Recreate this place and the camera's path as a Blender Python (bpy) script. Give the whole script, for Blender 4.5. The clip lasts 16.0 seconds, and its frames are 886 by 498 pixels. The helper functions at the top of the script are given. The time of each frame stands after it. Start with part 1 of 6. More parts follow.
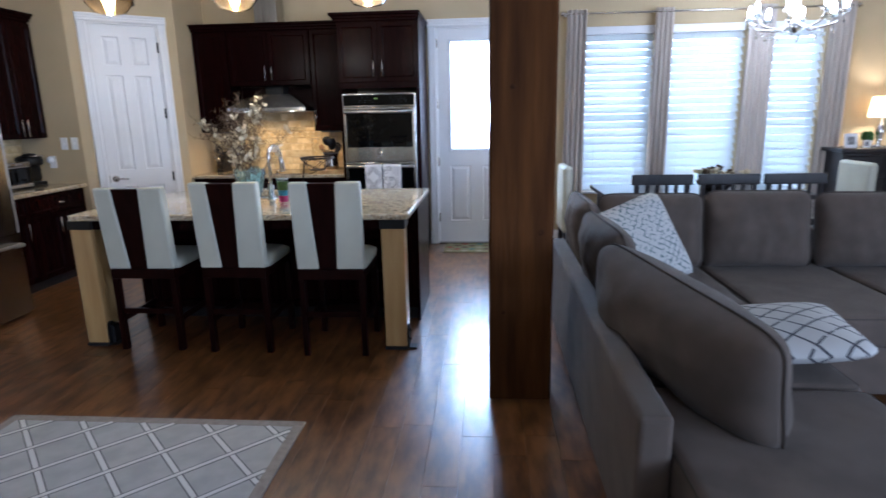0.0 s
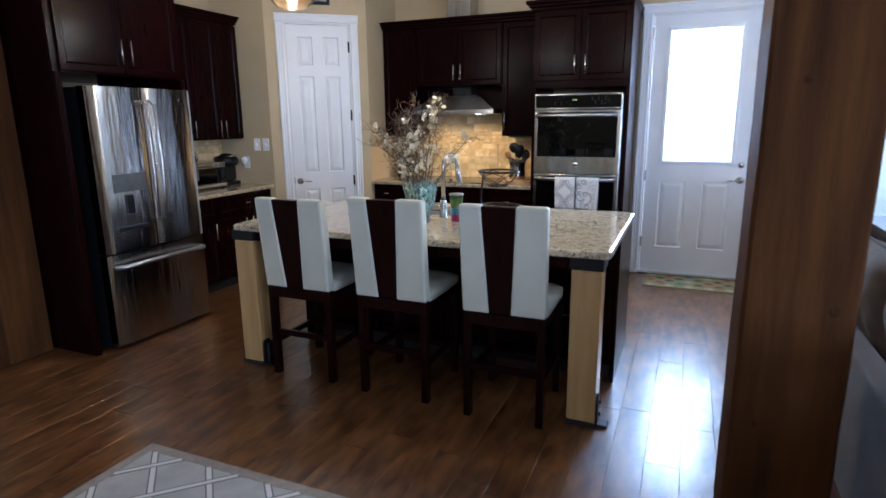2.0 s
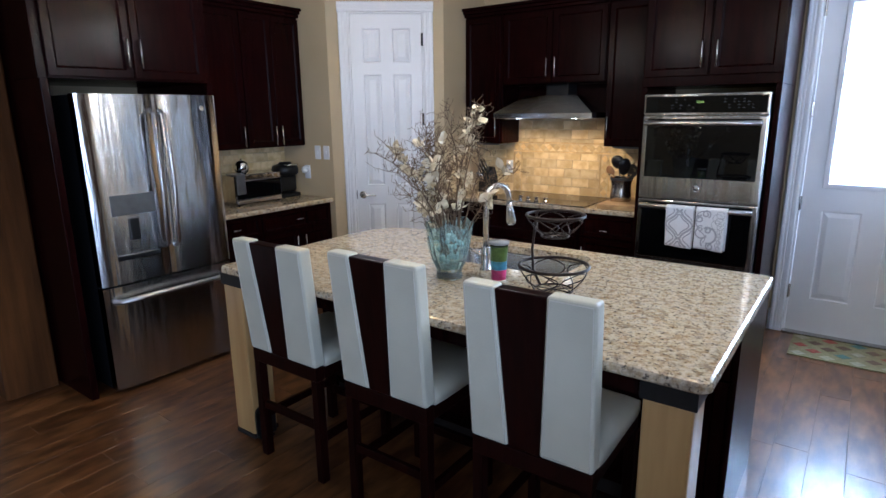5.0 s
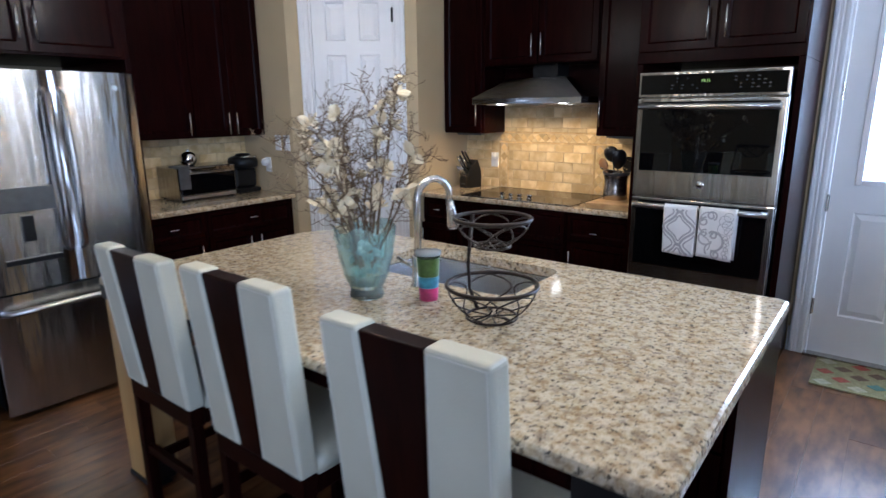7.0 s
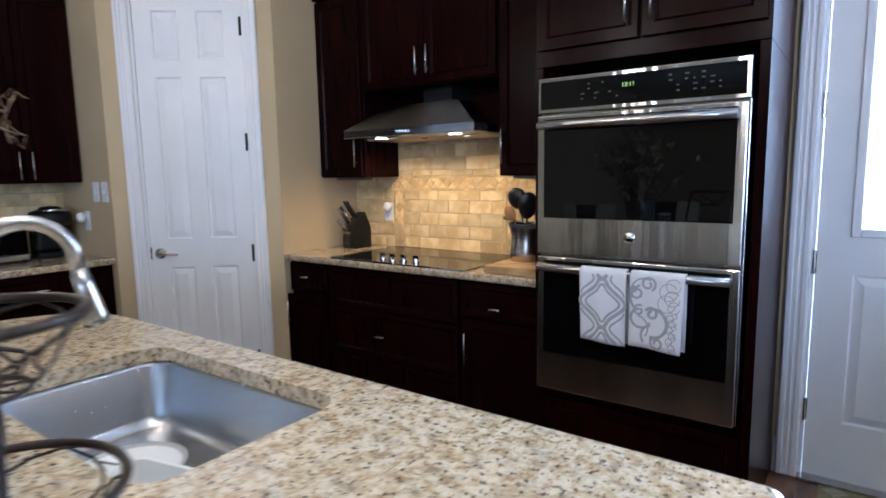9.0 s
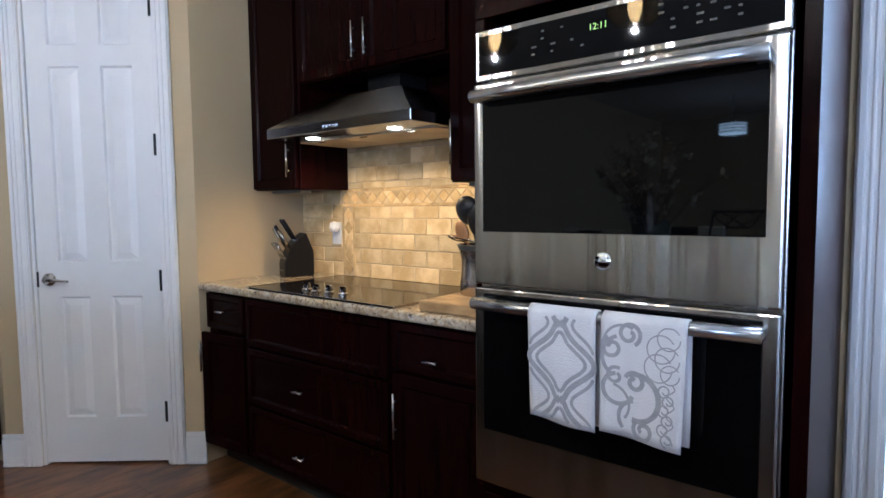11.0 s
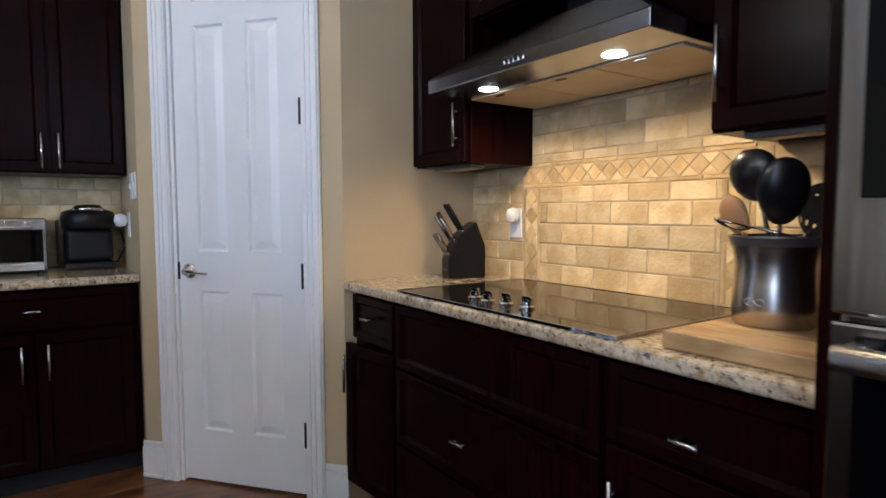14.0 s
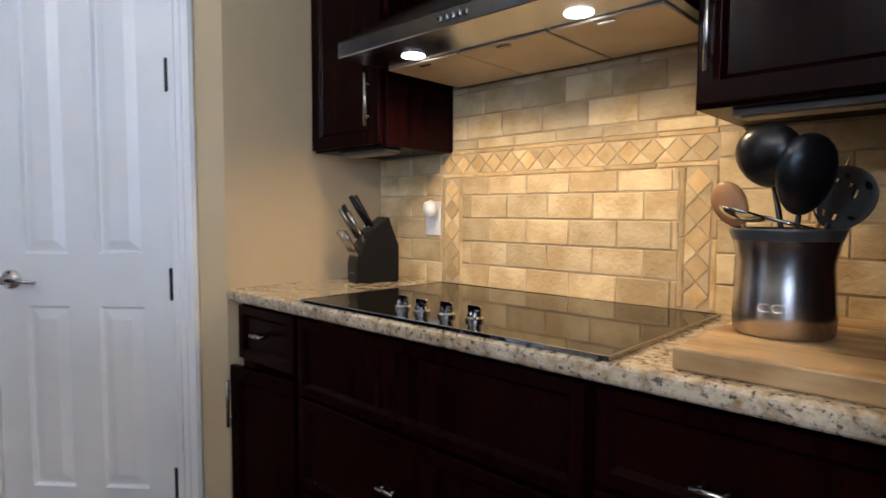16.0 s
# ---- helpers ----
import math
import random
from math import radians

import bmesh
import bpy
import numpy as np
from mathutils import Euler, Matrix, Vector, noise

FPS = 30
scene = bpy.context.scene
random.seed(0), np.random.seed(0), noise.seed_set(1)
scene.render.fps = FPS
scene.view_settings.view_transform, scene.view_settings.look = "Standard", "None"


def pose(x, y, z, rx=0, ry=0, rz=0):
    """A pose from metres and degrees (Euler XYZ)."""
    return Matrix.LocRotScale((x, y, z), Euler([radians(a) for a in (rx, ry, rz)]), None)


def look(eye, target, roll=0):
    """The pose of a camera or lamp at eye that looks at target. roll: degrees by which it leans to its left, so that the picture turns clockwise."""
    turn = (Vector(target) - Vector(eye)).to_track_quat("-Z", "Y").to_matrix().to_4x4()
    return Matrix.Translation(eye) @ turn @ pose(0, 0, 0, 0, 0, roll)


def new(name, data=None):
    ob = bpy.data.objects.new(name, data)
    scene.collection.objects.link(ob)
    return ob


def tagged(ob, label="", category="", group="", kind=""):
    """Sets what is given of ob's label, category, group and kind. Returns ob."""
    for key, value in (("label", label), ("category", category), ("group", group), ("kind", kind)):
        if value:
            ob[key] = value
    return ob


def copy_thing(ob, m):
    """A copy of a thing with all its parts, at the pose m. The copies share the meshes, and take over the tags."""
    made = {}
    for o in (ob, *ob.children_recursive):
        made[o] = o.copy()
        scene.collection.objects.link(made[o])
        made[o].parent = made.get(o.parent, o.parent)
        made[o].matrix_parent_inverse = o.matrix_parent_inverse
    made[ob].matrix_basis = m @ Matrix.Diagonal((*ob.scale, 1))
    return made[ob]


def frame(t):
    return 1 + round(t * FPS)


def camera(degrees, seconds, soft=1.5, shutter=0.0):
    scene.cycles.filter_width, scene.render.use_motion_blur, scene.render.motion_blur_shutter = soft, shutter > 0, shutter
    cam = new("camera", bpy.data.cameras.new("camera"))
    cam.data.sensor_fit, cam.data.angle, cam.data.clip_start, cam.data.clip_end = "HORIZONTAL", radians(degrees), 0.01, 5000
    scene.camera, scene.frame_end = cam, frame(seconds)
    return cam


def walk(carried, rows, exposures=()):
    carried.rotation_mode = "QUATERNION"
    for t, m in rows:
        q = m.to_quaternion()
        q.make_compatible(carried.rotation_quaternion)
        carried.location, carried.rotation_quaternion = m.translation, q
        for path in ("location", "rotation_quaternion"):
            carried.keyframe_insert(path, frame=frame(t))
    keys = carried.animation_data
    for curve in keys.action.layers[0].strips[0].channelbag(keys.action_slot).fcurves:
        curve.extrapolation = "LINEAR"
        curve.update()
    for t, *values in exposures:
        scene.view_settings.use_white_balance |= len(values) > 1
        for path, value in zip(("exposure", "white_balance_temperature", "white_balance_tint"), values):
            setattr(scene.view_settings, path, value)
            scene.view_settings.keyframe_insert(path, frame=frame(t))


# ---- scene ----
cam = camera(75.0, 16.0, shutter=0.5)
PATH = [
    (0, (0.171, -0.067, 1.527), (0.013, 1.874, 1.072), -1.1),
    (0.5, (0.112, 0.093, 1.496), (-0.223, 2.015, 1.055), -0.9),
    (1, (0.027, 0.282, 1.508), (-0.467, 2.17, 1.07), -0.8),
    (1.5, (-0.05, 0.485, 1.505), (-0.682, 2.332, 1.069), -0.5),
    (2, (-0.03, 0.75, 1.544), (-0.79, 2.547, 1.104), -0.6),
    (2.5, (-0.033, 1.002, 1.562), (-0.871, 2.763, 1.121), -0.6),
    (3, (-0.069, 1.241, 1.604), (-0.96, 2.975, 1.157), -0.5),
    (3.5, (-0.114, 1.436, 1.631), (-1.051, 3.144, 1.178), -0.5),
    (4, (-0.099, 1.6, 1.654), (-1.112, 3.263, 1.198), -0.5),
    (4.2, (-0.088, 1.666, 1.651), (-1.138, 3.308, 1.198), -0.5),
    (6.3, (-0.064, 2.239, 1.654), (-1.257, 3.769, 1.169), -0.6),
    (6.5, (-0.082, 2.306, 1.63), (-1.273, 3.838, 1.147), -0.4),
    (7, (-0.113, 2.576, 1.566), (-1.311, 4.106, 1.092), -0.6),
    (7.5, (-0.132, 2.855, 1.559), (-1.333, 4.387, 1.097), -0.8),
    (8, (-0.187, 3.192, 1.485), (-1.379, 4.742, 1.064), -0.9),
    (8.5, (-0.229, 3.525, 1.446), (-1.405, 5.1, 1.078), -0.7),
    (9, (-0.274, 3.835, 1.388), (-1.433, 5.444, 1.127), -1.0),
    (9.2, (-0.279, 3.922, 1.34), (-1.435, 5.54, 1.125), -0.5),
    (11.3, (-0.411, 4.677, 1.267), (-1.662, 6.232, 1.128), -0.6),
    (11.5, (-0.42, 4.681, 1.27), (-1.673, 6.234, 1.13), -0.6),
    (12, (-0.445, 4.779, 1.263), (-1.791, 6.251, 1.124), -0.6),
    (12.5, (-0.521, 4.848, 1.238), (-1.97, 6.22, 1.105), -0.6),
    (13, (-0.676, 4.972, 1.228), (-2.252, 6.196, 1.097), -0.4),
    (13.5, (-0.828, 5.063, 1.207), (-2.468, 6.201, 1.078), -0.3),
    (14, (-1.006, 5.131, 1.188), (-2.648, 6.265, 1.059), -0.2),
    (14.5, (-1.136, 5.189, 1.178), (-2.772, 6.333, 1.053), 0.0),
    (15, (-1.223, 5.217, 1.168), (-2.802, 6.438, 1.042), 0.2),
    (15.5, (-1.289, 5.233, 1.165), (-2.769, 6.572, 1.036), 0.2),
    (16, (-1.347, 5.23, 1.163), (-2.708, 6.69, 1.035), 0.2),
]
walk(cam, [(t, look(eye, target, roll)) for t, eye, target, roll in PATH],
     [(0.0, 0.55, 4660, 12), (8.0, 0.6, 4580, 12), (11.5, 0.72, 4520, 11), (14.0, 0.68, 4540, 11), (16.0, 0.68, 4600, 11)])

# ---- world and large lights ----
world = bpy.data.worlds.new("sky")
scene.world = world
world.use_nodes = True
wn = world.node_tree
sky = wn.nodes.new("ShaderNodeTexSky")
sky.sky_type, sky.sun_disc, sky.sun_elevation, sky.sun_rotation = "NISHITA", False, radians(50), radians(200)
wn.links.new(sky.outputs[0], wn.nodes["Background"].inputs[0])
wn.nodes["Background"].inputs[1].default_value = 0.1


def area_lamp(name, m, sx, sy, watts, colour, spread=180):
    d = bpy.data.lights.new(name, "AREA")
    d.shape, d.size, d.size_y, d.energy, d.color, d.spread = "RECTANGLE", sx, sy, watts, colour, radians(spread)
    ob = new(name, d)
    ob.matrix_world = m
    return ob


def bulb(name, p, watts, colour, radius=0.03):
    d = bpy.data.lights.new(name, "POINT")
    d.energy, d.color, d.shadow_soft_size = watts, colour, radius
    ob = new(name, d)
    ob.location = p
    return ob


def spot(name, p, target, watts, colour, cone, radius=0.03):
    d = bpy.data.lights.new(name, "SPOT")
    d.energy, d.color, d.spot_size, d.spot_blend, d.shadow_soft_size = watts, colour, radians(cone), 0.7, radius
    ob = new(name, d)
    ob.matrix_world = look(p, target)
    return ob


WARM, DAY = (1.0, 0.72, 0.42), (0.86, 0.94, 1.0)
# daylight in the window openings
area_lamp("door_daylight", look((0.035, 6.99, 1.73), (-1.6, 3.0, 0.6)), 0.6, 1.2, 38, DAY)
area_lamp("window_daylight", look((2.5, 7.2, 1.6), (2.5, 0.0, 1.2)), 3.0, 1.8, 36, DAY)
for yy in (-3.6, -1.9, -0.2):
    area_lamp("living_daylight", look((5.55, yy, 1.6), (0.0, yy + 1.2, 1.0)), 1.2, 1.8, 62, (0.95, 0.97, 1.0))
area_lamp("rear_daylight", look((3.2, -5.4, 1.7), (-1.5, 3.0, 0.9)), 2.0, 1.8, 52, (0.97, 0.98, 1.0))

# ---- materials ----


def mat(name, base, rough=0.5, metal=0.0, second=None, scale=6.0, detail=4.0, stretch=(1, 1, 1), bump=0.0, bump_scale=60.0, coat=0.0, low=0.35, high=0.65, rough_var=0.0, sheen=0.0, spec=0.5, shifted=False):
    m = bpy.data.materials.new(name)
    m.use_nodes = True
    nt = m.node_tree
    b = nt.nodes["Principled BSDF"]
    b.inputs["Roughness"].default_value, b.inputs["Metallic"].default_value = rough, metal
    b.inputs["Base Color"].default_value = (*base, 1)
    b.inputs["Coat Weight"].default_value, b.inputs["Sheen Weight"].default_value = coat, sheen
    b.inputs["Coat Roughness"].default_value = 0.12
    b.inputs["Specular IOR Level"].default_value = spec
    tc = nt.nodes.new("ShaderNodeTexCoord")
    mp = nt.nodes.new("ShaderNodeMapping")
    mp.inputs["Scale"].default_value = stretch
    if shifted:
        oi, ge, ad = nt.nodes.new("ShaderNodeObjectInfo"), nt.nodes.new("ShaderNodeNewGeometry"), nt.nodes.new("ShaderNodeVectorMath")
        mu = nt.nodes.new("ShaderNodeMath")
        mu.operation, mu.inputs[1].default_value = "MULTIPLY", 37.0
        nt.links.new((ge.outputs["Random Per Island"] if shifted == "island" else oi.outputs["Random"]), mu.inputs[0])
        nt.links.new(ge.outputs["Position"], ad.inputs[0])
        nt.links.new(mu.outputs[0], ad.inputs[1])
        nt.links.new(ad.outputs[0], mp.inputs[0])
    else:
        nt.links.new(tc.outputs["Object"], mp.inputs[0])
    n = nt.nodes.new("ShaderNodeTexNoise")
    n.inputs["Scale"].default_value, n.inputs["Detail"].default_value = scale, detail
    nt.links.new(mp.outputs[0], n.inputs["Vector"])
    if second is not None:
        r = nt.nodes.new("ShaderNodeValToRGB")
        r.color_ramp.elements[0].position, r.color_ramp.elements[1].position = low, high
        r.color_ramp.elements[0].color, r.color_ramp.elements[1].color = (*base, 1), (*second, 1)
        nt.links.new(n.outputs["Fac"], r.inputs[0])
        nt.links.new(r.outputs[0], b.inputs["Base Color"])
    if rough_var:
        mr = nt.nodes.new("ShaderNodeMapRange")
        mr.inputs["To Min"].default_value, mr.inputs["To Max"].default_value = rough - rough_var, rough + rough_var
        nt.links.new(n.outputs["Fac"], mr.inputs[0])
        nt.links.new(mr.outputs[0], b.inputs["Roughness"])
    if bump:
        n2 = nt.nodes.new("ShaderNodeTexNoise")
        n2.inputs["Scale"].default_value, n2.inputs["Detail"].default_value = bump_scale, 3.0
        nt.links.new(mp.outputs[0], n2.inputs["Vector"])
        bp = nt.nodes.new("ShaderNodeBump")
        bp.inputs["Strength"].default_value, bp.inputs["Distance"].default_value = bump, 0.004
        nt.links.new(n2.outputs["Fac"], bp.inputs["Height"])
        nt.links.new(bp.outputs[0], b.inputs["Normal"])
    return m


def brushed(m, amount):
    """Horizontal brushing: reflections spread upright."""
    b = m.node_tree.nodes["Principled BSDF"]
    b.inputs["Anisotropic"].default_value, b.inputs["Anisotropic Rotation"].default_value = amount, 0.25
    return m


def random_tint(m, amount, island=False):
    """Vary a material's base colour from piece to piece."""
    nt = m.node_tree
    b = nt.nodes["Principled BSDF"]
    oi = nt.nodes.new("ShaderNodeObjectInfo")
    hs = nt.nodes.new("ShaderNodeHueSaturation")
    mr = nt.nodes.new("ShaderNodeMapRange")
    mr.inputs["To Min"].default_value, mr.inputs["To Max"].default_value = 1 - amount, 1 + amount
    nt.links.new(nt.nodes.new("ShaderNodeNewGeometry").outputs["Random Per Island"] if island else oi.outputs["Random"], mr.inputs[0])
    nt.links.new(mr.outputs[0], hs.inputs["Value"])
    src = b.inputs["Base Color"].links
    if src:
        nt.links.new(src[0].from_socket, hs.inputs["Color"])
    else:
        hs.inputs["Color"].default_value = b.inputs["Base Color"].default_value
    nt.links.new(hs.outputs[0], b.inputs["Base Color"])
    return m


def glass_mat(name, colour, rough=0.0, ior=1.45):
    m = bpy.data.materials.new(name)
    m.use_nodes = True
    b = m.node_tree.nodes["Principled BSDF"]
    b.inputs["Base Color"].default_value, b.inputs["Roughness"].default_value = (*colour, 1), rough
    b.inputs["Transmission Weight"].default_value, b.inputs["IOR"].default_value = 1.0, ior
    return m


def glow_mat(name, colour, strength):
    m = bpy.data.materials.new(name)
    m.use_nodes = True
    b = m.node_tree.nodes["Principled BSDF"]
    b.inputs["Base Color"].default_value = (*colour, 1)
    b.inputs["Emission Color"].default_value, b.inputs["Emission Strength"].default_value = (*colour, 1), strength
    return m


def granite_mat():
    m = mat("granite", (0.5, 0.42, 0.31), 0.1, 0, coat=0.2)
    nt = m.node_tree
    b, mp = nt.nodes["Principled BSDF"], nt.nodes["Mapping"]

    def noise_ramp(scale, detail, stops):
        n = nt.nodes.new("ShaderNodeTexNoise")
        n.inputs["Scale"].default_value, n.inputs["Detail"].default_value, n.inputs["Roughness"].default_value = scale, detail, 0.6
        r = nt.nodes.new("ShaderNodeValToRGB")
        while len(r.color_ramp.elements) < len(stops):
            r.color_ramp.elements.new(0.5)
        for e, (p, c) in zip(r.color_ramp.elements, stops):
            e.position, e.color = p, (*c, 1)
        nt.links.new(mp.outputs[0], n.inputs["Vector"])
        nt.links.new(n.outputs["Fac"], r.inputs[0])
        return r.outputs[0]
    light = noise_ramp(46, 4, [(0.3, (0.29, 0.19, 0.09)), (0.45, (0.47, 0.375, 0.235)), (0.58, (0.61, 0.52, 0.375)), (0.75, (0.4, 0.34, 0.26))])
    dark = noise_ramp(78, 5, [(0.545, (0, 0, 0)), (0.64, (0.9, 0.9, 0.9))])
    grey = noise_ramp(26, 5, [(0.5, (0, 0, 0)), (0.72, (0.8, 0.8, 0.8))])
    for fac, col in ((grey, (0.2, 0.16, 0.12)), (dark, (0.05, 0.04, 0.03))):
        mx = nt.nodes.new("ShaderNodeMix")
        mx.data_type = "RGBA"
        nt.links.new(fac, mx.inputs[0])
        nt.links.new(light, mx.inputs[6])
        mx.inputs[7].default_value = (*col, 1)
        light = mx.outputs[2]
    nt.links.new(light, b.inputs["Base Color"])
    return m


GRANITE = granite_mat()
WALL_PAINT = mat("tan_wall_paint", (0.50, 0.40, 0.24), 0.75, second=(0.53, 0.43, 0.265), scale=2.0, bump=0.15, bump_scale=90)
CEILING_PAINT = mat("white_ceiling_paint", (0.78, 0.76, 0.72), 0.9, second=(0.74, 0.72, 0.68), scale=3, bump=0.2, bump_scale=80)
WHITE_PAINT = mat("white_trim_paint", (0.82, 0.83, 0.86), 0.35, second=(0.79, 0.8, 0.83), scale=4, bump=0.04, bump_scale=40)
CHERRY = mat("dark_cherry_cabinet", (0.0045, 0.0008, 0.0009), 0.26, second=(0.0105, 0.0017, 0.0016), scale=9, detail=6, stretch=(5, 5, 0.5), bump=0.03, bump_scale=30, spec=0.055)
STAIN = mat("mahogany_stain", (0.006, 0.0013, 0.001), 0.3, second=(0.012, 0.0025, 0.0018), scale=10, detail=6, stretch=(5, 5, 0.5), bump=0.04, bump_scale=30, spec=0.08)
STEEL = brushed(mat("brushed_steel", (0.37, 0.36, 0.35), 0.16, 1.0, second=(0.43, 0.42, 0.41), scale=30, stretch=(1, 1, 0.03), rough_var=0.02, bump=0.9, bump_scale=5), 0.97)
STEEL.node_tree.nodes["Bump"].inputs["Distance"].default_value = 0.018
STEEL_H = mat("brushed_steel_panel", (0.45, 0.45, 0.45), 0.28, 1.0, second=(0.56, 0.56, 0.56), scale=30, stretch=(0.02, 0.02, 1), rough_var=0.05)
HOOD_STEEL = brushed(mat("hood_steel", (0.5, 0.5, 0.5), 0.24, 1.0, second=(0.56, 0.56, 0.56), scale=30, stretch=(1, 1, 0.05)), 0.9)
NICKEL = mat("satin_nickel", (0.62, 0.6, 0.57), 0.25, 1.0, rough_var=0.05)
CHROME = mat("chrome", (0.75, 0.75, 0.75), 0.08, 1.0)
BLACK_GLASS = mat("black_glass", (0.002, 0.002, 0.0022), 0.025, spec=0.3)
BLACK_PLASTIC = mat("black_plastic", (0.006, 0.006, 0.0065), 0.38, second=(0.009, 0.009, 0.0095), scale=40, spec=0.3)
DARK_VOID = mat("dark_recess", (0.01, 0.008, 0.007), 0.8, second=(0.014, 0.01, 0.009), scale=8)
WHITE_LEATHER = mat("white_leather", (0.55, 0.535, 0.43), 0.44, second=(0.5, 0.485, 0.385), scale=5, bump=0.25, bump_scale=140)
PIPING = mat("cream_stitching", (0.55, 0.53, 0.46), 0.6)
TIMBER = mat("rough_cedar_timber", (0.04, 0.015, 0.0038), 0.75, second=(0.1, 0.039, 0.009), scale=3.5, detail=8, stretch=(4, 4, 0.35), bump=0.5, bump_scale=14, low=0.3, high=0.7, spec=0.12)
KNOTTY = mat("clear_coated_pine", (0.50, 0.33, 0.13), 0.35, second=(0.38, 0.22, 0.075), scale=3, detail=7, stretch=(4, 4, 0.4), bump=0.08, bump_scale=20, coat=0.3)
FLOOR_ARGS = dict(rough=0.3, second=(0.19, 0.084, 0.026), scale=8, detail=10, stretch=(2.0, 0.6, 1), bump=0.03, bump_scale=9, coat=0.25, low=0.34, high=0.66, rough_var=0.015)
FLOOR_WOOD = random_tint(mat("walnut_plank", (0.054, 0.0195, 0.0058), shifted=True, **FLOOR_ARGS), 0.1)
FLOOR_REST = random_tint(mat("walnut_plank_rest", (0.054, 0.0195, 0.0058), shifted="island", **FLOOR_ARGS), 0.1, True)
FABRIC = mat("taupe_sofa_fabric", (0.068, 0.051, 0.038), 0.9, second=(0.092, 0.069, 0.053), scale=7, detail=5, bump=0.5, bump_scale=320, sheen=0.05)
SKYGLOW = glow_mat("bright_overcast_outdoors", (0.92, 0.97, 1.0), 2.3)

# ---- mesh helpers ----


def part(name, bm, material, parent=None, label="", smooth=False):
    me = bpy.data.meshes.new(name)
    bmesh.ops.recalc_face_normals(bm, faces=bm.faces[:])
    if smooth:
        for f in bm.faces:
            f.smooth = True
    bm.to_mesh(me)
    bm.free()
    me.materials.append(material)
    ob = new(name, me)
    if parent is not None:
        ob.parent = parent
    if label:
        ob["label"] = label
    return ob


def thing(name, m, label, category, group="", kind=""):
    ob = new(name)
    ob.empty_display_size = 0.1
    ob.matrix_world = m
    return tagged(ob, label, category, group, kind)


def bx(x0, x1, y0, y1, z0, z1, bevel=0.0, seg=2, bm=None):
    """A box with rounded edges, added to bm."""
    b = bmesh.new()
    bmesh.ops.create_cube(b, size=1)
    for v in b.verts:
        v.co = Vector(((x0 + x1) / 2 + v.co.x * (x1 - x0), (y0 + y1) / 2 + v.co.y * (y1 - y0), (z0 + z1) / 2 + v.co.z * (z1 - z0)))
    if bevel:
        bmesh.ops.bevel(b, geom=b.edges[:], offset=bevel, segments=seg, affect="EDGES", profile=0.5)
    return join(bm, b)


def join(bm, b):
    if bm is None:
        return b
    me = bpy.data.meshes.new("tmp")
    b.to_mesh(me)
    b.free()
    bm.from_mesh(me)
    bpy.data.meshes.remove(me)
    return bm


def cyl(p0, p1, r, seg=14, r2=None, bm=None, caps=True):
    b = bmesh.new()
    p0, p1 = Vector(p0), Vector(p1)
    d = p1 - p0
    m = Matrix.Translation((p0 + p1) / 2) @ d.to_track_quat("Z", "Y").to_matrix().to_4x4()
    bmesh.ops.create_cone(b, cap_ends=caps, segments=seg, radius1=r, radius2=r if r2 is None else r2, depth=d.length, matrix=m)
    return join(bm, b)


def lathe(profile, seg=24, at=(0, 0, 0), bm=None):
    b = bmesh.new()
    rings = []
    for r, z in profile:
        if r < 1e-5:
            rings.append([b.verts.new((at[0], at[1], at[2] + z))])
        else:
            rings.append([b.verts.new((at[0] + r * math.cos(2 * math.pi * k / seg), at[1] + r * math.sin(2 * math.pi * k / seg), at[2] + z)) for k in range(seg)])
    for a, c in zip(rings, rings[1:]):
        for k in range(seg):
            vs = [a[k % len(a)], a[(k + 1) % len(a)], c[(k + 1) % len(c)], c[k % len(c)]]
            vs = list(dict.fromkeys(vs))
            if len(vs) > 2:
                b.faces.new(vs)
    return join(bm, b)


def tube(pts, r, seg=8, closed=False, bm=None, taper=None):
    b = bmesh.new()
    pts = [Vector(p) for p in pts]
    n = len(pts)
    rings = []
    ref = None
    for i, p in enumerate(pts):
        a = pts[(i - 1) % n] if closed or i > 0 else p
        c = pts[(i + 1) % n] if closed or i < n - 1 else p
        t = (c - a).normalized()
        if ref is None:
            ref = t.orthogonal().normalized()
        ref = (ref - t * ref.dot(t))
        ref = ref.normalized() if ref.length > 1e-6 else t.orthogonal().normalized()
        up = t.cross(ref)
        rr = r * (taper[i] if taper else 1)
        rings.append([b.verts.new(p + rr * (ref * math.cos(2 * math.pi * k / seg) + up * math.sin(2 * math.pi * k / seg))) for k in range(seg)])
    pairs = list(zip(rings, rings[1:])) + ([(rings[-1], rings[0])] if closed else [])
    for a, c in pairs:
        for k in range(seg):
            b.faces.new((a[k], a[(k + 1) % seg], c[(k + 1) % seg], c[k]))
    if not closed:
        b.faces.new(rings[0])
        b.faces.new(list(reversed(rings[-1])))
    return join(bm, b)


def prism(outline, z0, z1, bevel=0.0, bm=None, seg=2):
    """An upright prism over a plan outline."""
    b = bmesh.new()
    f = b.faces.new([b.verts.new((x, y, z0)) for x, y in outline])
    r = bmesh.ops.extrude_face_region(b, geom=[f])
    for v in r["geom"]:
        if isinstance(v, bmesh.types.BMVert):
            v.co.z = z1
    if bevel:
        es = [e for e in b.edges if abs(e.verts[0].co.z - e.verts[1].co.z) < 1e-6]
        bmesh.ops.bevel(b, geom=es, offset=bevel, segments=seg, affect="EDGES", profile=0.5)
    return join(bm, b)


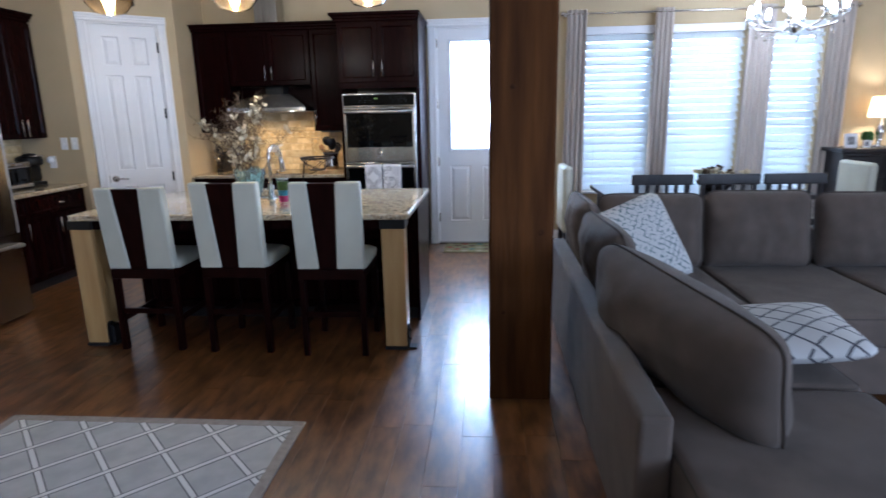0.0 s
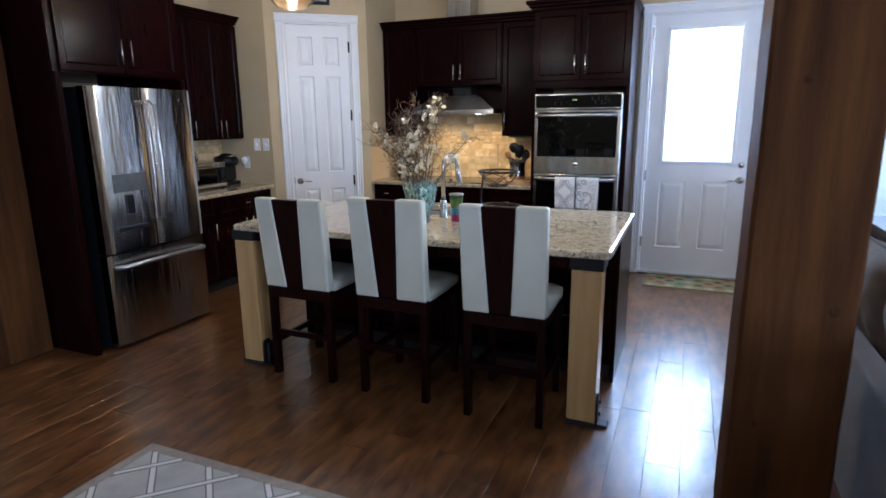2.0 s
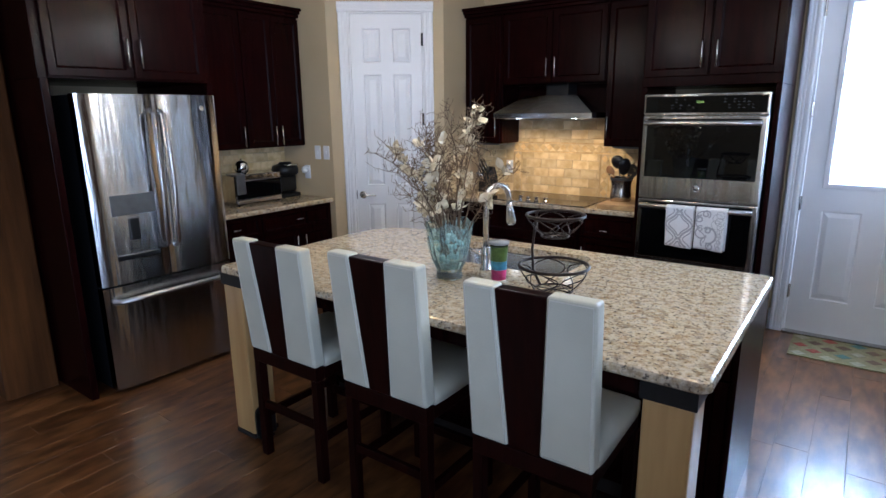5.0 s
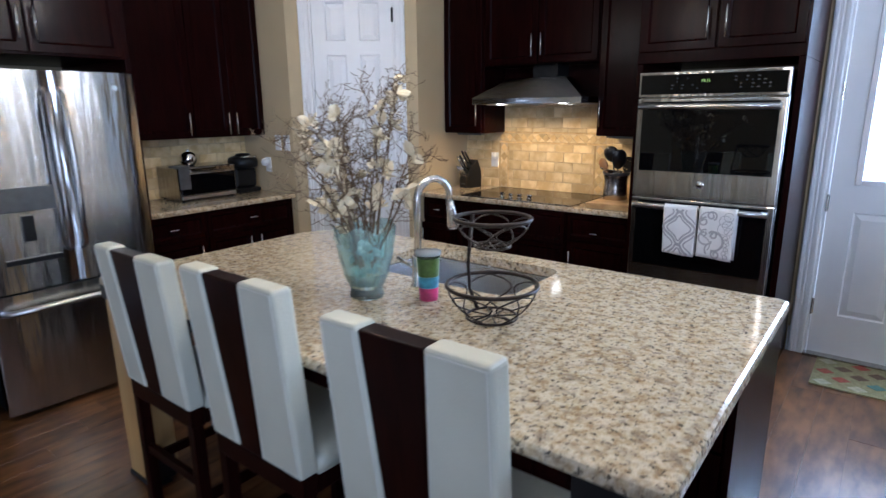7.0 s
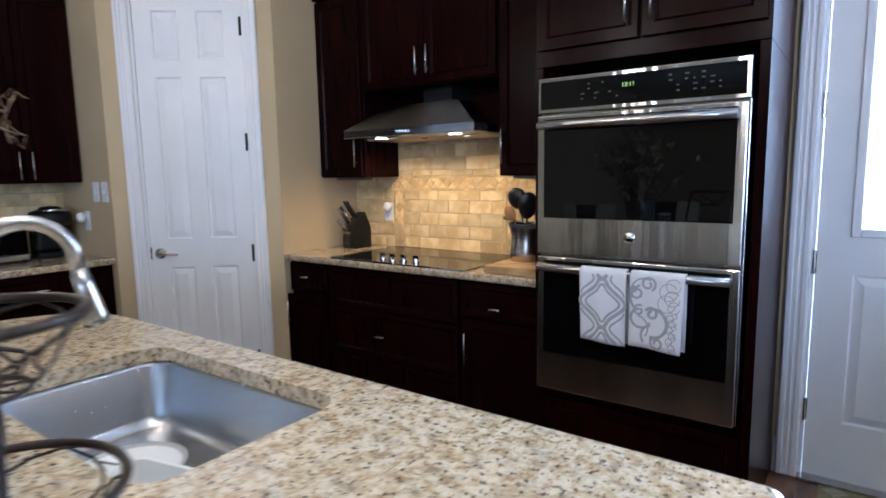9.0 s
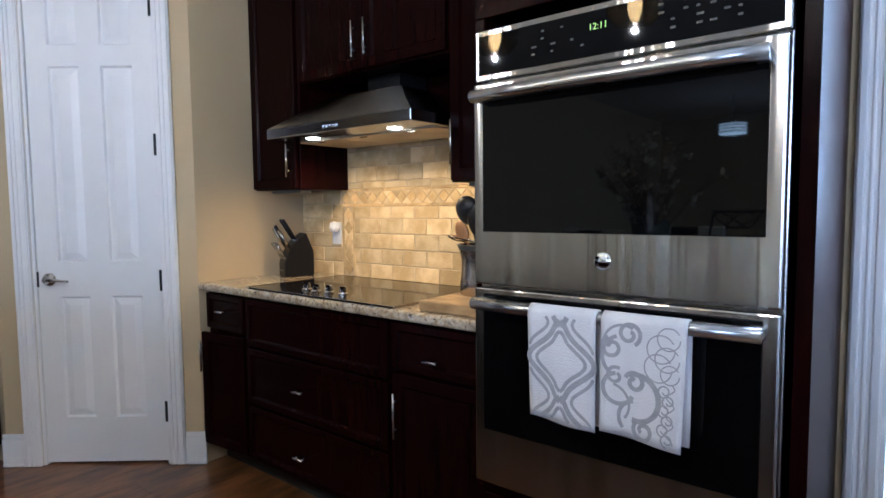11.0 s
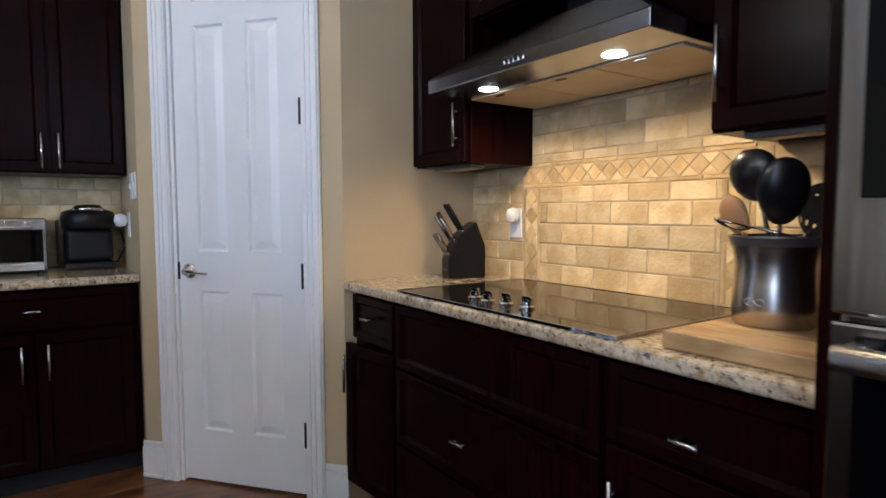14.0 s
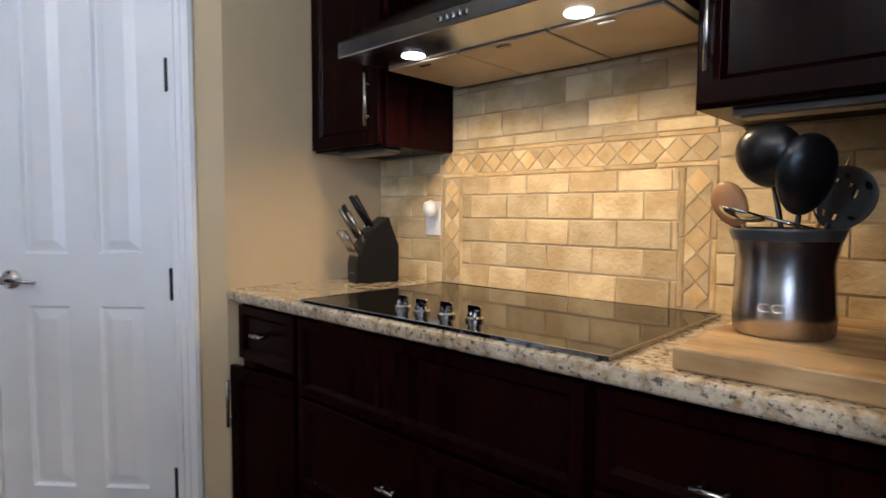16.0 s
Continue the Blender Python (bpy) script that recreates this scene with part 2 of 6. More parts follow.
def shaker(x0, x1, z0, z1, y, thick=0.02, rail=0.058, drop=0.009, bm=None):
    """A framed front whose face looks to -y at the depth y."""
    b = bx(x0 + 0.0015, x1 - 0.0015, y, y + thick, z0 + 0.0015, z1 - 0.0015, 0.002, 1)
    face = max((f for f in b.faces if f.normal.y < -0.9), key=lambda f: f.calc_area())
    rail = min(rail, (x1 - x0) * 0.28, (z1 - z0) * 0.3)
    bmesh.ops.inset_region(b, faces=[face], thickness=rail, depth=0)
    bmesh.ops.inset_region(b, faces=[face], thickness=0.011, depth=-drop * 0.9)
    bmesh.ops.inset_region(b, faces=[face], thickness=0.004, depth=-drop * 0.3)
    return join(bm, b)


def bar_handle(x, z, y, length, upright=True, r=0.0055, gap=0.03):
    b = bmesh.new()
    h = length / 2
    dx, dz = (0, h) if upright else (h, 0)
    cyl((x - dx, y - gap, z - dz), (x + dx, y - gap, z + dz), r, 12, bm=b)
    for s in (-0.62, 0.62):
        cyl((x + s * dx, y - gap, z + s * dz), (x + s * dx, y + 0.003, z + s * dz), r * 0.8, 10, bm=b)
    return b


def cabinet(name, m, w, d, h, fronts, label, z0=0.0, toe=0.0, group="", material=None):
    """A cabinet unit; its front looks to local -y, its back lies at y = d. fronts: kind, x0, x1, z0, z1 and the handle's x, z, length, upright."""
    material = material or CHERRY
    ob = thing(name, m, label, "cabinet", group)
    body = bx(0.001, w - 0.001, 0.021, d, z0 + toe, z0 + h, 0.0015, 1)
    part("body", body, material, ob)
    if toe:
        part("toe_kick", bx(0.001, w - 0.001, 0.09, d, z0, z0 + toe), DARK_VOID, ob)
    for kind, x0, x1, a, c, hx, hz, hl, up in fronts:
        fr = part("door" if kind == "door" else "drawer_front", shaker(x0, x1, a, c, 0.0, rail=0.058 if kind == "door" else 0.035), material, ob)
        if hl:
            part("handle", bar_handle(hx, hz, 0.0, hl, up), NICKEL, fr, "brushed nickel handle", smooth=True)
    return ob


# ---- structure ----
BACK, LEFT, CEIL = 6.755, -4.52, 3.05


def structure(name, bm, material, label):
    ob = part(name, bm, material)
    return tagged(ob, label, name.split("_")[0], kind="structure")


structure("floor", bx(-6.0, 6.6, -5.6, 7.1, -0.2, -0.012), DARK_VOID, "subfloor under brown wood plank flooring")
structure("ceiling", bx(-6.0, 6.6, -5.6, 7.1, CEIL, CEIL + 0.15), CEILING_PAINT, "plain white painted ceiling")
DX0, DX1, DZ = -0.425, 0.5, 2.47
WINS = ((1.2, 1.985), (2.12, 2.94), (3.16, 3.77))
WZ0, WZ1 = 0.62, 2.43
w = bmesh.new()
bx(-4.69, DX0, BACK, BACK + 0.16, 0, CEIL, bm=w)
bx(DX0, DX1, BACK, BACK + 0.16, DZ, CEIL, bm=w)
xs = [DX1] + [v for p in WINS for v in p] + [6.6]
for k in range(0, len(xs), 2):
    bx(xs[k], xs[k + 1], BACK, BACK + 0.16, 0, CEIL, bm=w)
for a, c in WINS:
    bx(a, c, BACK, BACK + 0.16, 0, WZ0, bm=w)
    bx(a, c, BACK, BACK + 0.16, WZ1, CEIL, bm=w)
structure("wall_north", w, WALL_PAINT, "tan painted wall with door and three windows")
structure("wall_west", bx(LEFT - 0.17, LEFT, -5.6, BACK, 0, CEIL), WALL_PAINT, "tan painted wall behind the refrigerator")
w = bmesh.new()
ys = [-5.6, -4.2, -3.0, -2.5, -1.3, -0.8, 0.4, BACK]
for k in range(0, 8, 2):
    bx(5.6, 5.75, ys[k], ys[k + 1], 0, CEIL, bm=w)
for k in (1, 3, 5):
    bx(5.6, 5.75, ys[k], ys[k + 1], 0, 0.7, bm=w)
    bx(5.6, 5.75, ys[k], ys[k + 1], 2.5, CEIL, bm=w)
structure("wall_east", w, WALL_PAINT, "tan painted wall with three window openings")
w = bmesh.new()
bx(-6.0, 2.2, -5.6, -5.45, 0, CEIL, bm=w)
bx(4.2, 6.6, -5.6, -5.45, 0, CEIL, bm=w)
bx(2.2, 4.2, -5.6, -5.45, 0, 0.8, bm=w)
bx(2.2, 4.2, -5.6, -5.45, 2.6, CEIL, bm=w)
structure("wall_south", w, WALL_PAINT, "tan painted wall with a wide window opening")

# corner pantry: a short wall, a slanted wall with a doorway, and a short return
PA, PB = Vector((-3.863, 5.476, 0)), Vector((-3.103, 6.101, 0))
ang = math.degrees(math.atan2(PB.y - PA.y, PB.x - PA.x))
PLEN = (PB - PA).length
PM = pose(PA.x, PA.y, 0, 0, 0, ang)
PD0 = (PLEN - 0.635) / 2 + 0.005
PD1, PDZ = PD0 + 0.635, 2.47
structure("wall_pantry_side", bx(LEFT, PA.x, PA.y, PA.y + 0.11, 0, CEIL), WALL_PAINT, "tan painted short wall beside the counter")
structure("wall_pantry_return", bx(PB.x - 0.11, PB.x, PB.y, BACK, 0, CEIL), WALL_PAINT, "tan painted short wall beside the cooktop")
w = bmesh.new()
bx(0, PD0, 0, 0.11, 0, CEIL, bm=w)
bx(PD1, PLEN, 0, 0.11, 0, CEIL, bm=w)
bx(PD0, PD1, 0, 0.11, PDZ, CEIL, bm=w)
bx(-0.2, PLEN + 0.1, 0.5, 0.52, 0, CEIL, bm=w)
structure("wall_pantry", w, WALL_PAINT, "tan painted slanted corner wall with a pantry doorway").matrix_world = PM


def casing(name, m, x0, x1, z1, wd=0.088):
    """Moulded door trim with its face to local -y."""
    ob = thing(name, m, "white painted moulded wooden door casing", "trim", kind="structure")
    for nm, a in (("side_trim", (x0 - wd, x0, 0, z1)), ("side_trim", (x1, x1 + wd, 0, z1)), ("head_trim", (x0 - wd - 0.006, x1 + wd + 0.006, z1, z1 + wd))):
        b = bx(a[0], a[1], -0.018, 0.0, a[2], a[3], 0.004)
        if nm == "side_trim":
            for f0, f1, t in ((0.06, 0.3, 0.026), (0.42, 0.55, 0.023), (0.68, 0.95, 0.024)):
                if a[0] > x0:
                    f0, f1 = 1 - f1, 1 - f0
                bx(a[0] + f0 * wd, a[0] + f1 * wd, -t, -0.01, 0.002, z1 - 0.002, 0.004, bm=b)
        else:
            for f0, f1, t in ((0.7, 0.94, 0.028), (0.42, 0.55, 0.023), (0.06, 0.3, 0.024)):
                bx(a[0] + 0.003, a[1] - 0.003, -t, -0.01, z1 + f0 * wd, z1 + f1 * wd, 0.004, bm=b)
        part(nm, b, WHITE_PAINT, ob)
    jm = bx(x0, x0 + 0.014, 0, 0.11, 0, z1)
    bx(x1 - 0.014, x1, 0, 0.11, 0, z1, bm=jm)
    bx(x0 + 0.014, x1 - 0.014, 0, 0.11, z1 - 0.014, z1, bm=jm)
    part("jamb", jm, WHITE_PAINT, ob)
    return ob


casing("trim_pantry", PM, PD0, PD1, PDZ, 0.08)
casing("trim_back_door", pose(0, BACK, 0), DX0, DX1, DZ, 0.088)


def raised_panel(bm, x0, x1, z0, z1, y):
    """A recessed, raised door panel on a face looking to -y at depth y."""
    b = bmesh.new()
    rings = []
    for ins, dep in ((0.0, 0.0), (0.007, 0.013), (0.012, 0.013), (0.044, 0.002)):
        rings.append([b.verts.new(v) for v in ((x0 + ins, y + dep, z0 + ins), (x1 - ins, y + dep, z0 + ins), (x1 - ins, y + dep, z1 - ins), (x0 + ins, y + dep, z1 - ins))])
    for a, c in zip(rings, rings[1:]):
        for k in range(4):
            b.faces.new((a[k], a[(k + 1) % 4], c[(k + 1) % 4], c[k]))
    b.faces.new(rings[-1])
    return join(bm, b)


def door_leaf(x0, x1, z0, z1, y, thick, panels, holes=()):
    """A door leaf: stiles and rails round its panels and any glazed holes."""
    xs = sorted({x0, x1, *[v for p in (*panels, *holes) for v in p[:2]]})
    zs = sorted({z0, z1, *[v for p in (*panels, *holes) for v in p[2:]]})
    b = bmesh.new()
    for xa, xb in zip(xs, xs[1:]):
        for za, zb in zip(zs, zs[1:]):
            cx, cz = (xa + xb) / 2, (za + zb) / 2
            if any(p[0] < cx < p[1] and p[2] < cz < p[3] for p in (*panels, *holes)):
                continue
            for yy in (y, y + thick):
                b.faces.new([b.verts.new(v) for v in ((xa, yy, za), (xb, yy, za), (xb, yy, zb), (xa, yy, zb))])
    bmesh.ops.remove_doubles(b, verts=b.verts[:], dist=1e-4)
    for xa in (x0, x1):
        b.faces.new([b.verts.new(v) for v in ((xa, y, z0), (xa, y + thick, z0), (xa, y + thick, z1), (xa, y, z1))])
    for za in (z0, z1):
        b.faces.new([b.verts.new(v) for v in ((x0, y, za), (x1, y, za), (x1, y + thick, za), (x0, y + thick, za))])
    for p in panels:
        raised_panel(b, *p, y)
        b.faces.new([b.verts.new(v) for v in ((p[0], y + thick, p[2]), (p[1], y + thick, p[2]), (p[1], y + thick, p[3]), (p[0], y + thick, p[3]))])
    return b


def lever(parent, x, z, y, way):
    b = lathe([(0.0, 0.0), (0.033, 0.0), (0.033, 0.006), (0.026, 0.011), (0.013, 0.014), (0.013, 0.04), (0.0, 0.042)], 24)
    bmesh.ops.rotate(b, verts=b.verts[:], matrix=Matrix.Rotation(radians(90), 3, "X"))
    bmesh.ops.translate(b, verts=b.verts[:], vec=(x, y, z))
    tube([(x, y - 0.04, z), (x + way * 0.03, y - 0.047, z + 0.002), (x + way * 0.07, y - 0.047, z - 0.001), (x + way * 0.115, y - 0.042, z - 0.006)], 0.0085, 10, bm=b, taper=[1.1, 1.0, 0.85, 0.65])
    return part("door_handle", b, NICKEL, parent, "satin nickel lever handle", smooth=True)


def hinge(parent, x, z, y, m):
    b = bx(x - 0.011, x + 0.011, y - 0.003, y + 0.004, z - 0.05, z + 0.05, 0.001, 1)
    cyl((x, y - 0.008, z - 0.052), (x, y - 0.008, z + 0.052), 0.0065, 10, bm=b)
    return part("hinge", b, m, parent, "door hinge")


# pantry door, closed
pd = thing("door_1", PM, "white six panel pantry door, closed", "door", kind="structure")
wd = PD1 - PD0
cx = (PD0 + PD1) / 2
pans = []
for a, c in ((PD0 + 0.118, cx - 0.052), (cx + 0.052, PD1 - 0.113)):
    pans += [(a, c, 0.24, 0.85), (a, c, 1.022, 1.968), (a, c, 2.066, 2.34)]
part("leaf", door_leaf(PD0 + 0.017, PD1 - 0.017, 0.012, PDZ - 0.017, 0.012, 0.035, pans), WHITE_PAINT, pd)
lever(pd, PD0 + 0.072, 0.936, 0.012, 1)
part("latch_plate", bx(PD0 + 0.012, PD0 + 0.02, 0.004, 0.02, 0.9, 0.975), BLACK_PLASTIC, pd)
for z in (0.269, 0.928, 1.59, 2.25):
    hinge(pd, PD1 - 0.012, z, 0.008, BLACK_PLASTIC)

# back door with a frosted light
bd = thing("door_2", pose(0, BACK + 0.01, 0), "white back door with tall frosted glass and two lower panels", "door", kind="structure")
GX0, GX1, GZ0, GZ1 = -0.255, 0.33, 1.13, 2.315
part("leaf", door_leaf(DX0 + 0.017, DX1 - 0.017, 0.02, DZ - 0.017, 0.0, 0.044, [(-0.275, -0.04, 0.28, 0.935), (0.105, 0.345, 0.28, 0.935)], [(GX0, GX1, GZ0, GZ1)]), WHITE_PAINT, bd)
fr = bmesh.new()
for a in ((GX0 - 0.035, GX0, GZ0 - 0.035, GZ1 + 0.035), (GX1, GX1 + 0.035, GZ0 - 0.035, GZ1 + 0.035), (GX0, GX1, GZ0 - 0.035, GZ0), (GX0, GX1, GZ1, GZ1 + 0.035)):
    bx(a[0], a[1], -0.012, 0.02, a[2], a[3], 0.005, bm=fr)
part("glazing_frame", fr, WHITE_PAINT, bd)
FROST = glass_mat("frosted_glass", (0.97, 0.99, 1.0), 0.35)
gp = part("pane", bx(GX0, GX1, 0.018, 0.024, GZ0, GZ1), FROST, bd, "frosted glass pane")
gp.visible_shadow = False
lever(bd, 0.425, 0.957, 0.0, -1)
b = lathe([(0, 0), (0.03, 0), (0.03, 0.008), (0.022, 0.02), (0.0, 0.022)], 20)
bmesh.ops.rotate(b, verts=b.verts[:], matrix=Matrix.Rotation(radians(90), 3, "X"))
bmesh.ops.translate(b, verts=b.verts[:], vec=(0.425, 0.0, 1.1))
part("deadbolt", b, NICKEL, bd, "satin nickel deadbolt", smooth=True)
for z in (0.323, 0.982, 1.641, 2.3):
    hinge(bd, DX0 + 0.012, z, -0.004, NICKEL)
part("threshold", bx(DX0, DX1, -0.06, 0.1, 0.0, 0.02, 0.004), STEEL, bd)
tagged(part("backdrop", bx(-1.2, 1.6, 7.6, 7.62, 0.0, 3.2), SKYGLOW), "bright overcast daylight outside the back door", "backdrop", kind="structure")


def baseboard(m, x0, x1):
    b = bx(x0, x1, -0.016, 0, 0, 0.14, 0.003)
    bx(x0, x1, -0.012, 0, 0.14, 0.165, 0.004, bm=b)
    bx(x0, x1, -0.022, 0, 0, 0.018, 0.006, bm=b)
    ob = part("baseboard", b, WHITE_PAINT)
    ob.matrix_world = m
    return tagged(ob, "white painted moulded wooden baseboard", "baseboard", kind="structure")


baseboard(PM, -0.012, PD0 - 0.082)
baseboard(PM, PD1 + 0.082, PLEN + 0.015)
baseboard(pose(0, BACK, 0), -0.525, DX0 - 0.09)
baseboard(pose(0, BACK, 0), DX1 + 0.09, 5.6)
baseboard(pose(LEFT, 0, 0, 0, 0, 90), -5.4, 2.85)

# ---- timber posts ----


def post(x, y, w, d, h, label, seed):
    rnd = random.Random(seed)
    ob = thing("timber_post", pose(x, y, 0), label, "post")
    b = bmesh.new()
    n = 24
    ch = 0.012
    rings = []
    for k in range(n + 1):
        z = h * k / n
        ring = []
        for px, py in ((-w / 2 + ch, -d / 2), (w / 2 - ch, -d / 2), (w / 2, -d / 2 + ch), (w / 2, d / 2 - ch), (w / 2 - ch, d / 2), (-w / 2 + ch, d / 2), (-w / 2, d / 2 - ch), (-w / 2, -d / 2 + ch)):
            ring.append(b.verts.new((px + rnd.uniform(-0.002, 0.002), py + rnd.uniform(-0.002, 0.002), z)))
        rings.append(ring)
    for a, c in zip(rings, rings[1:]):
        for k in range(8):
            b.faces.new((a[k], a[(k + 1) % 8], c[(k + 1) % 8], c[k]))
    b.faces.new(rings[0])
    b.faces.new(rings[-1])
    part("beam", b, TIMBER, ob)
    kn = mat("dark_knot", (0.022, 0.008, 0.002), 0.75, second=(0.05, 0.018, 0.004), scale=60, spec=0.15)
    for side, u, z, r in ((0, 0.1, 0.93, 0.022), (0, -0.05, 1.65, 0.018), (3, 0.02, 0.62, 0.02), (3, -0.06, 1.8, 0.018), (0, 0.06, 2.1, 0.02), (0, -0.09, 0.5, 0.014)):
        q = lathe([(0, 0.0012), (r * 0.5, 0.001), (r * 0.8, 0.0004)], 12)
        bmesh.ops.rotate(q, verts=q.verts[:], matrix=Matrix.Rotation(radians(90), 3, "X"))
        if side == 3:
            bmesh.ops.rotate(q, verts=q.verts[:], matrix=Matrix.Rotation(radians(-90), 3, "Z"))
            bmesh.ops.translate(q, verts=q.verts[:], vec=(-w / 2 - 0.0005, u, z))
        else:
            bmesh.ops.translate(q, verts=q.verts[:], vec=(u, -d / 2 - 0.0005, z))
        part("knot", q, kn, ob, "dark wood knot", smooth=True)
    return ob


post(0.338, 3.02, 0.33, 0.35, CEIL, "square rough brown timber post beside the sofa", 3)
post(-4.19, 3.045, 0.34, 0.28, CEIL, "square brown timber post beside the refrigerator surround", 4)

# ---- kitchen, back wall ----
BF = 6.115
TOP = 0.915


X0, X1, XO0, XO1 = -3.1, -1.372, -1.37, -0.53
F = BF + 0.015
CD = BACK - F - 0.003
ajar = cabinet("base_cabinet", pose(X0, F, 0), 0.34, CD, 0.875, [
    ("drawer", 0.01, 0.33, 0.69, 0.865, 0.17, 0.785, 0.06, False)], "dark cherry base cabinet with one drawer over a door ajar", toe=0.1, group="back wall base cabinets")
dj = part("door", shaker(-0.32, 0.0, 0.11, 0.675, 0.0), CHERRY, ajar, "cabinet door slightly ajar")
dj.matrix_local = pose(0.33, 0, 0, 0, 0, 6)
part("handle", bar_handle(-0.287, 0.56, 0.0, 0.15, True), NICKEL, dj, "brushed nickel handle", smooth=True)
cabinet("base_cabinet", pose(X0 + 0.34, F, 0), 0.925, CD, 0.875, [
    ("drawer", 0.01, 0.915, 0.645, 0.865, 0.45, 0.76, 0, False),
    ("drawer", 0.01, 0.915, 0.375, 0.635, 0.415, 0.506, 0.06, False),
    ("drawer", 0.01, 0.915, 0.11, 0.365, 0.41, 0.22, 0.06, False)], "dark cherry wide drawer base under the cooktop", toe=0.1, group="back wall base cabinets")
cabinet("base_cabinet", pose(X0 + 1.265, F, 0), X1 - X0 - 1.265, CD, 0.875, [
    ("drawer", 0.01, 0.453, 0.69, 0.865, 0.215, 0.75, 0.06, False),
    ("door", 0.01, 0.453, 0.11, 0.68, 0.045, 0.53, 0.165, True)], "dark cherry base cabinet with drawer beside the oven tower", toe=0.1, group="back wall base cabinets")
ct = prism([(X0 - 0.003, BF - 0.015), (X1, BF - 0.015), (X1, BACK - 0.013), (X0 - 0.003, BACK - 0.013)], 0.877, TOP, 0.012, seg=3)
ob = part("countertop", ct, GRANITE)
tagged(ob, "polished speckled beige granite countertop under the hood", "countertop")

# wall cabinets
UF, UZ, UT = 6.42, 1.369, 2.45
UD = BACK - UF - 0.003
cabinet("wall_cabinet", pose(-3.1, UF, 0), 0.385, UD, UT - UZ, [("door", 0.008, 0.37, UZ + 0.005, UT - 0.01, 0.338, UZ + 0.14, 0.16, True)], "dark cherry tall wall cabinet beside the hood", z0=UZ, group="back wall cabinets")
cabinet("wall_cabinet", pose(-2.708, UF, 0), 0.925, UD, UT - 1.87, [
    ("door", 0.008, 0.46, 1.875, UT - 0.01, 0.425, 2.0, 0.15, True),
    ("door", 0.465, 0.917, 1.875, UT - 0.01, 0.5, 2.0, 0.15, True)], "dark cherry double door wall cabinet above the hood", z0=1.87, group="back wall cabinets")
cabinet("wall_cabinet", pose(-1.781, UF, 0), 0.409, UD, UT - UZ, [("door", 0.008, 0.4, UZ + 0.005, UT - 0.01, 0.035, UZ + 0.15, 0.17, True)], "dark cherry wall cabinet over the utensil crock", z0=UZ, group="back wall cabinets")
cr = bmesh.new()
for k, (o, a, c) in enumerate(((0.01, UT, UT + 0.025), (0.03, UT + 0.025, UT + 0.05), (0.05, UT + 0.05, UT + 0.075))):
    bx(-3.1, -1.44, UF - o, BACK - 0.003, a + 0.0005, c, 0.004, bm=cr)
tagged(part("crown_moulding", cr, CHERRY), "stepped dark cherry crown moulding over the wall cabinets", "moulding")

# oven tower
OF, OT = 6.0, 2.45
ob = cabinet("oven_tower_cabinet", pose(XO0, OF, 0), XO1 - XO0, BACK - OF - 0.003, OT - 1.80, [
    ("door", 0.012, 0.415, 1.86, OT - 0.01, 0.375, 1.99, 0.16, True),
    ("door", 0.425, 0.828, 1.86, OT - 0.01, 0.465, 1.99, 0.16, True)], "tall dark cherry oven tower with double doors above", z0=1.80)
for a, c in ((0.001, 0.034), (0.806, 0.839)):
    part("side_panel", bx(a, c, 0.021, BACK - OF - 0.003, 0.0, 1.799, 0.002, 1), CHERRY, ob)
part("base", bx(0.035, 0.805, 0.021, BACK - OF - 0.003, 0.1, 0.478), CHERRY, ob)
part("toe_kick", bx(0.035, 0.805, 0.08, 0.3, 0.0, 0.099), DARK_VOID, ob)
dr = part("drawer_front", shaker(0.036, 0.804, 0.13, 0.44, 0.0, rail=0.05), CHERRY, ob)
part("handle", bar_handle(0.42, 0.3, 0.0, 0.06, False), NICKEL, dr, "brushed nickel handle")
cr = bmesh.new()
for o, a, c in ((0.012, OT, OT + 0.025), (0.034, OT + 0.025, OT + 0.05), (0.056, OT + 0.05, OT + 0.08)):
    bx(XO0 - o, XO1 + o * 0.4, OF - o, BACK - 0.003, a + 0.0005, c, 0.004, bm=cr)
tagged(part("crown_moulding", cr, CHERRY), "stepped dark cherry crown moulding over the oven tower", "moulding")

# double oven
ov = thing("double_wall_oven", pose(-0.955, OF, 0), "stainless steel double wall oven with black glass doors", "oven")
part("chassis", bx(-0.362, 0.362, 0.022, 0.55, 0.492, 1.74), BLACK_PLASTIC, ov)
part("trim_frame", bx(-0.379, 0.379, 0.0, 0.021, 0.482, 1.748, 0.003), STEEL, ov)
b = bx(-0.379, 0.379, -0.028, -0.001, 1.612, 1.748, 0.004)
cp = part("control_panel", b, STEEL, ov, "stainless steel control panel")
cg = part("control_glass", bx(-0.366, 0.366, -0.031, -0.0285, 1.628, 1.733, 0.001, 1), BLACK_GLASS, cp, "black touch glass")


LED = glow_mat("green_display", (0.5, 0.75, 0.15), 0.35)
MARK = mat("grey_key_marking", (0.035, 0.035, 0.037), 0.4)
fo = bpy.data.curves.new("clock", "FONT")
fo.body, fo.size, fo.extrude = "12:11", 0.022, 0.0003
fo.materials.append(LED)
clock = new("clock", fo)
clock.parent, clock["label"] = cp, "green lit clock digits"
clock.matrix_local = pose(-0.045, -0.0318, 1.688, 90, 0, 0)
rk = random.Random(4)
for k in range(26):
    x = rk.choice((-0.2, 0.12)) + (k % 7) * 0.027
    z = 1.655 + (k // 7) * 0.018
    part("key", bx(x, x + rk.uniform(0.007, 0.016), -0.0318, -0.0312, z, z + 0.005), MARK, cp, "grey key marking")


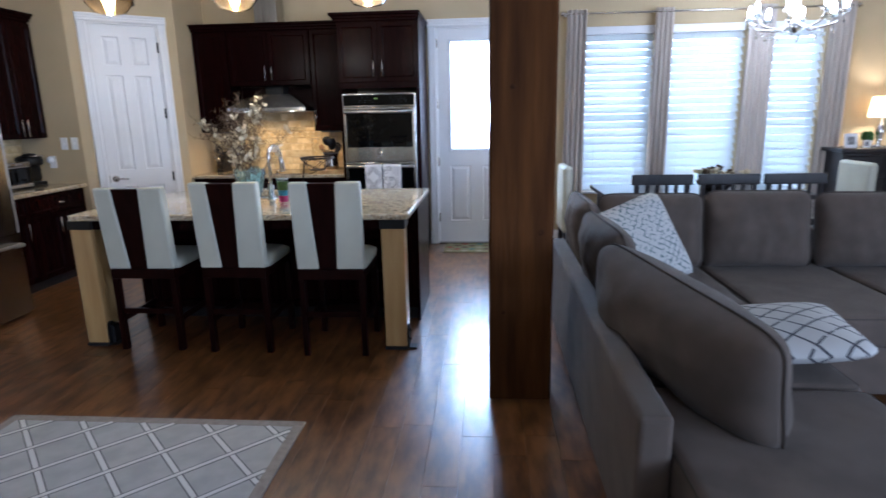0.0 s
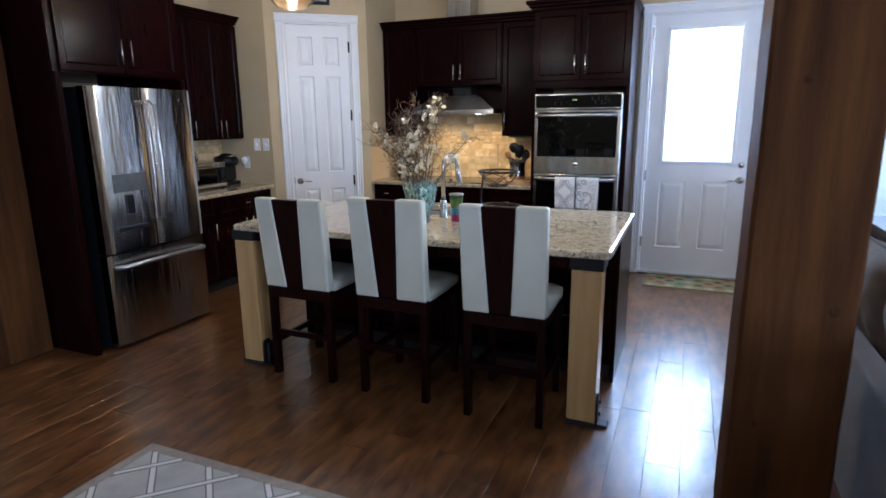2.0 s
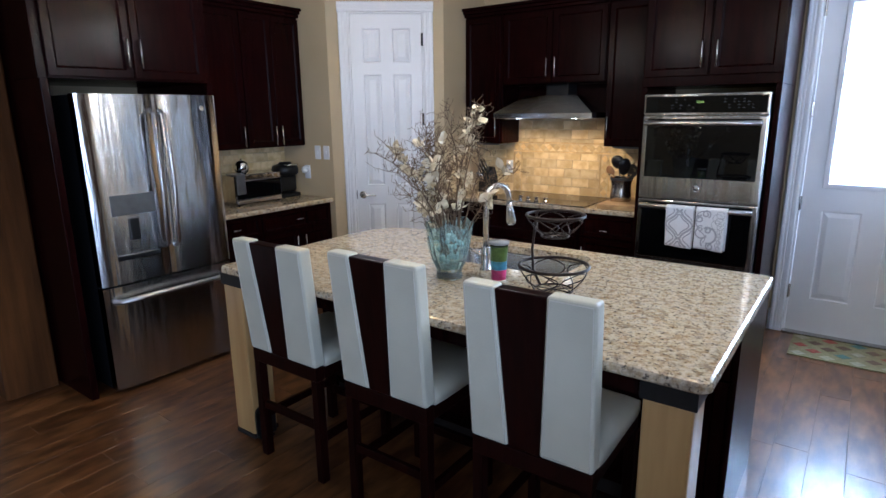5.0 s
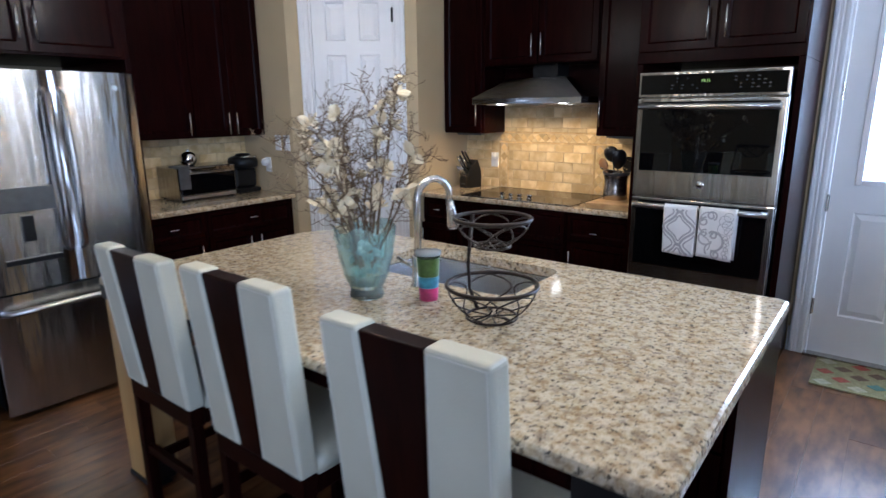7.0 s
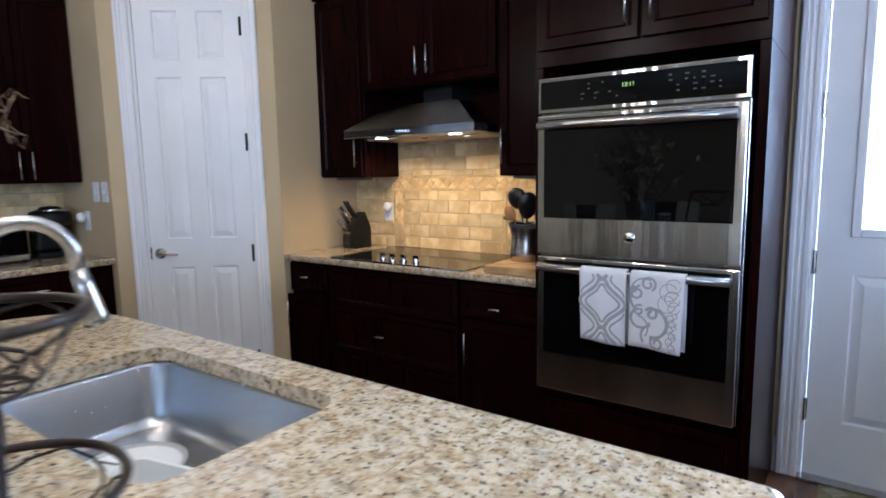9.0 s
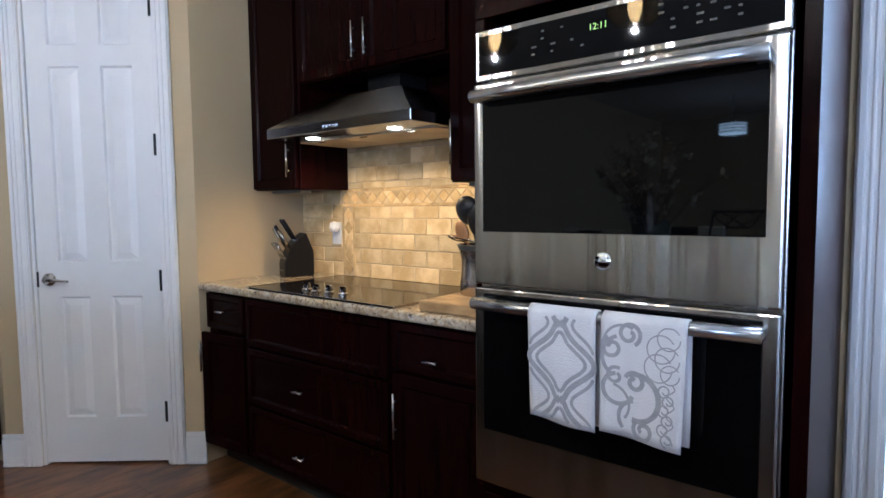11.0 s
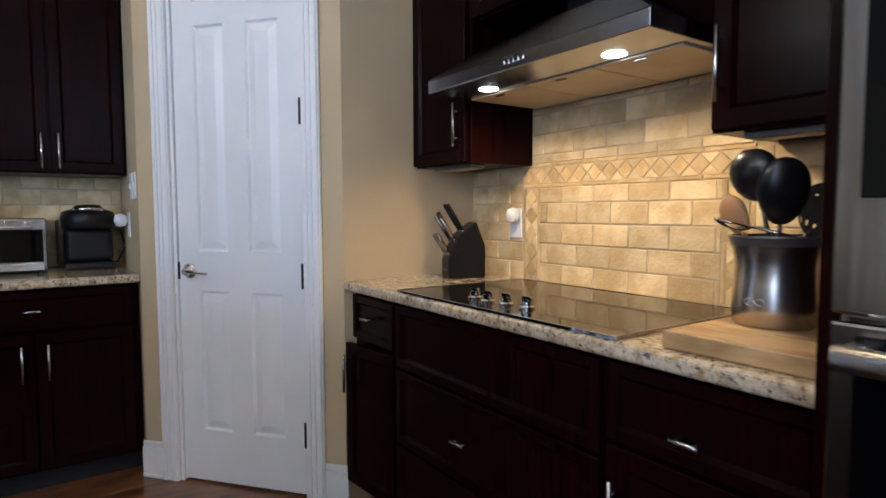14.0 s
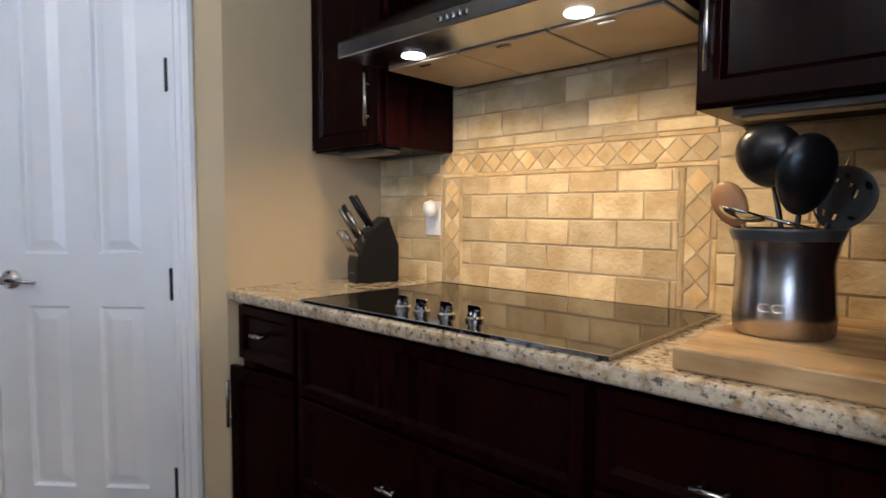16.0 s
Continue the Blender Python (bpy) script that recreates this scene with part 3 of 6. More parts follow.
def oven_door(z0, z1, wz0, wz1, hz):
    dp = part("oven_door", bx(-0.376, 0.376, -0.04, -0.001, z0, z1, 0.005), STEEL, ov, "stainless steel framed oven door")
    part("window", bx(-0.345, 0.345, -0.044, -0.0405, wz0, wz1, 0.0015, 1), BLACK_GLASS, dp, "black oven glass")
    h = bmesh.new()
    tube([(-0.35, -0.085, hz), (-0.2, -0.094, hz), (0, -0.097, hz), (0.2, -0.094, hz), (0.35, -0.085, hz)], 0.0165, 14, bm=h)
    for s in (-0.335, 0.335):
        bx(s - 0.014, s + 0.014, -0.088, -0.04, hz - 0.014, hz + 0.014, 0.004, bm=h)
    part("handle", h, STEEL_H, dp, "curved stainless steel bar handle", smooth=True)
    return dp


d1 = oven_door(1.056, 1.604, 1.203, 1.588, 1.562)
b = lathe([(0, 0.004), (0.019, 0.004), (0.022, 0.0)], 20)
bmesh.ops.rotate(b, verts=b.verts[:], matrix=Matrix.Rotation(radians(90), 3, "X"))
bmesh.ops.translate(b, verts=b.verts[:], vec=(0, -0.04, 1.137))
part("badge", b, CHROME, d1, "round chrome badge", smooth=True)
oven_door(0.49, 1.047, 0.648, 1.032, 1.01)

# ---- range hood ----
hd = thing("range_hood", pose(-2.25, BACK - 0.003, 0), "stainless steel pyramid range hood with two lights", "range hood")
b = bx(-0.436, 0.444, -0.52, 0, 1.59, 1.632, 0.002, 1)
lo = [(-0.436, -0.52), (0.444, -0.52), (0.444, 0), (-0.436, 0)]
hi = [(-0.232, -0.335), (0.228, -0.335), (0.228, 0), (-0.232, 0)]
va, vb = [b.verts.new((x, y, 1.6325)) for x, y in lo], [b.verts.new((x, y, 1.773)) for x, y in hi]
for k in range(4):
    b.faces.new((va[k], va[(k + 1) % 4], vb[(k + 1) % 4], vb[k]))
b.faces.new(vb)
part("canopy", b, HOOD_STEEL, hd)
# Near-black collar and an added dark sheet stand for shade in the gap.
part("collar", bx(-0.1, 0.1, -0.2, -0.001, 1.773, 1.869), BLACK_PLASTIC, hd)
part("gap_shade", bx(-0.455, 0.46, -0.022, -0.001, 1.634, 1.868), CHERRY, hd, "dark sheet added for the shaded gap behind the hood")
# Steel tinted cream: the hood lamps' warm light is put into the colour.
FILTER = mat("warm_lit_hood_steel", (0.64, 0.55, 0.41), 0.5, 0.3, second=(0.57, 0.48, 0.35), scale=9)
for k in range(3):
    part("filter", bx(-0.42 + 0.28 * k + 0.004, -0.42 + 0.28 * (k + 1) - 0.004, -0.35, -0.03, 1.583, 1.5895, 0.002, 1), FILTER, hd, "flat steel grease filter, warm lamplight in its colour")
    part("latch", bx(-0.3 + 0.28 * k, -0.26 + 0.28 * k, -0.335, -0.325, 1.579, 1.583), STEEL, hd)
LAMPGLOW = glow_mat("hood_bulb_glow", (1.0, 0.86, 0.62), 14.0)
for x in (-0.26, 0.25):
    lp = part("lamp", lathe([(0, 0.0), (0.03, 0.0), (0.032, 0.0012), (0, 0.0012)], 20, (x, -0.397, 1.5878)), LAMPGLOW, hd, "round glowing hood lamp")
for k in range(5):
    part("button", bx(-0.045 + 0.02 * k - 0.006, -0.045 + 0.02 * k + 0.006, -0.524, -0.52, 1.605, 1.617, 0.001, 1), CHROME, hd)
part("duct", bx(-0.125, 0.125, -0.3, -0.05, UT + 0.08, CEIL, 0.003), STEEL, hd, "stainless steel chimney duct")
for x in (-2.51, -2.0):
    spot("hood_lamp_light", (x, 6.355, 1.572), (x, 6.44, 0.9), 9.3, (1.0, 0.59, 0.21), 155, 0.03)

# ---- island ----
IX0, IX1, IY0, IY1 = -2.605, -0.33, 3.48, 4.77
SX0, SX1, SY0, SY1 = -1.85, -1.12, 4.22, 4.65


def island_top():
    b = bmesh.new()
    n = 6

    def arc(cx, cy, r, a0, a1):
        return [(cx + r * math.cos(radians(a0 + (a1 - a0) * k / n)), cy + r * math.sin(radians(a0 + (a1 - a0) * k / n))) for k in range(n + 1)]
    outer = arc(IX0 + 0.03, IY0 + 0.03, 0.03, 180, 270) + arc(IX1 - 0.03, IY0 + 0.03, 0.03, 270, 360) + arc(IX1 - 0.03, IY1 - 0.03, 0.03, 0, 90) + arc(IX0 + 0.3, IY1 - 0.3, 0.3, 90, 180)
    r = 0.07
    inner = arc(SX0 + r, SY0 + r, r, 180, 270) + arc(SX1 - r, SY0 + r, r, 270, 360) + arc(SX1 - r, SY1 - r, r, 0, 90) + arc(SX0 + r, SY1 - r, r, 90, 180)

    def ring(pts, z):
        return [b.verts.new((x, y, z)) for x, y in pts]

    def inset(pts, d, cx, cy):
        return [(x + (d if x < cx else -d), y + (d if y < cy else -d)) for x, y in pts]
    cx, cy = (IX0 + IX1) / 2, (IY0 + IY1) / 2
    z1, z0 = 0.922, 0.884
    levels = [(0.006, z0), (0.0, z0 + 0.007), (0.0, z1 - 0.012), (0.0035, z1 - 0.0035), (0.012, z1)]
    rings = [ring(inset(outer, d, cx, cy), z) for d, z in levels]
    for a, c in zip(rings, rings[1:]):
        for k in range(len(a)):
            b.faces.new((a[k], a[(k + 1) % len(a)], c[(k + 1) % len(c)], c[k]))
    it, ib = ring(inner, z1), ring(inner, z0)
    for k in range(len(it)):
        b.faces.new((it[k], it[(k + 1) % len(it)], ib[(k + 1) % len(it)], ib[k]))
    m = len(it)
    for top, hole in ((rings[-1], it), (rings[0], ib)):
        for k in range(m):
            b.faces.new((top[k], top[(k + 1) % m], hole[(k + 1) % m], hole[k]))
    return b


tagged(part("island_countertop", island_top(), GRANITE), "polished speckled beige granite island top with sink cutout", "countertop")
isl = thing("kitchen_island", pose(0, 0, 0), "dark cherry kitchen island with pale pine corner posts", "island")
IB0, IB1 = 4.06, 4.735
part("body", bx(-2.5, -0.362, IB0 + 0.021, IB1, 0.1, 0.685), CHERRY, isl)
ap = bx(-2.5, -0.362, IB0 + 0.021, SY0 - 0.03, 0.6855, 0.883)
bx(-2.5, -0.362, SY1 + 0.025, IB1, 0.6855, 0.883, bm=ap)
bx(-2.5, SX0 - 0.03, SY0 - 0.0295, SY1 + 0.0245, 0.6855, 0.883, bm=ap)
bx(SX1 + 0.03, -0.362, SY0 - 0.0295, SY1 + 0.0245, 0.6855, 0.883, bm=ap)
part("upper_body", ap, CHERRY, isl)
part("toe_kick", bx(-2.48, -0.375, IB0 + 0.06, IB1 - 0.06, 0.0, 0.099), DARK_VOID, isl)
for k in range(4):
    x0 = -2.5 + k * 0.5345
    d = part("door", shaker(x0 + 0.004, x0 + 0.5305, 0.11, 0.68, IB0), CHERRY, isl)
    part("handle", bar_handle(x0 + 0.27, 0.4, IB0, 0.06, False), NICKEL, d, "brushed nickel handle")
    part("drawer_front", shaker(x0 + 0.004, x0 + 0.5305, 0.69, 0.87, IB0, rail=0.035), CHERRY, isl)
part("end_panel", bx(-0.3615, -0.342, IB0, IB1, 0.0, 0.883, 0.002), CHERRY, isl)
part("end_panel", bx(-2.52, -2.5005, IB0, IB1, 0.0, 0.883, 0.002), CHERRY, isl)
part("apron", bx(-2.49, -0.38, 3.52, 3.545, 0.82, 0.883), CHERRY, isl)
for x in (-2.537, -0.442):
    lg = part("corner_post", bx(x - 0.073, x + 0.073, 3.5, 3.646, 0.022, 0.822, 0.008), KNOTTY, isl, "pale varnished pine post")
    br = prism([(0, -0.036), (0.012, -0.036), (0.012, 0.036), (0, 0.036)], 0.0, 0.13, 0.004)
    cyl((0, 0, 0.13), (0.012, 0, 0.13), 0.036, 20, bm=br)
    bx(0, 0.06, -0.036, 0.036, 0.0, 0.012, 0.004, bm=br)
    for bz in (0.06, 0.125):
        cyl((0.012, 0, bz), (0.022, 0, bz), 0.011, 8, bm=br)
    bmesh.ops.translate(br, verts=br.verts[:], vec=(x + 0.0735, 3.545, 0.003))
    part("foot_bracket", br, BLACK_PLASTIC, isl, "black bolted bracket at the post foot")
    part("cap", bx(x - 0.082, x + 0.082, 3.492, 3.655, 0.8225, 0.8835, 0.003), BLACK_PLASTIC, lg, "dark painted post cap")
    part("foot", bx(x - 0.076, x + 0.076, 3.497, 3.649, 0.0, 0.0215, 0.002), DARK_VOID, lg, "dark post foot")

# ---- stools ----


def stool(m):
    ob = thing("counter_stool", m, "counter stool with white leather back, dark wood stripe and legs", "stool", "stools at the island")
    W, z0, z1 = 0.235, 0.555, 1.08

    def back_y(z):
        return -0.005 - 0.05 * (z - z0) / (z1 - z0)

    def slab(xa0, xb0, xa1, xb1, front, rear, za, zb, bev):
        b = bmesh.new()
        vs = []
        for z, xa, xb in ((za, xa0, xb0), (zb, xa1, xb1)):
            y = back_y(z)
            vs += [b.verts.new(v) for v in ((xa, y + front, z), (xb, y + front, z), (xb, y + rear, z), (xa, y + rear, z))]
        for f in ((0, 1, 2, 3), (4, 5, 6, 7), (0, 1, 5, 4), (1, 2, 6, 5), (2, 3, 7, 6), (3, 0, 4, 7)):
            b.faces.new([vs[k] for k in f])
        bmesh.ops.recalc_face_normals(b, faces=b.faces[:])
        bmesh.ops.bevel(b, geom=b.edges[:], offset=bev, segments=3, affect="EDGES", profile=0.5)
        return b
    part("back_stripe", slab(-0.078, 0.038, -0.112, 0.072, 0.003, 0.058, z0, z1 - 0.006, 0.006), STAIN, ob, "dark stained wooden stripe")
    for a0, a1, c0, c1 in ((-W + 0.005, -0.079, -W, -0.1125), (0.039, W - 0.005, 0.0725, W)):
        p = part("back_cushion", slab(a0, a1, c0, c1, 0.0, 0.064, z0, z1, 0.012), WHITE_LEATHER, ob, "white leather back cushion", smooth=False)
        st = bmesh.new()
        pts = []
        for z, xa, xb in ((z0 + 0.012, a0, a1), (z1 - 0.012, c0, c1)):
            pts.append((xa + 0.011, back_y(z) - 0.0005, z))
            pts.append((xb - 0.011, back_y(z) - 0.0005, z))
        loop = [pts[0], pts[1], pts[3], pts[2]]
        for k in range(4):
            tube([loop[k], loop[(k + 1) % 4]], 0.0016, 5, bm=st)
        part("stitching", st, PIPING, p, "cream stitched seam")
    part("back_rail", bx(-0.228, 0.228, 0.0, 0.05, 0.49, 0.553, 0.004), STAIN, ob)
    sc = bmesh.new()
    n = 10
    grid = {}
    for i in range(n + 1):
        for j in range(n + 1):
            u, v = i / n * 2 - 1, j / n * 2 - 1
            z = 0.625 - 0.03 * max(abs(u), abs(v)) ** 6 - 0.006 * (u * u + v * v)
            grid[i, j] = sc.verts.new((u * 0.228 * (1 - 0.02 * abs(v) ** 8), 0.275 + v * 0.215, z))
    for i in range(n):
        for j in range(n):
            sc.faces.new((grid[i, j], grid[i + 1, j], grid[i + 1, j + 1], grid[i, j + 1]))
    rim = [grid[i, 0] for i in range(n)] + [grid[n, j] for j in range(n)] + [grid[i, n] for i in range(n, 0, -1)] + [grid[0, j] for j in range(n, 0, -1)]
    low = [sc.verts.new((v.co.x, v.co.y, 0.545)) for v in rim]
    for k in range(len(rim)):
        sc.faces.new((rim[k], rim[(k + 1) % len(rim)], low[(k + 1) % len(rim)], low[k]))
    sc.faces.new(low)
    part("seat", sc, WHITE_LEATHER, ob, "padded white leather seat", smooth=True)
    part("seat_frame", bx(-0.222, 0.222, 0.055, 0.485, 0.49, 0.544, 0.004), STAIN, ob)
    for x in (-0.207, 0.207):
        part("leg", bx(x - 0.021, x + 0.021, 0.002, 0.044, 0.0, 0.4895, 0.003), STAIN, ob)
        part("leg", bx(x - 0.021, x + 0.021, 0.438, 0.48, 0.0, 0.4895, 0.003), STAIN, ob)
        part("stretcher", bx(x - 0.011, x + 0.011, 0.0445, 0.4375, 0.19, 0.225, 0.002), STAIN, ob)
    part("stretcher", bx(-0.1855, 0.1855, 0.45, 0.472, 0.15, 0.19, 0.002), STAIN, ob)
    part("stretcher", bx(-0.1855, 0.1855, 0.012, 0.034, 0.25, 0.285, 0.002), STAIN, ob)
    return ob


SD = Matrix.Diagonal((0.965, 1, 1.028, 1))
st1 = stool(pose(-2.105, 3.44, 0) @ SD)
copy_thing(st1, pose(-1.472, 3.415, 0) @ SD)
copy_thing(st1, pose(-0.822, 3.38, 0, 0, 0, 1) @ SD)

# ---- refrigerator wall ----
WAVY = brushed(mat("fridge_steel", (0.5, 0.495, 0.49), 0.18, 1.0, second=(0.56, 0.555, 0.55), scale=30, stretch=(1, 1, 0.12), bump=0.9, bump_scale=9.0), 0.95)
WAVY.node_tree.nodes["Bump"].inputs["Distance"].default_value = 0.009
DARK_STEEL = mat("grey_appliance_plastic", (0.11, 0.115, 0.12), 0.35, 0.6, second=(0.14, 0.145, 0.15), scale=20)
LW = pose(-3.53, 3.318, 0, 0, 0, 90)
fg = thing("refrigerator", LW, "stainless steel french door refrigerator with ice dispenser", "refrigerator")
part("body", bx(0.01, 0.83, 0.085, 0.78, 0.03, 1.765, 0.004), BLACK_PLASTIC, fg, "black refrigerator cabinet")
part("foot_grille", bx(0.03, 0.81, 0.1, 0.7, 0.0, 0.0295), BLACK_PLASTIC, fg)


def bowed(x0, x1, z0, z1, hole=None):
    """A slightly bowed steel door, its face to -y; hole: a recess."""
    b = bmesh.new()
    n = 12
    xs = sorted({x0 + (x1 - x0) * k / n for k in range(n + 1)} | (set(hole[:2]) if hole else set()))
    zs = [z0, *(hole[2:] if hole else ()), z1]

    def fy(x):
        u = (x - x0) / (x1 - x0) * 2 - 1
        return -0.012 * (1 - u * u) + 0.012 * abs(u) ** 12
    for xa, xb in zip(xs, xs[1:]):
        for za, zb in zip(zs, zs[1:]):
            if hole and hole[0] - 1e-6 < xa and xb < hole[1] + 1e-6 and hole[2] - 1e-6 < za and zb < hole[3] + 1e-6:
                continue
            b.faces.new([b.verts.new(v) for v in ((xa, fy(xa), za), (xb, fy(xb), za), (xb, fy(xb), zb), (xa, fy(xa), zb))])
    bmesh.ops.remove_doubles(b, verts=b.verts[:], dist=1e-5)
    for f in b.faces:
        f.smooth = True
    edge = bx(x0, x1, 0.0125, 0.08, z0, z1)
    return join(edge, b)


LD = part("left_door", bowed(0.002, 0.417, 0.68, 1.77, (0.1, 0.36, 0.82, 1.205)), WAVY, fg, "stainless steel fridge door with dispenser")
part("right_door", bowed(0.423, 0.838, 0.68, 1.77), WAVY, fg, "stainless steel fridge door")
part("freezer_drawer", bowed(0.002, 0.838, 0.035, 0.668), WAVY, fg, "stainless steel freezer drawer")
part("dispenser_panel", bx(0.1, 0.36, -0.012, 0.012, 1.085, 1.205, 0.003), DARK_STEEL, LD, "grey dispenser control panel")
rc = bx(0.1, 0.36, 0.0128, 0.0168, 0.82, 1.084)
part("dispenser_recess", rc, DARK_STEEL, LD, "grey dispenser recess")
part("dispenser_tray", bx(0.105, 0.355, -0.008, 0.0125, 0.821, 0.845, 0.003), BLACK_PLASTIC, LD)
part("paddle", bx(0.2, 0.255, -0.002, 0.0125, 0.93, 1.06, 0.004), BLACK_PLASTIC, LD, "black dispenser paddle")
for sx in (-1, 1):
    xx = 0.42 + sx * 0.032
    h = tube([(xx, -0.01, 0.86), (xx, -0.062, 0.885), (xx + sx * 0.004, -0.07, 1.1), (xx + sx * 0.006, -0.075, 1.27), (xx + sx * 0.004, -0.07, 1.44), (xx, -0.062, 1.655), (xx, -0.01, 1.68)], 0.0135, 12)
    part("door_handle", h, STEEL, fg, "long curved steel bar handle", smooth=True)
h = tube([(0.05, -0.005, 0.585), (0.075, -0.06, 0.59), (0.25, -0.075, 0.595), (0.42, -0.078, 0.597), (0.59, -0.075, 0.595), (0.765, -0.06, 0.59), (0.79, -0.005, 0.585)], 0.016, 12)
part("drawer_handle", h, STEEL_H, fg, "curved steel drawer handle", smooth=True)
b = lathe([(0, 0.003), (0.014, 0.003), (0.017, 0.0)], 16)
bmesh.ops.rotate(b, verts=b.verts[:], matrix=Matrix.Rotation(radians(90), 3, "X"))
bmesh.ops.translate(b, verts=b.verts[:], vec=(0.73, -0.009, 1.69))
part("badge", b, CHROME, fg, "round chrome badge")

LC = -3.61
ob = cabinet("refrigerator_surround", pose(LC, 3.2, 0, 0, 0, 90), 1.0, LC - LEFT - 0.003, 0.6, [
    ("door", 0.045, 0.5, 1.86, 2.44, 0.465, 2.0, 0.16, True), ("door", 0.505, 0.96, 1.86, 2.44, 0.54, 2.0, 0.16, True)], "dark cherry refrigerator surround with double doors above", z0=1.85)
part("side_panel", bx(0.0, 0.04, 0.0, LC - LEFT - 0.003, 0.0, 1.849, 0.003), CHERRY, ob)
part("side_panel", bx(0.962, 0.998, 0.0, LC - LEFT - 0.003, 0.0, 1.849, 0.003), CHERRY, ob)
cr = bmesh.new()
for o, a, c in ((0.012, OT, OT + 0.025), (0.034, OT + 0.025, OT + 0.05), (0.056, OT + 0.05, OT + 0.08)):
    bx(LEFT + 0.003, LC + o, 3.2 - o, 4.2 + o * 0.4, a + 0.0005, c, 0.004, bm=cr)
tagged(part("crown_moulding", cr, CHERRY), "stepped dark cherry crown moulding over the refrigerator", "moulding")

# left run of cabinets and counter
LB = -3.9
cabinet("base_cabinet", pose(LB, 4.205, 0, 0, 0, 90), 0.5, LB - LEFT - 0.003, 0.875, [
    ("drawer", 0.01, 0.49, 0.70, 0.865, 0.25, 0.785, 0.065, False), ("door", 0.01, 0.49, 0.11, 0.69, 0.44, 0.57, 0.15, True)], "dark cherry base cabinet beside the refrigerator", toe=0.1, group="side wall base cabinets")
cabinet("base_cabinet", pose(LB, 4.706, 0, 0, 0, 90), 0.765, LB - LEFT - 0.003, 0.875, [
    ("drawer", 0.01, 0.737, 0.70, 0.865, 0.37, 0.785, 0.065, False), ("door", 0.01, 0.371, 0.11, 0.69, 0.33, 0.57, 0.15, True),
    ("door", 0.376, 0.737, 0.11, 0.69, 0.42, 0.57, 0.15, True)], "dark cherry base cabinet with wide drawer and two doors", toe=0.1, group="side wall base cabinets")
tagged(part("countertop", prism([(LEFT + 0.012, 4.203), (-3.882, 4.203), (-3.882, 5.472), (LEFT + 0.012, 5.472)], 0.877, TOP, 0.012, seg=3), GRANITE), "polished speckled beige granite countertop beside the refrigerator", "countertop")
LU = -4.2
UDL = LU - LEFT - 0.003
cabinet("wall_cabinet", pose(LU, 4.205, 0, 0, 0, 90), 0.66, UDL, UT - UZ, [("door", 0.105, 0.655, UZ + 0.005, UT - 0.01, 0.615, UZ + 0.1, 0.16, True)], "dark cherry single door wall cabinet", z0=UZ, group="side wall cabinets")
cabinet("wall_cabinet", pose(LU, 4.867, 0, 0, 0, 90), 0.603, UDL, UT - UZ, [
    ("door", 0.005, 0.297, UZ + 0.005, UT - 0.01, 0.268, UZ + 0.1, 0.16, True), ("door", 0.303, 0.598, UZ + 0.005, UT - 0.01, 0.334, UZ + 0.1, 0.16, True)], "dark cherry double door wall cabinet over the coffee maker", z0=UZ, group="side wall cabinets")
cr = bmesh.new()
for o, a, c in ((0.01, UT, UT + 0.025), (0.03, UT + 0.025, UT + 0.05), (0.05, UT + 0.05, UT + 0.075)):
    bx(LEFT + 0.003, LU + o, 4.225, 5.471, a + 0.0005, c, 0.004, bm=cr)
tagged(part("crown_moulding", cr, CHERRY), "stepped dark cherry crown moulding over the side cabinets", "moulding")

# toaster oven, faces the room
to = thing("toaster_oven", pose(-4.16, 4.68, TOP, 0, 0, 90), "stainless steel toaster oven with dark glass door", "toaster oven")
part("body", bx(0, 0.46, 0.01, 0.33, 0.012, 0.25, 0.01), STEEL, to)
part("door", bx(0.015, 0.445, -0.004, 0.009, 0.055, 0.2, 0.003), BLACK_GLASS, to, "dark glass door")
part("handle", bar_handle(0.23, 0.21, -0.002, 0.36, False, 0.007, 0.025), STEEL_H, to)
part("control_strip", bx(0.015, 0.445, -0.003, 0.009, 0.018, 0.05, 0.002), STEEL_H, to, "steel control strip")
for x, y in ((0.03, 0.03), (0.43, 0.03), (0.03, 0.3), (0.43, 0.3)):
    part("foot", cyl((x, y, 0), (x, y, 0.012), 0.012), BLACK_PLASTIC, to)
om = thing("oven_mitt", pose(-4.145, 4.692, TOP + 0.1, 0, 0, 90), "grey quilted oven mitt hanging on the toaster oven", "oven mitt")
part("mitt", bx(-0.03, 0.05, -0.032, -0.018, 0.0, 0.16, 0.006, 3), DARK_STEEL, om)
part("flap", bx(-0.04, 0.06, -0.016, 0.1, 0.1505, 0.165, 0.006, 3), DARK_STEEL, om)
kt = thing("steel_canister", pose(-4.28, 4.83, TOP + 0.25), "round polished steel canister on the toaster oven", "canister")
part("bowl", lathe([(0, 0), (0.035, 0), (0.055, 0.025), (0.062, 0.055), (0.052, 0.085), (0.03, 0.105), (0, 0.11)], 24), CHROME, kt, smooth=True)
part("knob", lathe([(0, 0.108), (0.009, 0.108), (0.011, 0.12), (0, 0.126)], 12), CHROME, kt, smooth=True)

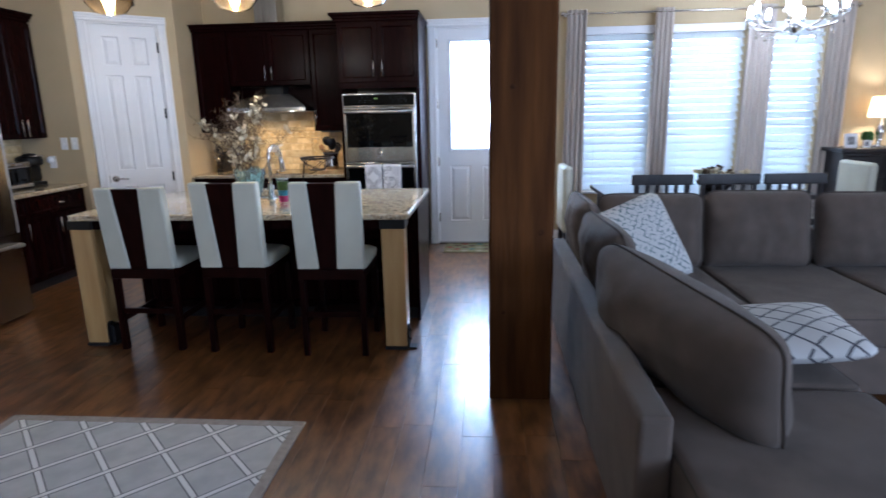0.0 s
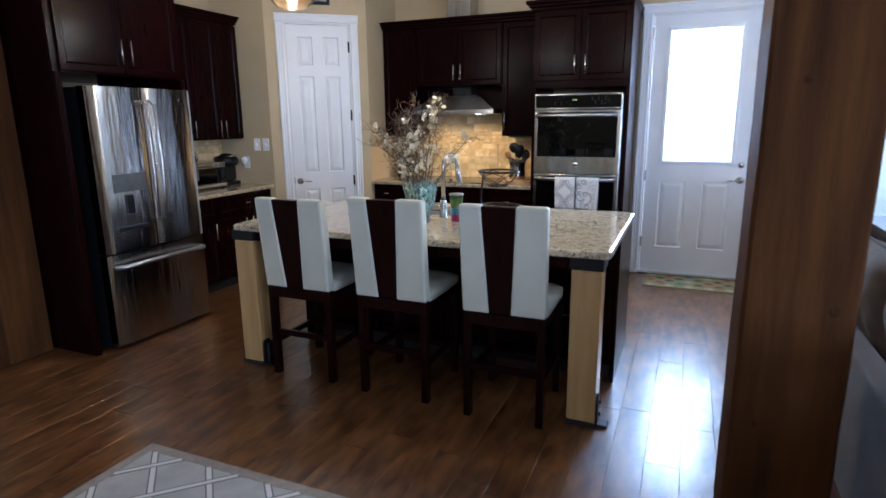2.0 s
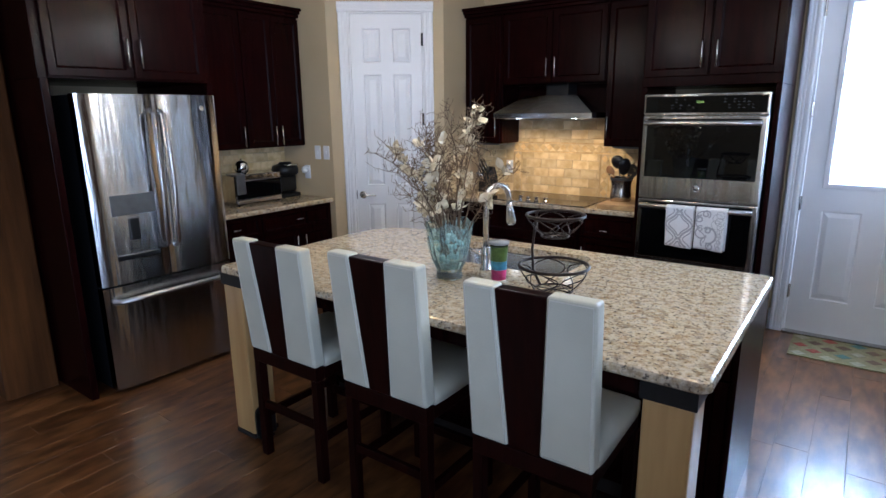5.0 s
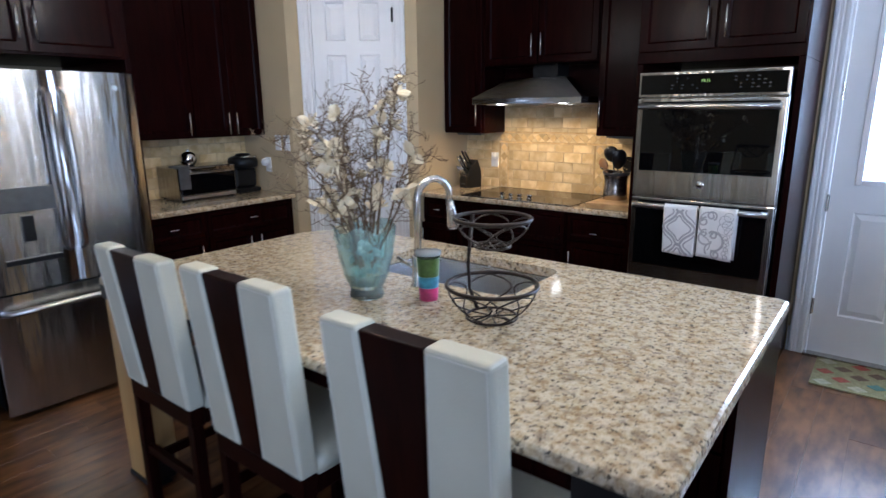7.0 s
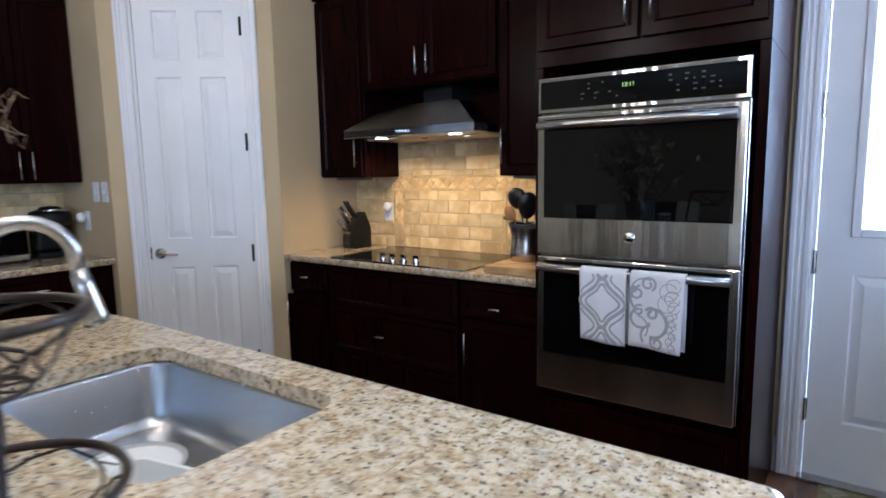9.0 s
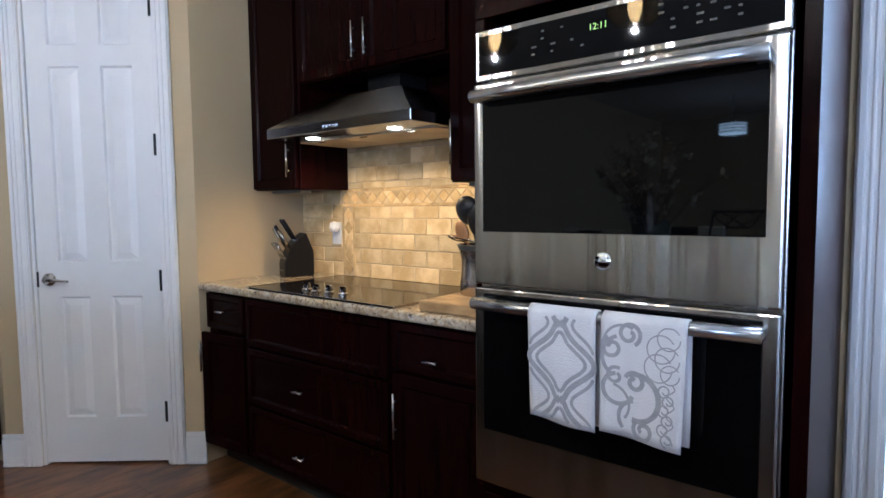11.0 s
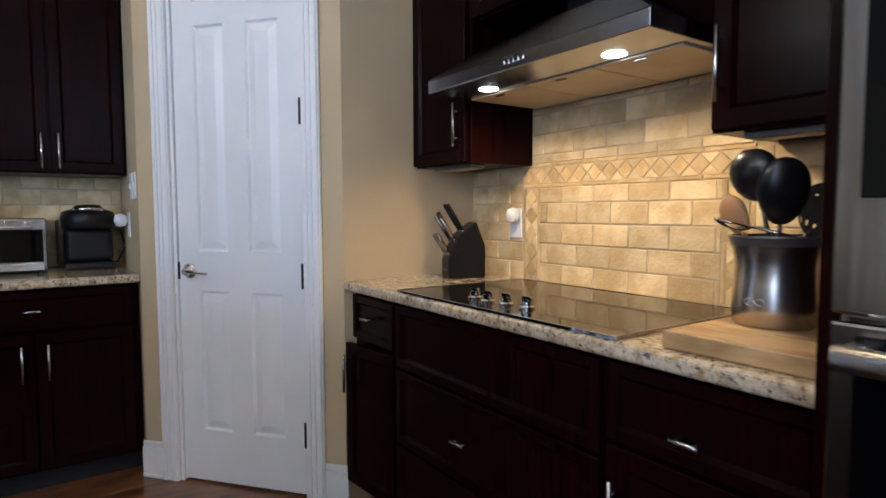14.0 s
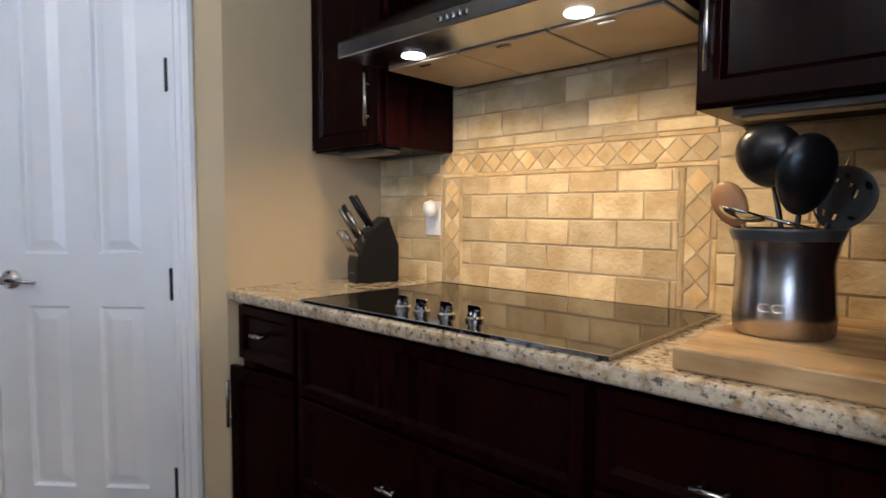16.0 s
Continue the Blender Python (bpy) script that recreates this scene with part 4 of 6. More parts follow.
# coffee maker
cm = thing("coffee_maker", pose(-4.27, 5.31, TOP, 0, 0, 90), "black single cup coffee maker with chrome handle", "coffee maker")
part("base", bx(-0.105, 0.105, -0.03, 0.16, 0.0, 0.035, 0.012), BLACK_PLASTIC, cm)
part("column", bx(-0.102, 0.102, 0.01, 0.16, 0.035, 0.2, 0.03, 4), BLACK_PLASTIC, cm)
part("head", lathe([(0, 0.195), (0.1, 0.195), (0.116, 0.21), (0.118, 0.25), (0.108, 0.278), (0.07, 0.292), (0, 0.295)], 32, (0, 0.05, 0)), BLACK_PLASTIC, cm, "rounded black brew head", smooth=True)
part("lid", lathe([(0, 0.315), (0.05, 0.31), (0.065, 0.295), (0.065, 0.285), (0, 0.285)], 24, (0, 0.04, 0)), BLACK_PLASTIC, cm, smooth=True)
part("lid_handle", tube([(-0.06, -0.03, 0.285), (-0.05, -0.06, 0.29), (0, -0.07, 0.292), (0.05, -0.06, 0.29), (0.06, -0.03, 0.285)], 0.009, 10), CHROME, cm, "chrome lid handle", smooth=True)
part("water_tank", bx(-0.135, -0.108, 0.02, 0.15, 0.03, 0.24, 0.01), glass_mat("smoky_tank", (0.35, 0.38, 0.4), 0.1), cm, "smoky water tank")
part("cord", tube([(0.105, 0.15, 0.2), (0.15, 0.17, 0.18), (0.17, 0.175, 0.1), (0.13, 0.17, 0.02), (0.1, 0.16, 0.02)], 0.004, 6), BLACK_PLASTIC, cm, "black power cord")


def plate(x, z, m, label, kind):
    ob = thing(kind.replace(" ", "_"), m, label, kind)
    part("cover", bx(x - 0.036, x + 0.036, -0.006, 0.0, z - 0.06, z + 0.06, 0.002), WHITE_PAINT, ob)
    if kind == "light switch":
        part("toggle", bx(x - 0.008, x + 0.008, -0.014, -0.006, z - 0.012, z + 0.012, 0.002), WHITE_PAINT, ob)
    else:
        for dz in (-0.022, 0.022):
            part("socket", bx(x - 0.016, x + 0.016, -0.008, -0.0062, z + dz - 0.014, z + dz + 0.014, 0.001, 1), WHITE_PAINT, ob)
    return ob


WS = pose(0, PA.y, 0)
plate(-4.05, 1.31, WS, "white light switch on the tan wall", "light switch")
plate(-3.94, 1.31, WS, "white light switch on the tan wall", "light switch")
plate(-4.2, 1.13, WS, "white wall outlet above the counter", "wall outlet")
af = thing("air_freshener", pose(-4.2, PA.y - 0.008, 1.15), "small white plug-in air freshener", "air freshener")
part("bulb_body", lathe([(0, -0.03), (0.02, -0.025), (0.03, 0), (0.024, 0.025), (0, 0.035)], 16, (0, -0.03, 0)), WHITE_PAINT, af, smooth=True)
pf = thing("picture_frame", PM @ pose(PLEN / 2 - 0.02, 0, 0), "small dark framed picture above the pantry door", "picture")
part("frame", bx(-0.16, 0.16, -0.022, 0, 2.635, 2.86, 0.004), BLACK_PLASTIC, pf)
part("print", bx(-0.13, 0.13, -0.025, -0.0225, 2.665, 2.83), mat("cream_print", (0.6, 0.55, 0.45), 0.7, second=(0.3, 0.26, 0.2), scale=18), pf, "cream print")

# ---- cooktop and its things ----
COOK_GLASS = mat("brown_black_ceramic_glass", (0.007, 0.005, 0.004), 0.06, spec=0.3)
ck = thing("cooktop", pose(-2.245, 6.39, TOP), "black glass electric cooktop with steel knobs", "cooktop")
part("glass_top", bx(-0.45, 0.45, -0.275, 0.275, 0.0, 0.008, 0.003), COOK_GLASS, ck)
trm = bx(-0.456, 0.456, -0.281, -0.2755, 0.0, 0.0095, 0.001, 1)
bx(-0.456, 0.456, 0.2755, 0.281, 0.0, 0.0095, 0.001, 1, bm=trm)
bx(-0.456, -0.4505, -0.2755, 0.2755, 0.0, 0.0095, 0.001, 1, bm=trm)
bx(0.4505, 0.456, -0.2755, 0.2755, 0.0, 0.0095, 0.001, 1, bm=trm)
part("trim", trm, STEEL, ck, "thin steel edge trim")
for x, y in ((-0.145, -0.185), (-0.065, -0.2), (0.005, -0.19), (0.085, -0.185)):
    kb = lathe([(0, 0.008), (0.021, 0.008), (0.021, 0.014), (0.016, 0.018), (0.016, 0.03), (0.0, 0.032)], 20, (x, y, 0))
    bx(x - 0.018, x + 0.018, y - 0.004, y + 0.004, 0.03, 0.042, 0.002, bm=kb)
    part("knob", kb, CHROME, ck, "chrome control knob")

BOARD = mat("oiled_maple", (0.25, 0.135, 0.045), 0.45, second=(0.56, 0.38, 0.17), scale=3.2, detail=9, stretch=(1.2, 3.5, 3.5), bump=0.1, bump_scale=20, low=0.36, high=0.56, shifted=True)
cb = thing("cutting_board", pose(-1.55, 6.4, TOP), "thick oiled maple cutting board on the counter", "cutting board")
for k in range(4):
    part("plank", bx(-0.148, 0.15, -0.26 + 0.13 * k, -0.26 + 0.13 * (k + 1) - 0.0008, 0.0, 0.036, 0.004), BOARD, cb)

uc = thing("utensil_crock", pose(-1.597, 6.38, TOP + 0.036) @ Matrix.Diagonal((0.95, 0.95, 0.97, 1)), "brushed steel utensil crock filled with utensils", "crock")
part("crock", lathe([(0, 0), (0.078, 0), (0.084, 0.006), (0.086, 0.04), (0.082, 0.09), (0.08, 0.13), (0.087, 0.165), (0.094, 0.186), (0.094, 0.19), (0.088, 0.19), (0.08, 0.16), (0.076, 0.1), (0.08, 0.02), (0, 0.012)], 36), mat("satin_crock_steel", (0.5, 0.46, 0.42), 0.27, 1.0, second=(0.56, 0.52, 0.48), scale=30, stretch=(1, 1, 0.05)), uc, smooth=True)
part("rim", lathe([(0.087, 0.166), (0.0955, 0.187), (0.096, 0.192), (0.09, 0.192)], 36), DARK_STEEL, uc, "dark rim band", smooth=True)
em = bmesh.new()
for dx in (-0.011, 0.011):
    tube([(dx + 0.01 * math.cos(a * math.pi / 8), -0.0865, 0.055 + 0.007 * math.sin(a * math.pi / 8)) for a in range(16)], 0.001, 5, True, bm=em)
part("emblem", em, NICKEL, uc, "small stamped emblem")


def utensil(name, label, foot, tip, bowl, material, r=0.006, tilt=0.0, holes=False):
    """A stem from foot to tip with an oval bowl (width, length, depth) on its end."""
    ob = thing(name, uc.matrix_world.copy(), label, "utensil", "utensils in the crock")
    f, t = Vector(foot), Vector(tip)
    d = (t - f).normalized()
    part("stem", tube([f, f.lerp(t, 0.5), t], r, 8, taper=[1.0, 0.9, 0.8]), material, ob, smooth=True)
    b = bmesh.new()
    bmesh.ops.create_uvsphere(b, u_segments=36 if holes else 18, v_segments=24 if holes else 12, radius=1.0)
    for v in b.verts:
        y = v.co.y * bowl[2]
        if v.co.y > 0:
            y = y * 0.25 - bowl[2] * 0.35 * (1 - v.co.x ** 2 - v.co.z ** 2)
        v.co = Vector((v.co.x * bowl[0] * (1 + 0.12 * v.co.z), y, v.co.z * bowl[1]))
    if holes:
        pick = [f for k, f in enumerate(b.faces) if abs(f.calc_center_median().x) < bowl[0] * 0.7 and abs(f.calc_center_median().z) < bowl[1] * 0.7 and k % 3 == 0 and (k // 36) % 2]
        bmesh.ops.delete(b, geom=pick, context="FACES_ONLY")
    rot = d.to_track_quat("Z", "Y").to_matrix().to_4x4()
    bmesh.ops.transform(b, matrix=Matrix.Translation(t + d * bowl[1] * 0.85) @ rot @ Matrix.Rotation(radians(tilt), 4, "Z"), verts=b.verts[:])
    part("bowl", b, material, ob, smooth=True)
    return ob


NYLON = mat("black_nylon", (0.005, 0.005, 0.006), 0.28, second=(0.008, 0.008, 0.009), scale=30)
SPOONWOOD = mat("spoon_beech", (0.38, 0.2, 0.075), 0.5, second=(0.28, 0.14, 0.05), scale=5, stretch=(4, 4, 0.6))
utensil("ladle", "black nylon ladle in the steel crock", (0.02, 0.01, 0.02), (-0.012, -0.05, 0.272), (0.056, 0.056, 0.038), NYLON, tilt=20)
utensil("serving_spoon", "black nylon serving spoon in the steel crock", (0.0, -0.01, 0.02), (0.03, -0.05, 0.225), (0.05, 0.07, 0.022), NYLON)
utensil("slotted_spoon", "black perforated skimmer in the steel crock", (-0.01, 0.01, 0.02), (0.066, 0.0, 0.2), (0.052, 0.056, 0.012), NYLON, tilt=80, holes=True)
utensil("wooden_spoon", "brown wooden spoon in the steel crock", (0.03, 0.0, 0.02), (-0.08, 0.01, 0.2), (0.033, 0.048, 0.012), SPOONWOOD, tilt=90)
utensil("soup_spoon", "polished steel ladle resting over the crock rim", (0.07, -0.03, 0.185), (-0.02, -0.075, 0.212), (0.042, 0.04, 0.016), CHROME, 0.004)
utensil("spatula", "brown wooden spatula in the steel crock", (-0.02, 0.03, 0.02), (0.06, 0.05, 0.25), (0.014, 0.04, 0.005), SPOONWOOD)

kb = thing("knife_block", pose(-2.93, 6.575, TOP, 0, 0, -18) @ Matrix.Diagonal((1.08, 1.0, 1.08, 1)), "black knife block full of steel handled knives", "knife block")
b = bmesh.new()
prof = [(-0.09, 0.0), (0.07, 0.0), (0.07, 0.12), (0.03, 0.215), (-0.05, 0.16), (-0.09, 0.07)]
va = [b.verts.new((-0.045, y, z)) for y, z in prof]
vb = [b.verts.new((0.045, y, z)) for y, z in prof]
b.faces.new(va)
b.faces.new(list(reversed(vb)))
for k in range(len(prof)):
    b.faces.new((va[k], va[(k + 1) % len(prof)], vb[(k + 1) % len(prof)], vb[k]))
bmesh.ops.recalc_face_normals(b, faces=b.faces[:])
bmesh.ops.bevel(b, geom=b.edges[:], offset=0.004, segments=2, affect="EDGES")
part("block", b, BLACK_PLASTIC, kb)
part("label_strip", bx(-0.025, 0.025, -0.092, -0.0905, 0.028, 0.034), DARK_STEEL, kb, "small grey label bar")
kd = Vector((0, -0.55, 0.83)).normalized()
for k, (x, y, z, ln, m2) in enumerate(((-0.03, -0.06, 0.145, 0.11, STEEL), (0.0, -0.055, 0.15, 0.12, BLACK_PLASTIC), (0.03, -0.06, 0.145, 0.1, STEEL), (-0.02, -0.02, 0.18, 0.12, BLACK_PLASTIC), (0.02, -0.02, 0.18, 0.12, BLACK_PLASTIC), (-0.028, -0.085, 0.1, 0.08, STEEL), (0.0, -0.085, 0.1, 0.08, STEEL), (0.028, -0.085, 0.1, 0.08, STEEL))):
    p0 = Vector((x, y, z))
    kn = thing("kitchen_knife", kb.matrix_world.copy(), "kitchen knife standing in the black block", "knife", "knives in the block")
    part("handle", tube([p0, p0 + kd * ln * 0.5, p0 + kd * ln], 0.0085, 8, taper=[0.8, 1.05, 1.0]), m2, kn, smooth=True)
    part("bolster", tube([p0 - kd * 0.012, p0 + kd * 0.004], 0.0088, 8), STEEL, kn)
plate(-2.802, 1.14, pose(0, 6.742, 0), "white wall outlet in the tile backsplash", "wall outlet")
af = thing("air_freshener", pose(-2.785, 6.734, 1.172), "small white plug-in air freshener", "air freshener")
part("bulb_body", lathe([(0, -0.028), (0.02, -0.022), (0.028, 0), (0.022, 0.025), (0, 0.033)], 16, (0, -0.028, 0)), WHITE_PAINT, af, smooth=True)

for x0, x1 in ((-3.0, -2.76), (-1.72, -1.42)):
    ul = thing("under_cabinet_light", pose(0, 0, 0), "slim grey under-cabinet light bar, off", "lamp", "under-cabinet bars")
    part("housing", bx(x0, x1, 6.47, 6.54, 1.354, 1.3685, 0.003), DARK_STEEL, ul)
    part("diffuser", bx(x0 + 0.012, x1 - 0.012, 6.48, 6.53, 1.351, 1.3538, 0.001, 1), mat("frosted_diffuser", (0.3, 0.26, 0.2), 0.5), ul)

# ---- towels on the lower oven handle ----


TOWEL = mat("white_cotton_towel", (0.74, 0.74, 0.76), 0.9, second=(0.68, 0.68, 0.7), scale=12, bump=0.4, bump_scale=260)
PRINT = mat("grey_towel_print", (0.34, 0.34, 0.37), 0.9, second=(0.4, 0.4, 0.43), scale=60, bump=0.4, bump_scale=260)


def towel(x0, x1, z_bot, curves, label, seed):
    rnd = random.Random(seed)
    ob = thing("dish_towel", pose((x0 + x1) / 2, OF - 0.1, 1.01), label, "towel", "towels on the oven handle")
    w2, ph, drop = (x1 - x0) / 2, rnd.uniform(0, 6), z_bot - 1.01

    def front(u, f):
        """The front sheet: u from side to side, f from the handle down."""
        return Vector((u * w2 * (1 - 0.04 * f) + 0.006 * f * math.sin(ph), -0.02 - 0.004 * f - 0.006 * f * math.sin(u * 3.2 + ph), drop * f - 0.006 * f * u * math.cos(ph)))
    b = bmesh.new()
    n = 12
    path = [(0.012, -0.26), (0.016, -0.12), (0.018, 0.0)] + [(0.019 * math.cos(a), 0.019 * math.sin(a)) for a in (0.6, 1.2, 1.57, 2.0, 2.6)]
    rows = [[b.verts.new((((i / n * 2 - 1) * w2), y, z)) for i in range(n + 1)] for y, z in path]
    rows += [[b.verts.new(front(i / n * 2 - 1, k / 12)) for i in range(n + 1)] for k in range(13)]
    for a, c in zip(rows, rows[1:]):
        for i in range(n):
            b.faces.new((a[i], a[i + 1], c[i + 1], c[i]))
    p = part("cloth", b, TOWEL, ob, smooth=True)
    md = p.modifiers.new("thickness", "SOLIDIFY")
    md.thickness, md.offset = 0.004, 0.0
    for curve, wd in curves:
        q = bmesh.new()
        pts = [pt for pt in curve if abs(pt[0]) <= 0.98 and 0.0 <= pt[1] <= 0.99]
        if len(pts) < 2:
            q.free()
            continue
        prev = None
        for k, (u, f) in enumerate(pts):
            a, c = pts[max(0, k - 1)], pts[min(len(pts) - 1, k + 1)]
            t = front(*c) - front(*a)
            nn = Vector((-t.z, 0, t.x)).normalized() * wd / 2
            c0 = front(u, f) + Vector((0, -0.0026, 0))
            now = (q.verts.new(c0 + nn), q.verts.new(c0 - nn))
            if prev and (Vector((pts[k][0] * w2, pts[k][1] * drop)) - Vector((pts[k - 1][0] * w2, pts[k - 1][1] * drop))).length < 0.03:
                q.faces.new((prev[0], now[0], now[1], prev[1]))
            prev = now
        part("print", q, PRINT, p, "grey printed line")
    return ob


def ogee(cu, cf, ru, rf, side):
    return [(cu + side * ru * (math.cos(a) ** 2 * (0.75 + 0.25 * math.cos(4 * a))) * 1.0, cf + rf * math.sin(a)) for a in [k * math.pi / 32 - math.pi / 2 for k in range(33)]]


lat = []
for cu, cf in ((0.0, 0.42), (0.0, 1.12), (0.0, -0.28)):
    for sd in (-1, 1):
        lat += [(ogee(cu, cf, 0.98, 0.37, sd), 0.013), (ogee(cu, cf, 0.74, 0.275, sd), 0.009)]
for cu in (-1.06, 1.06):
    for cf in (0.07, 0.77):
        for sd in (-1, 1):
            lat.append((ogee(cu, cf, 0.7, 0.27, sd), 0.008))


def sweep(cu, cf, r, a0, a1, curl=0.0):
    """An arc of radius r metres on a towel, drawn in to curl times its radius at its end."""
    out = []
    for k in range(31):
        g, q = radians(a0 + (a1 - a0) * k / 30), r * (1 - (1 - curl) * (k / 30) ** 1.5) if curl else r
        out.append((cu + q * math.cos(g) / 0.094, cf + q * math.sin(g) / 0.258))
    return out


scr = [(sweep(-0.3, 0.09, 0.026, 60, -420, 0.25), 0.009), (sweep(-0.72, 0.22, 0.024, 250, -180, 0.25), 0.009), (sweep(-0.42, 0.3, 0.05, 120, 250), 0.009), (sweep(-0.45, 0.19, 0.045, 150, 300), 0.006),
       (sweep(-0.15, 0.5, 0.022, 200, 640, 0.25), 0.01), (sweep(-0.1, 0.63, 0.052, -110, 100), 0.012), (sweep(-0.55, 0.58, 0.035, 20, 260), 0.01), (sweep(-0.62, 0.47, 0.02, 300, -60, 0.3), 0.008),
       (sweep(0.1, 0.9, 0.024, 240, -220, 0.25), 0.01), (sweep(-0.1, 0.82, 0.04, 140, 260), 0.009), (sweep(-0.75, 0.72, 0.045, 40, -80), 0.006)]
for cu, cf, rr in ((0.62, 0.09, 0.024), (0.45, 0.18, 0.03), (0.6, 0.26, 0.026), (0.4, 0.34, 0.03), (0.68, 0.38, 0.02)):
    scr.append((sweep(cu, cf, rr, 0, 330), 0.003))
for k, cf in enumerate((0.52, 0.6, 0.68, 0.76, 0.84, 0.92)):
    scr.append((sweep(0.58 + 0.1 * (k % 2), cf, 0.014, 90, 520, 0.3), 0.0035))
scr.append(([(0.72 + 0.09 * math.sin(k * 0.7), 0.45 + k / 60) for k in range(31)], 0.003))
towel(-1.113, -0.936, 0.75, lat, "white dish towel with grey lattice on the oven handle", 1)
towel(-0.922, -0.735, 0.752, scr, "white dish towel with grey scrolls on the oven handle", 2)

# ---- sink, faucet and things on the island ----
sk = thing("kitchen_sink", pose(0, 0, 0), "undermount stainless steel kitchen sink with dishes", "sink")
b = bmesh.new()


def rrect(x0, x1, y0, y1, r, z, n=5):
    out = []
    for cx, cy, a0 in ((x0 + r, y0 + r, 180), (x1 - r, y0 + r, 270), (x1 - r, y1 - r, 0), (x0 + r, y1 - r, 90)):
        out += [(cx + r * math.cos(radians(a0 + 90 * k / n)), cy + r * math.sin(radians(a0 + 90 * k / n)), z) for k in range(n + 1)]
    return out


e = 0.008
rings = [[b.verts.new(p) for p in rrect(SX0 - e + g, SX1 + e - g, SY0 - e + g, SY1 + e - g, 0.075, z)] for g, z in ((-0.012, 0.882), (0, 0.882), (0.004, 0.87), (0.01, 0.73), (0.02, 0.705), (0.05, 0.7005), (0.2, 0.7))]
for a, c in zip(rings, rings[1:]):
    for k in range(len(a)):
        b.faces.new((a[k], a[(k + 1) % len(a)], c[(k + 1) % len(c)], c[k]))
b.faces.new(rings[-1])
part("basin", b, mat("sink_steel", (0.55, 0.56, 0.58), 0.26, 1.0, second=(0.6, 0.61, 0.63), scale=5, rough_var=0.04), sk, smooth=True)
part("drain", lathe([(0, 0.703), (0.025, 0.703), (0.04, 0.706), (0.045, 0.7025)], 24, (-1.48, 4.42, 0)), CHROME, sk, smooth=True)

pl = thing("dinner_plate", pose(-1.62, 4.44, 0.7015), "white glass plate lying in the sink", "plate")
part("dish", lathe([(0, 0.004), (0.07, 0.004), (0.12, 0.018), (0.122, 0.02), (0.07, 0.0), (0, 0.0)], 28), mat("white_glazed_dish", (0.75, 0.76, 0.77), 0.15), pl, smooth=True)
bo = thing("food_container", pose(-1.4, 4.36, 0.7065, 0, 0, 12), "white plastic food container in the sink", "container")
b = bmesh.new()
rings = [[b.verts.new(p) for p in rrect(-0.09 - g, 0.09 + g, -0.06 - g, 0.06 + g, 0.02 + g, z)] for g, z in ((0, 0), (0.012, 0.075), (0.017, 0.076), (0.017, 0.082), (0.01, 0.08), (-0.003, 0.004))]
b.faces.new(rings[0])
for a, c in zip(rings, rings[1:]):
    for k in range(len(a)):
        b.faces.new((a[k], a[(k + 1) % len(a)], c[(k + 1) % len(c)], c[k]))
b.faces.new(rings[-1])
part("tub", b, mat("white_plastic", (0.72, 0.72, 0.7), 0.4), bo)
gc = thing("plastic_cup", pose(-1.34, 4.52, 0.715, 62, 0, 30), "pale translucent plastic cup lying in the sink", "cup")
part("cup", lathe([(0, 0), (0.03, 0), (0.032, 0.004), (0.042, 0.11), (0.043, 0.112), (0.041, 0.112), (0.03, 0.006), (0, 0.005)], 24), mat("frosted_plastic", (0.45, 0.47, 0.52), 0.3), gc, smooth=True)
for x, y, a in ((-1.6, 4.43, 20), (-1.57, 4.38, 60)):
    fk = thing("dinner_fork", pose(x, y, 0.724, 0, 3, a), "steel dinner fork lying in the sink", "cutlery")
    b = tube([(-0.09, 0, 0), (0, 0, 0.003), (0.05, 0, 0)], 0.0035, 6)
    for dy in (-0.008, 0, 0.008):
        tube([(0.05, 0, 0), (0.06, dy, 0), (0.1, dy, 0.004)], 0.0016, 5, bm=b)
    part("fork", b, CHROME, fk, smooth=True)

fc = thing("kitchen_faucet", pose(-1.457, 4.142, 0.922), "brushed nickel gooseneck faucet on the island", "faucet")
part("base", lathe([(0, 0), (0.028, 0), (0.028, 0.006), (0.023, 0.012), (0.021, 0.07), (0.022, 0.11), (0.019, 0.115), (0, 0.115)], 24), NICKEL, fc, smooth=True)
pts = [(0, 0, 0.11), (0, 0, 0.3)] + [(0, 0.075 - 0.075 * math.cos(a), 0.32 + 0.075 * math.sin(a)) for a in [k * math.pi / 10 for k in range(0, 10)]] + [(0, 0.152, 0.3)]
turn = Matrix.Rotation(radians(-14), 3, "Z")
part("gooseneck", tube([turn @ Vector(p) for p in pts], 0.0135, 14), NICKEL, fc, smooth=True)
q = [turn @ Vector(p) for p in ((0, 0.152, 0.305), (0, 0.159, 0.27), (0, 0.169, 0.215), (0, 0.173, 0.2))]
part("spray_head", tube(q, 0.017, 16, taper=[0.85, 1.0, 1.4, 1.3]), NICKEL, fc, "pull-down spray head", smooth=True)
part("lever", tube([(-0.018, 0, 0.075), (-0.05, 0.0, 0.08), (-0.1, 0.0, 0.095)], 0.008, 10, taper=[1.6, 1.0, 0.8]), NICKEL, fc, smooth=True)

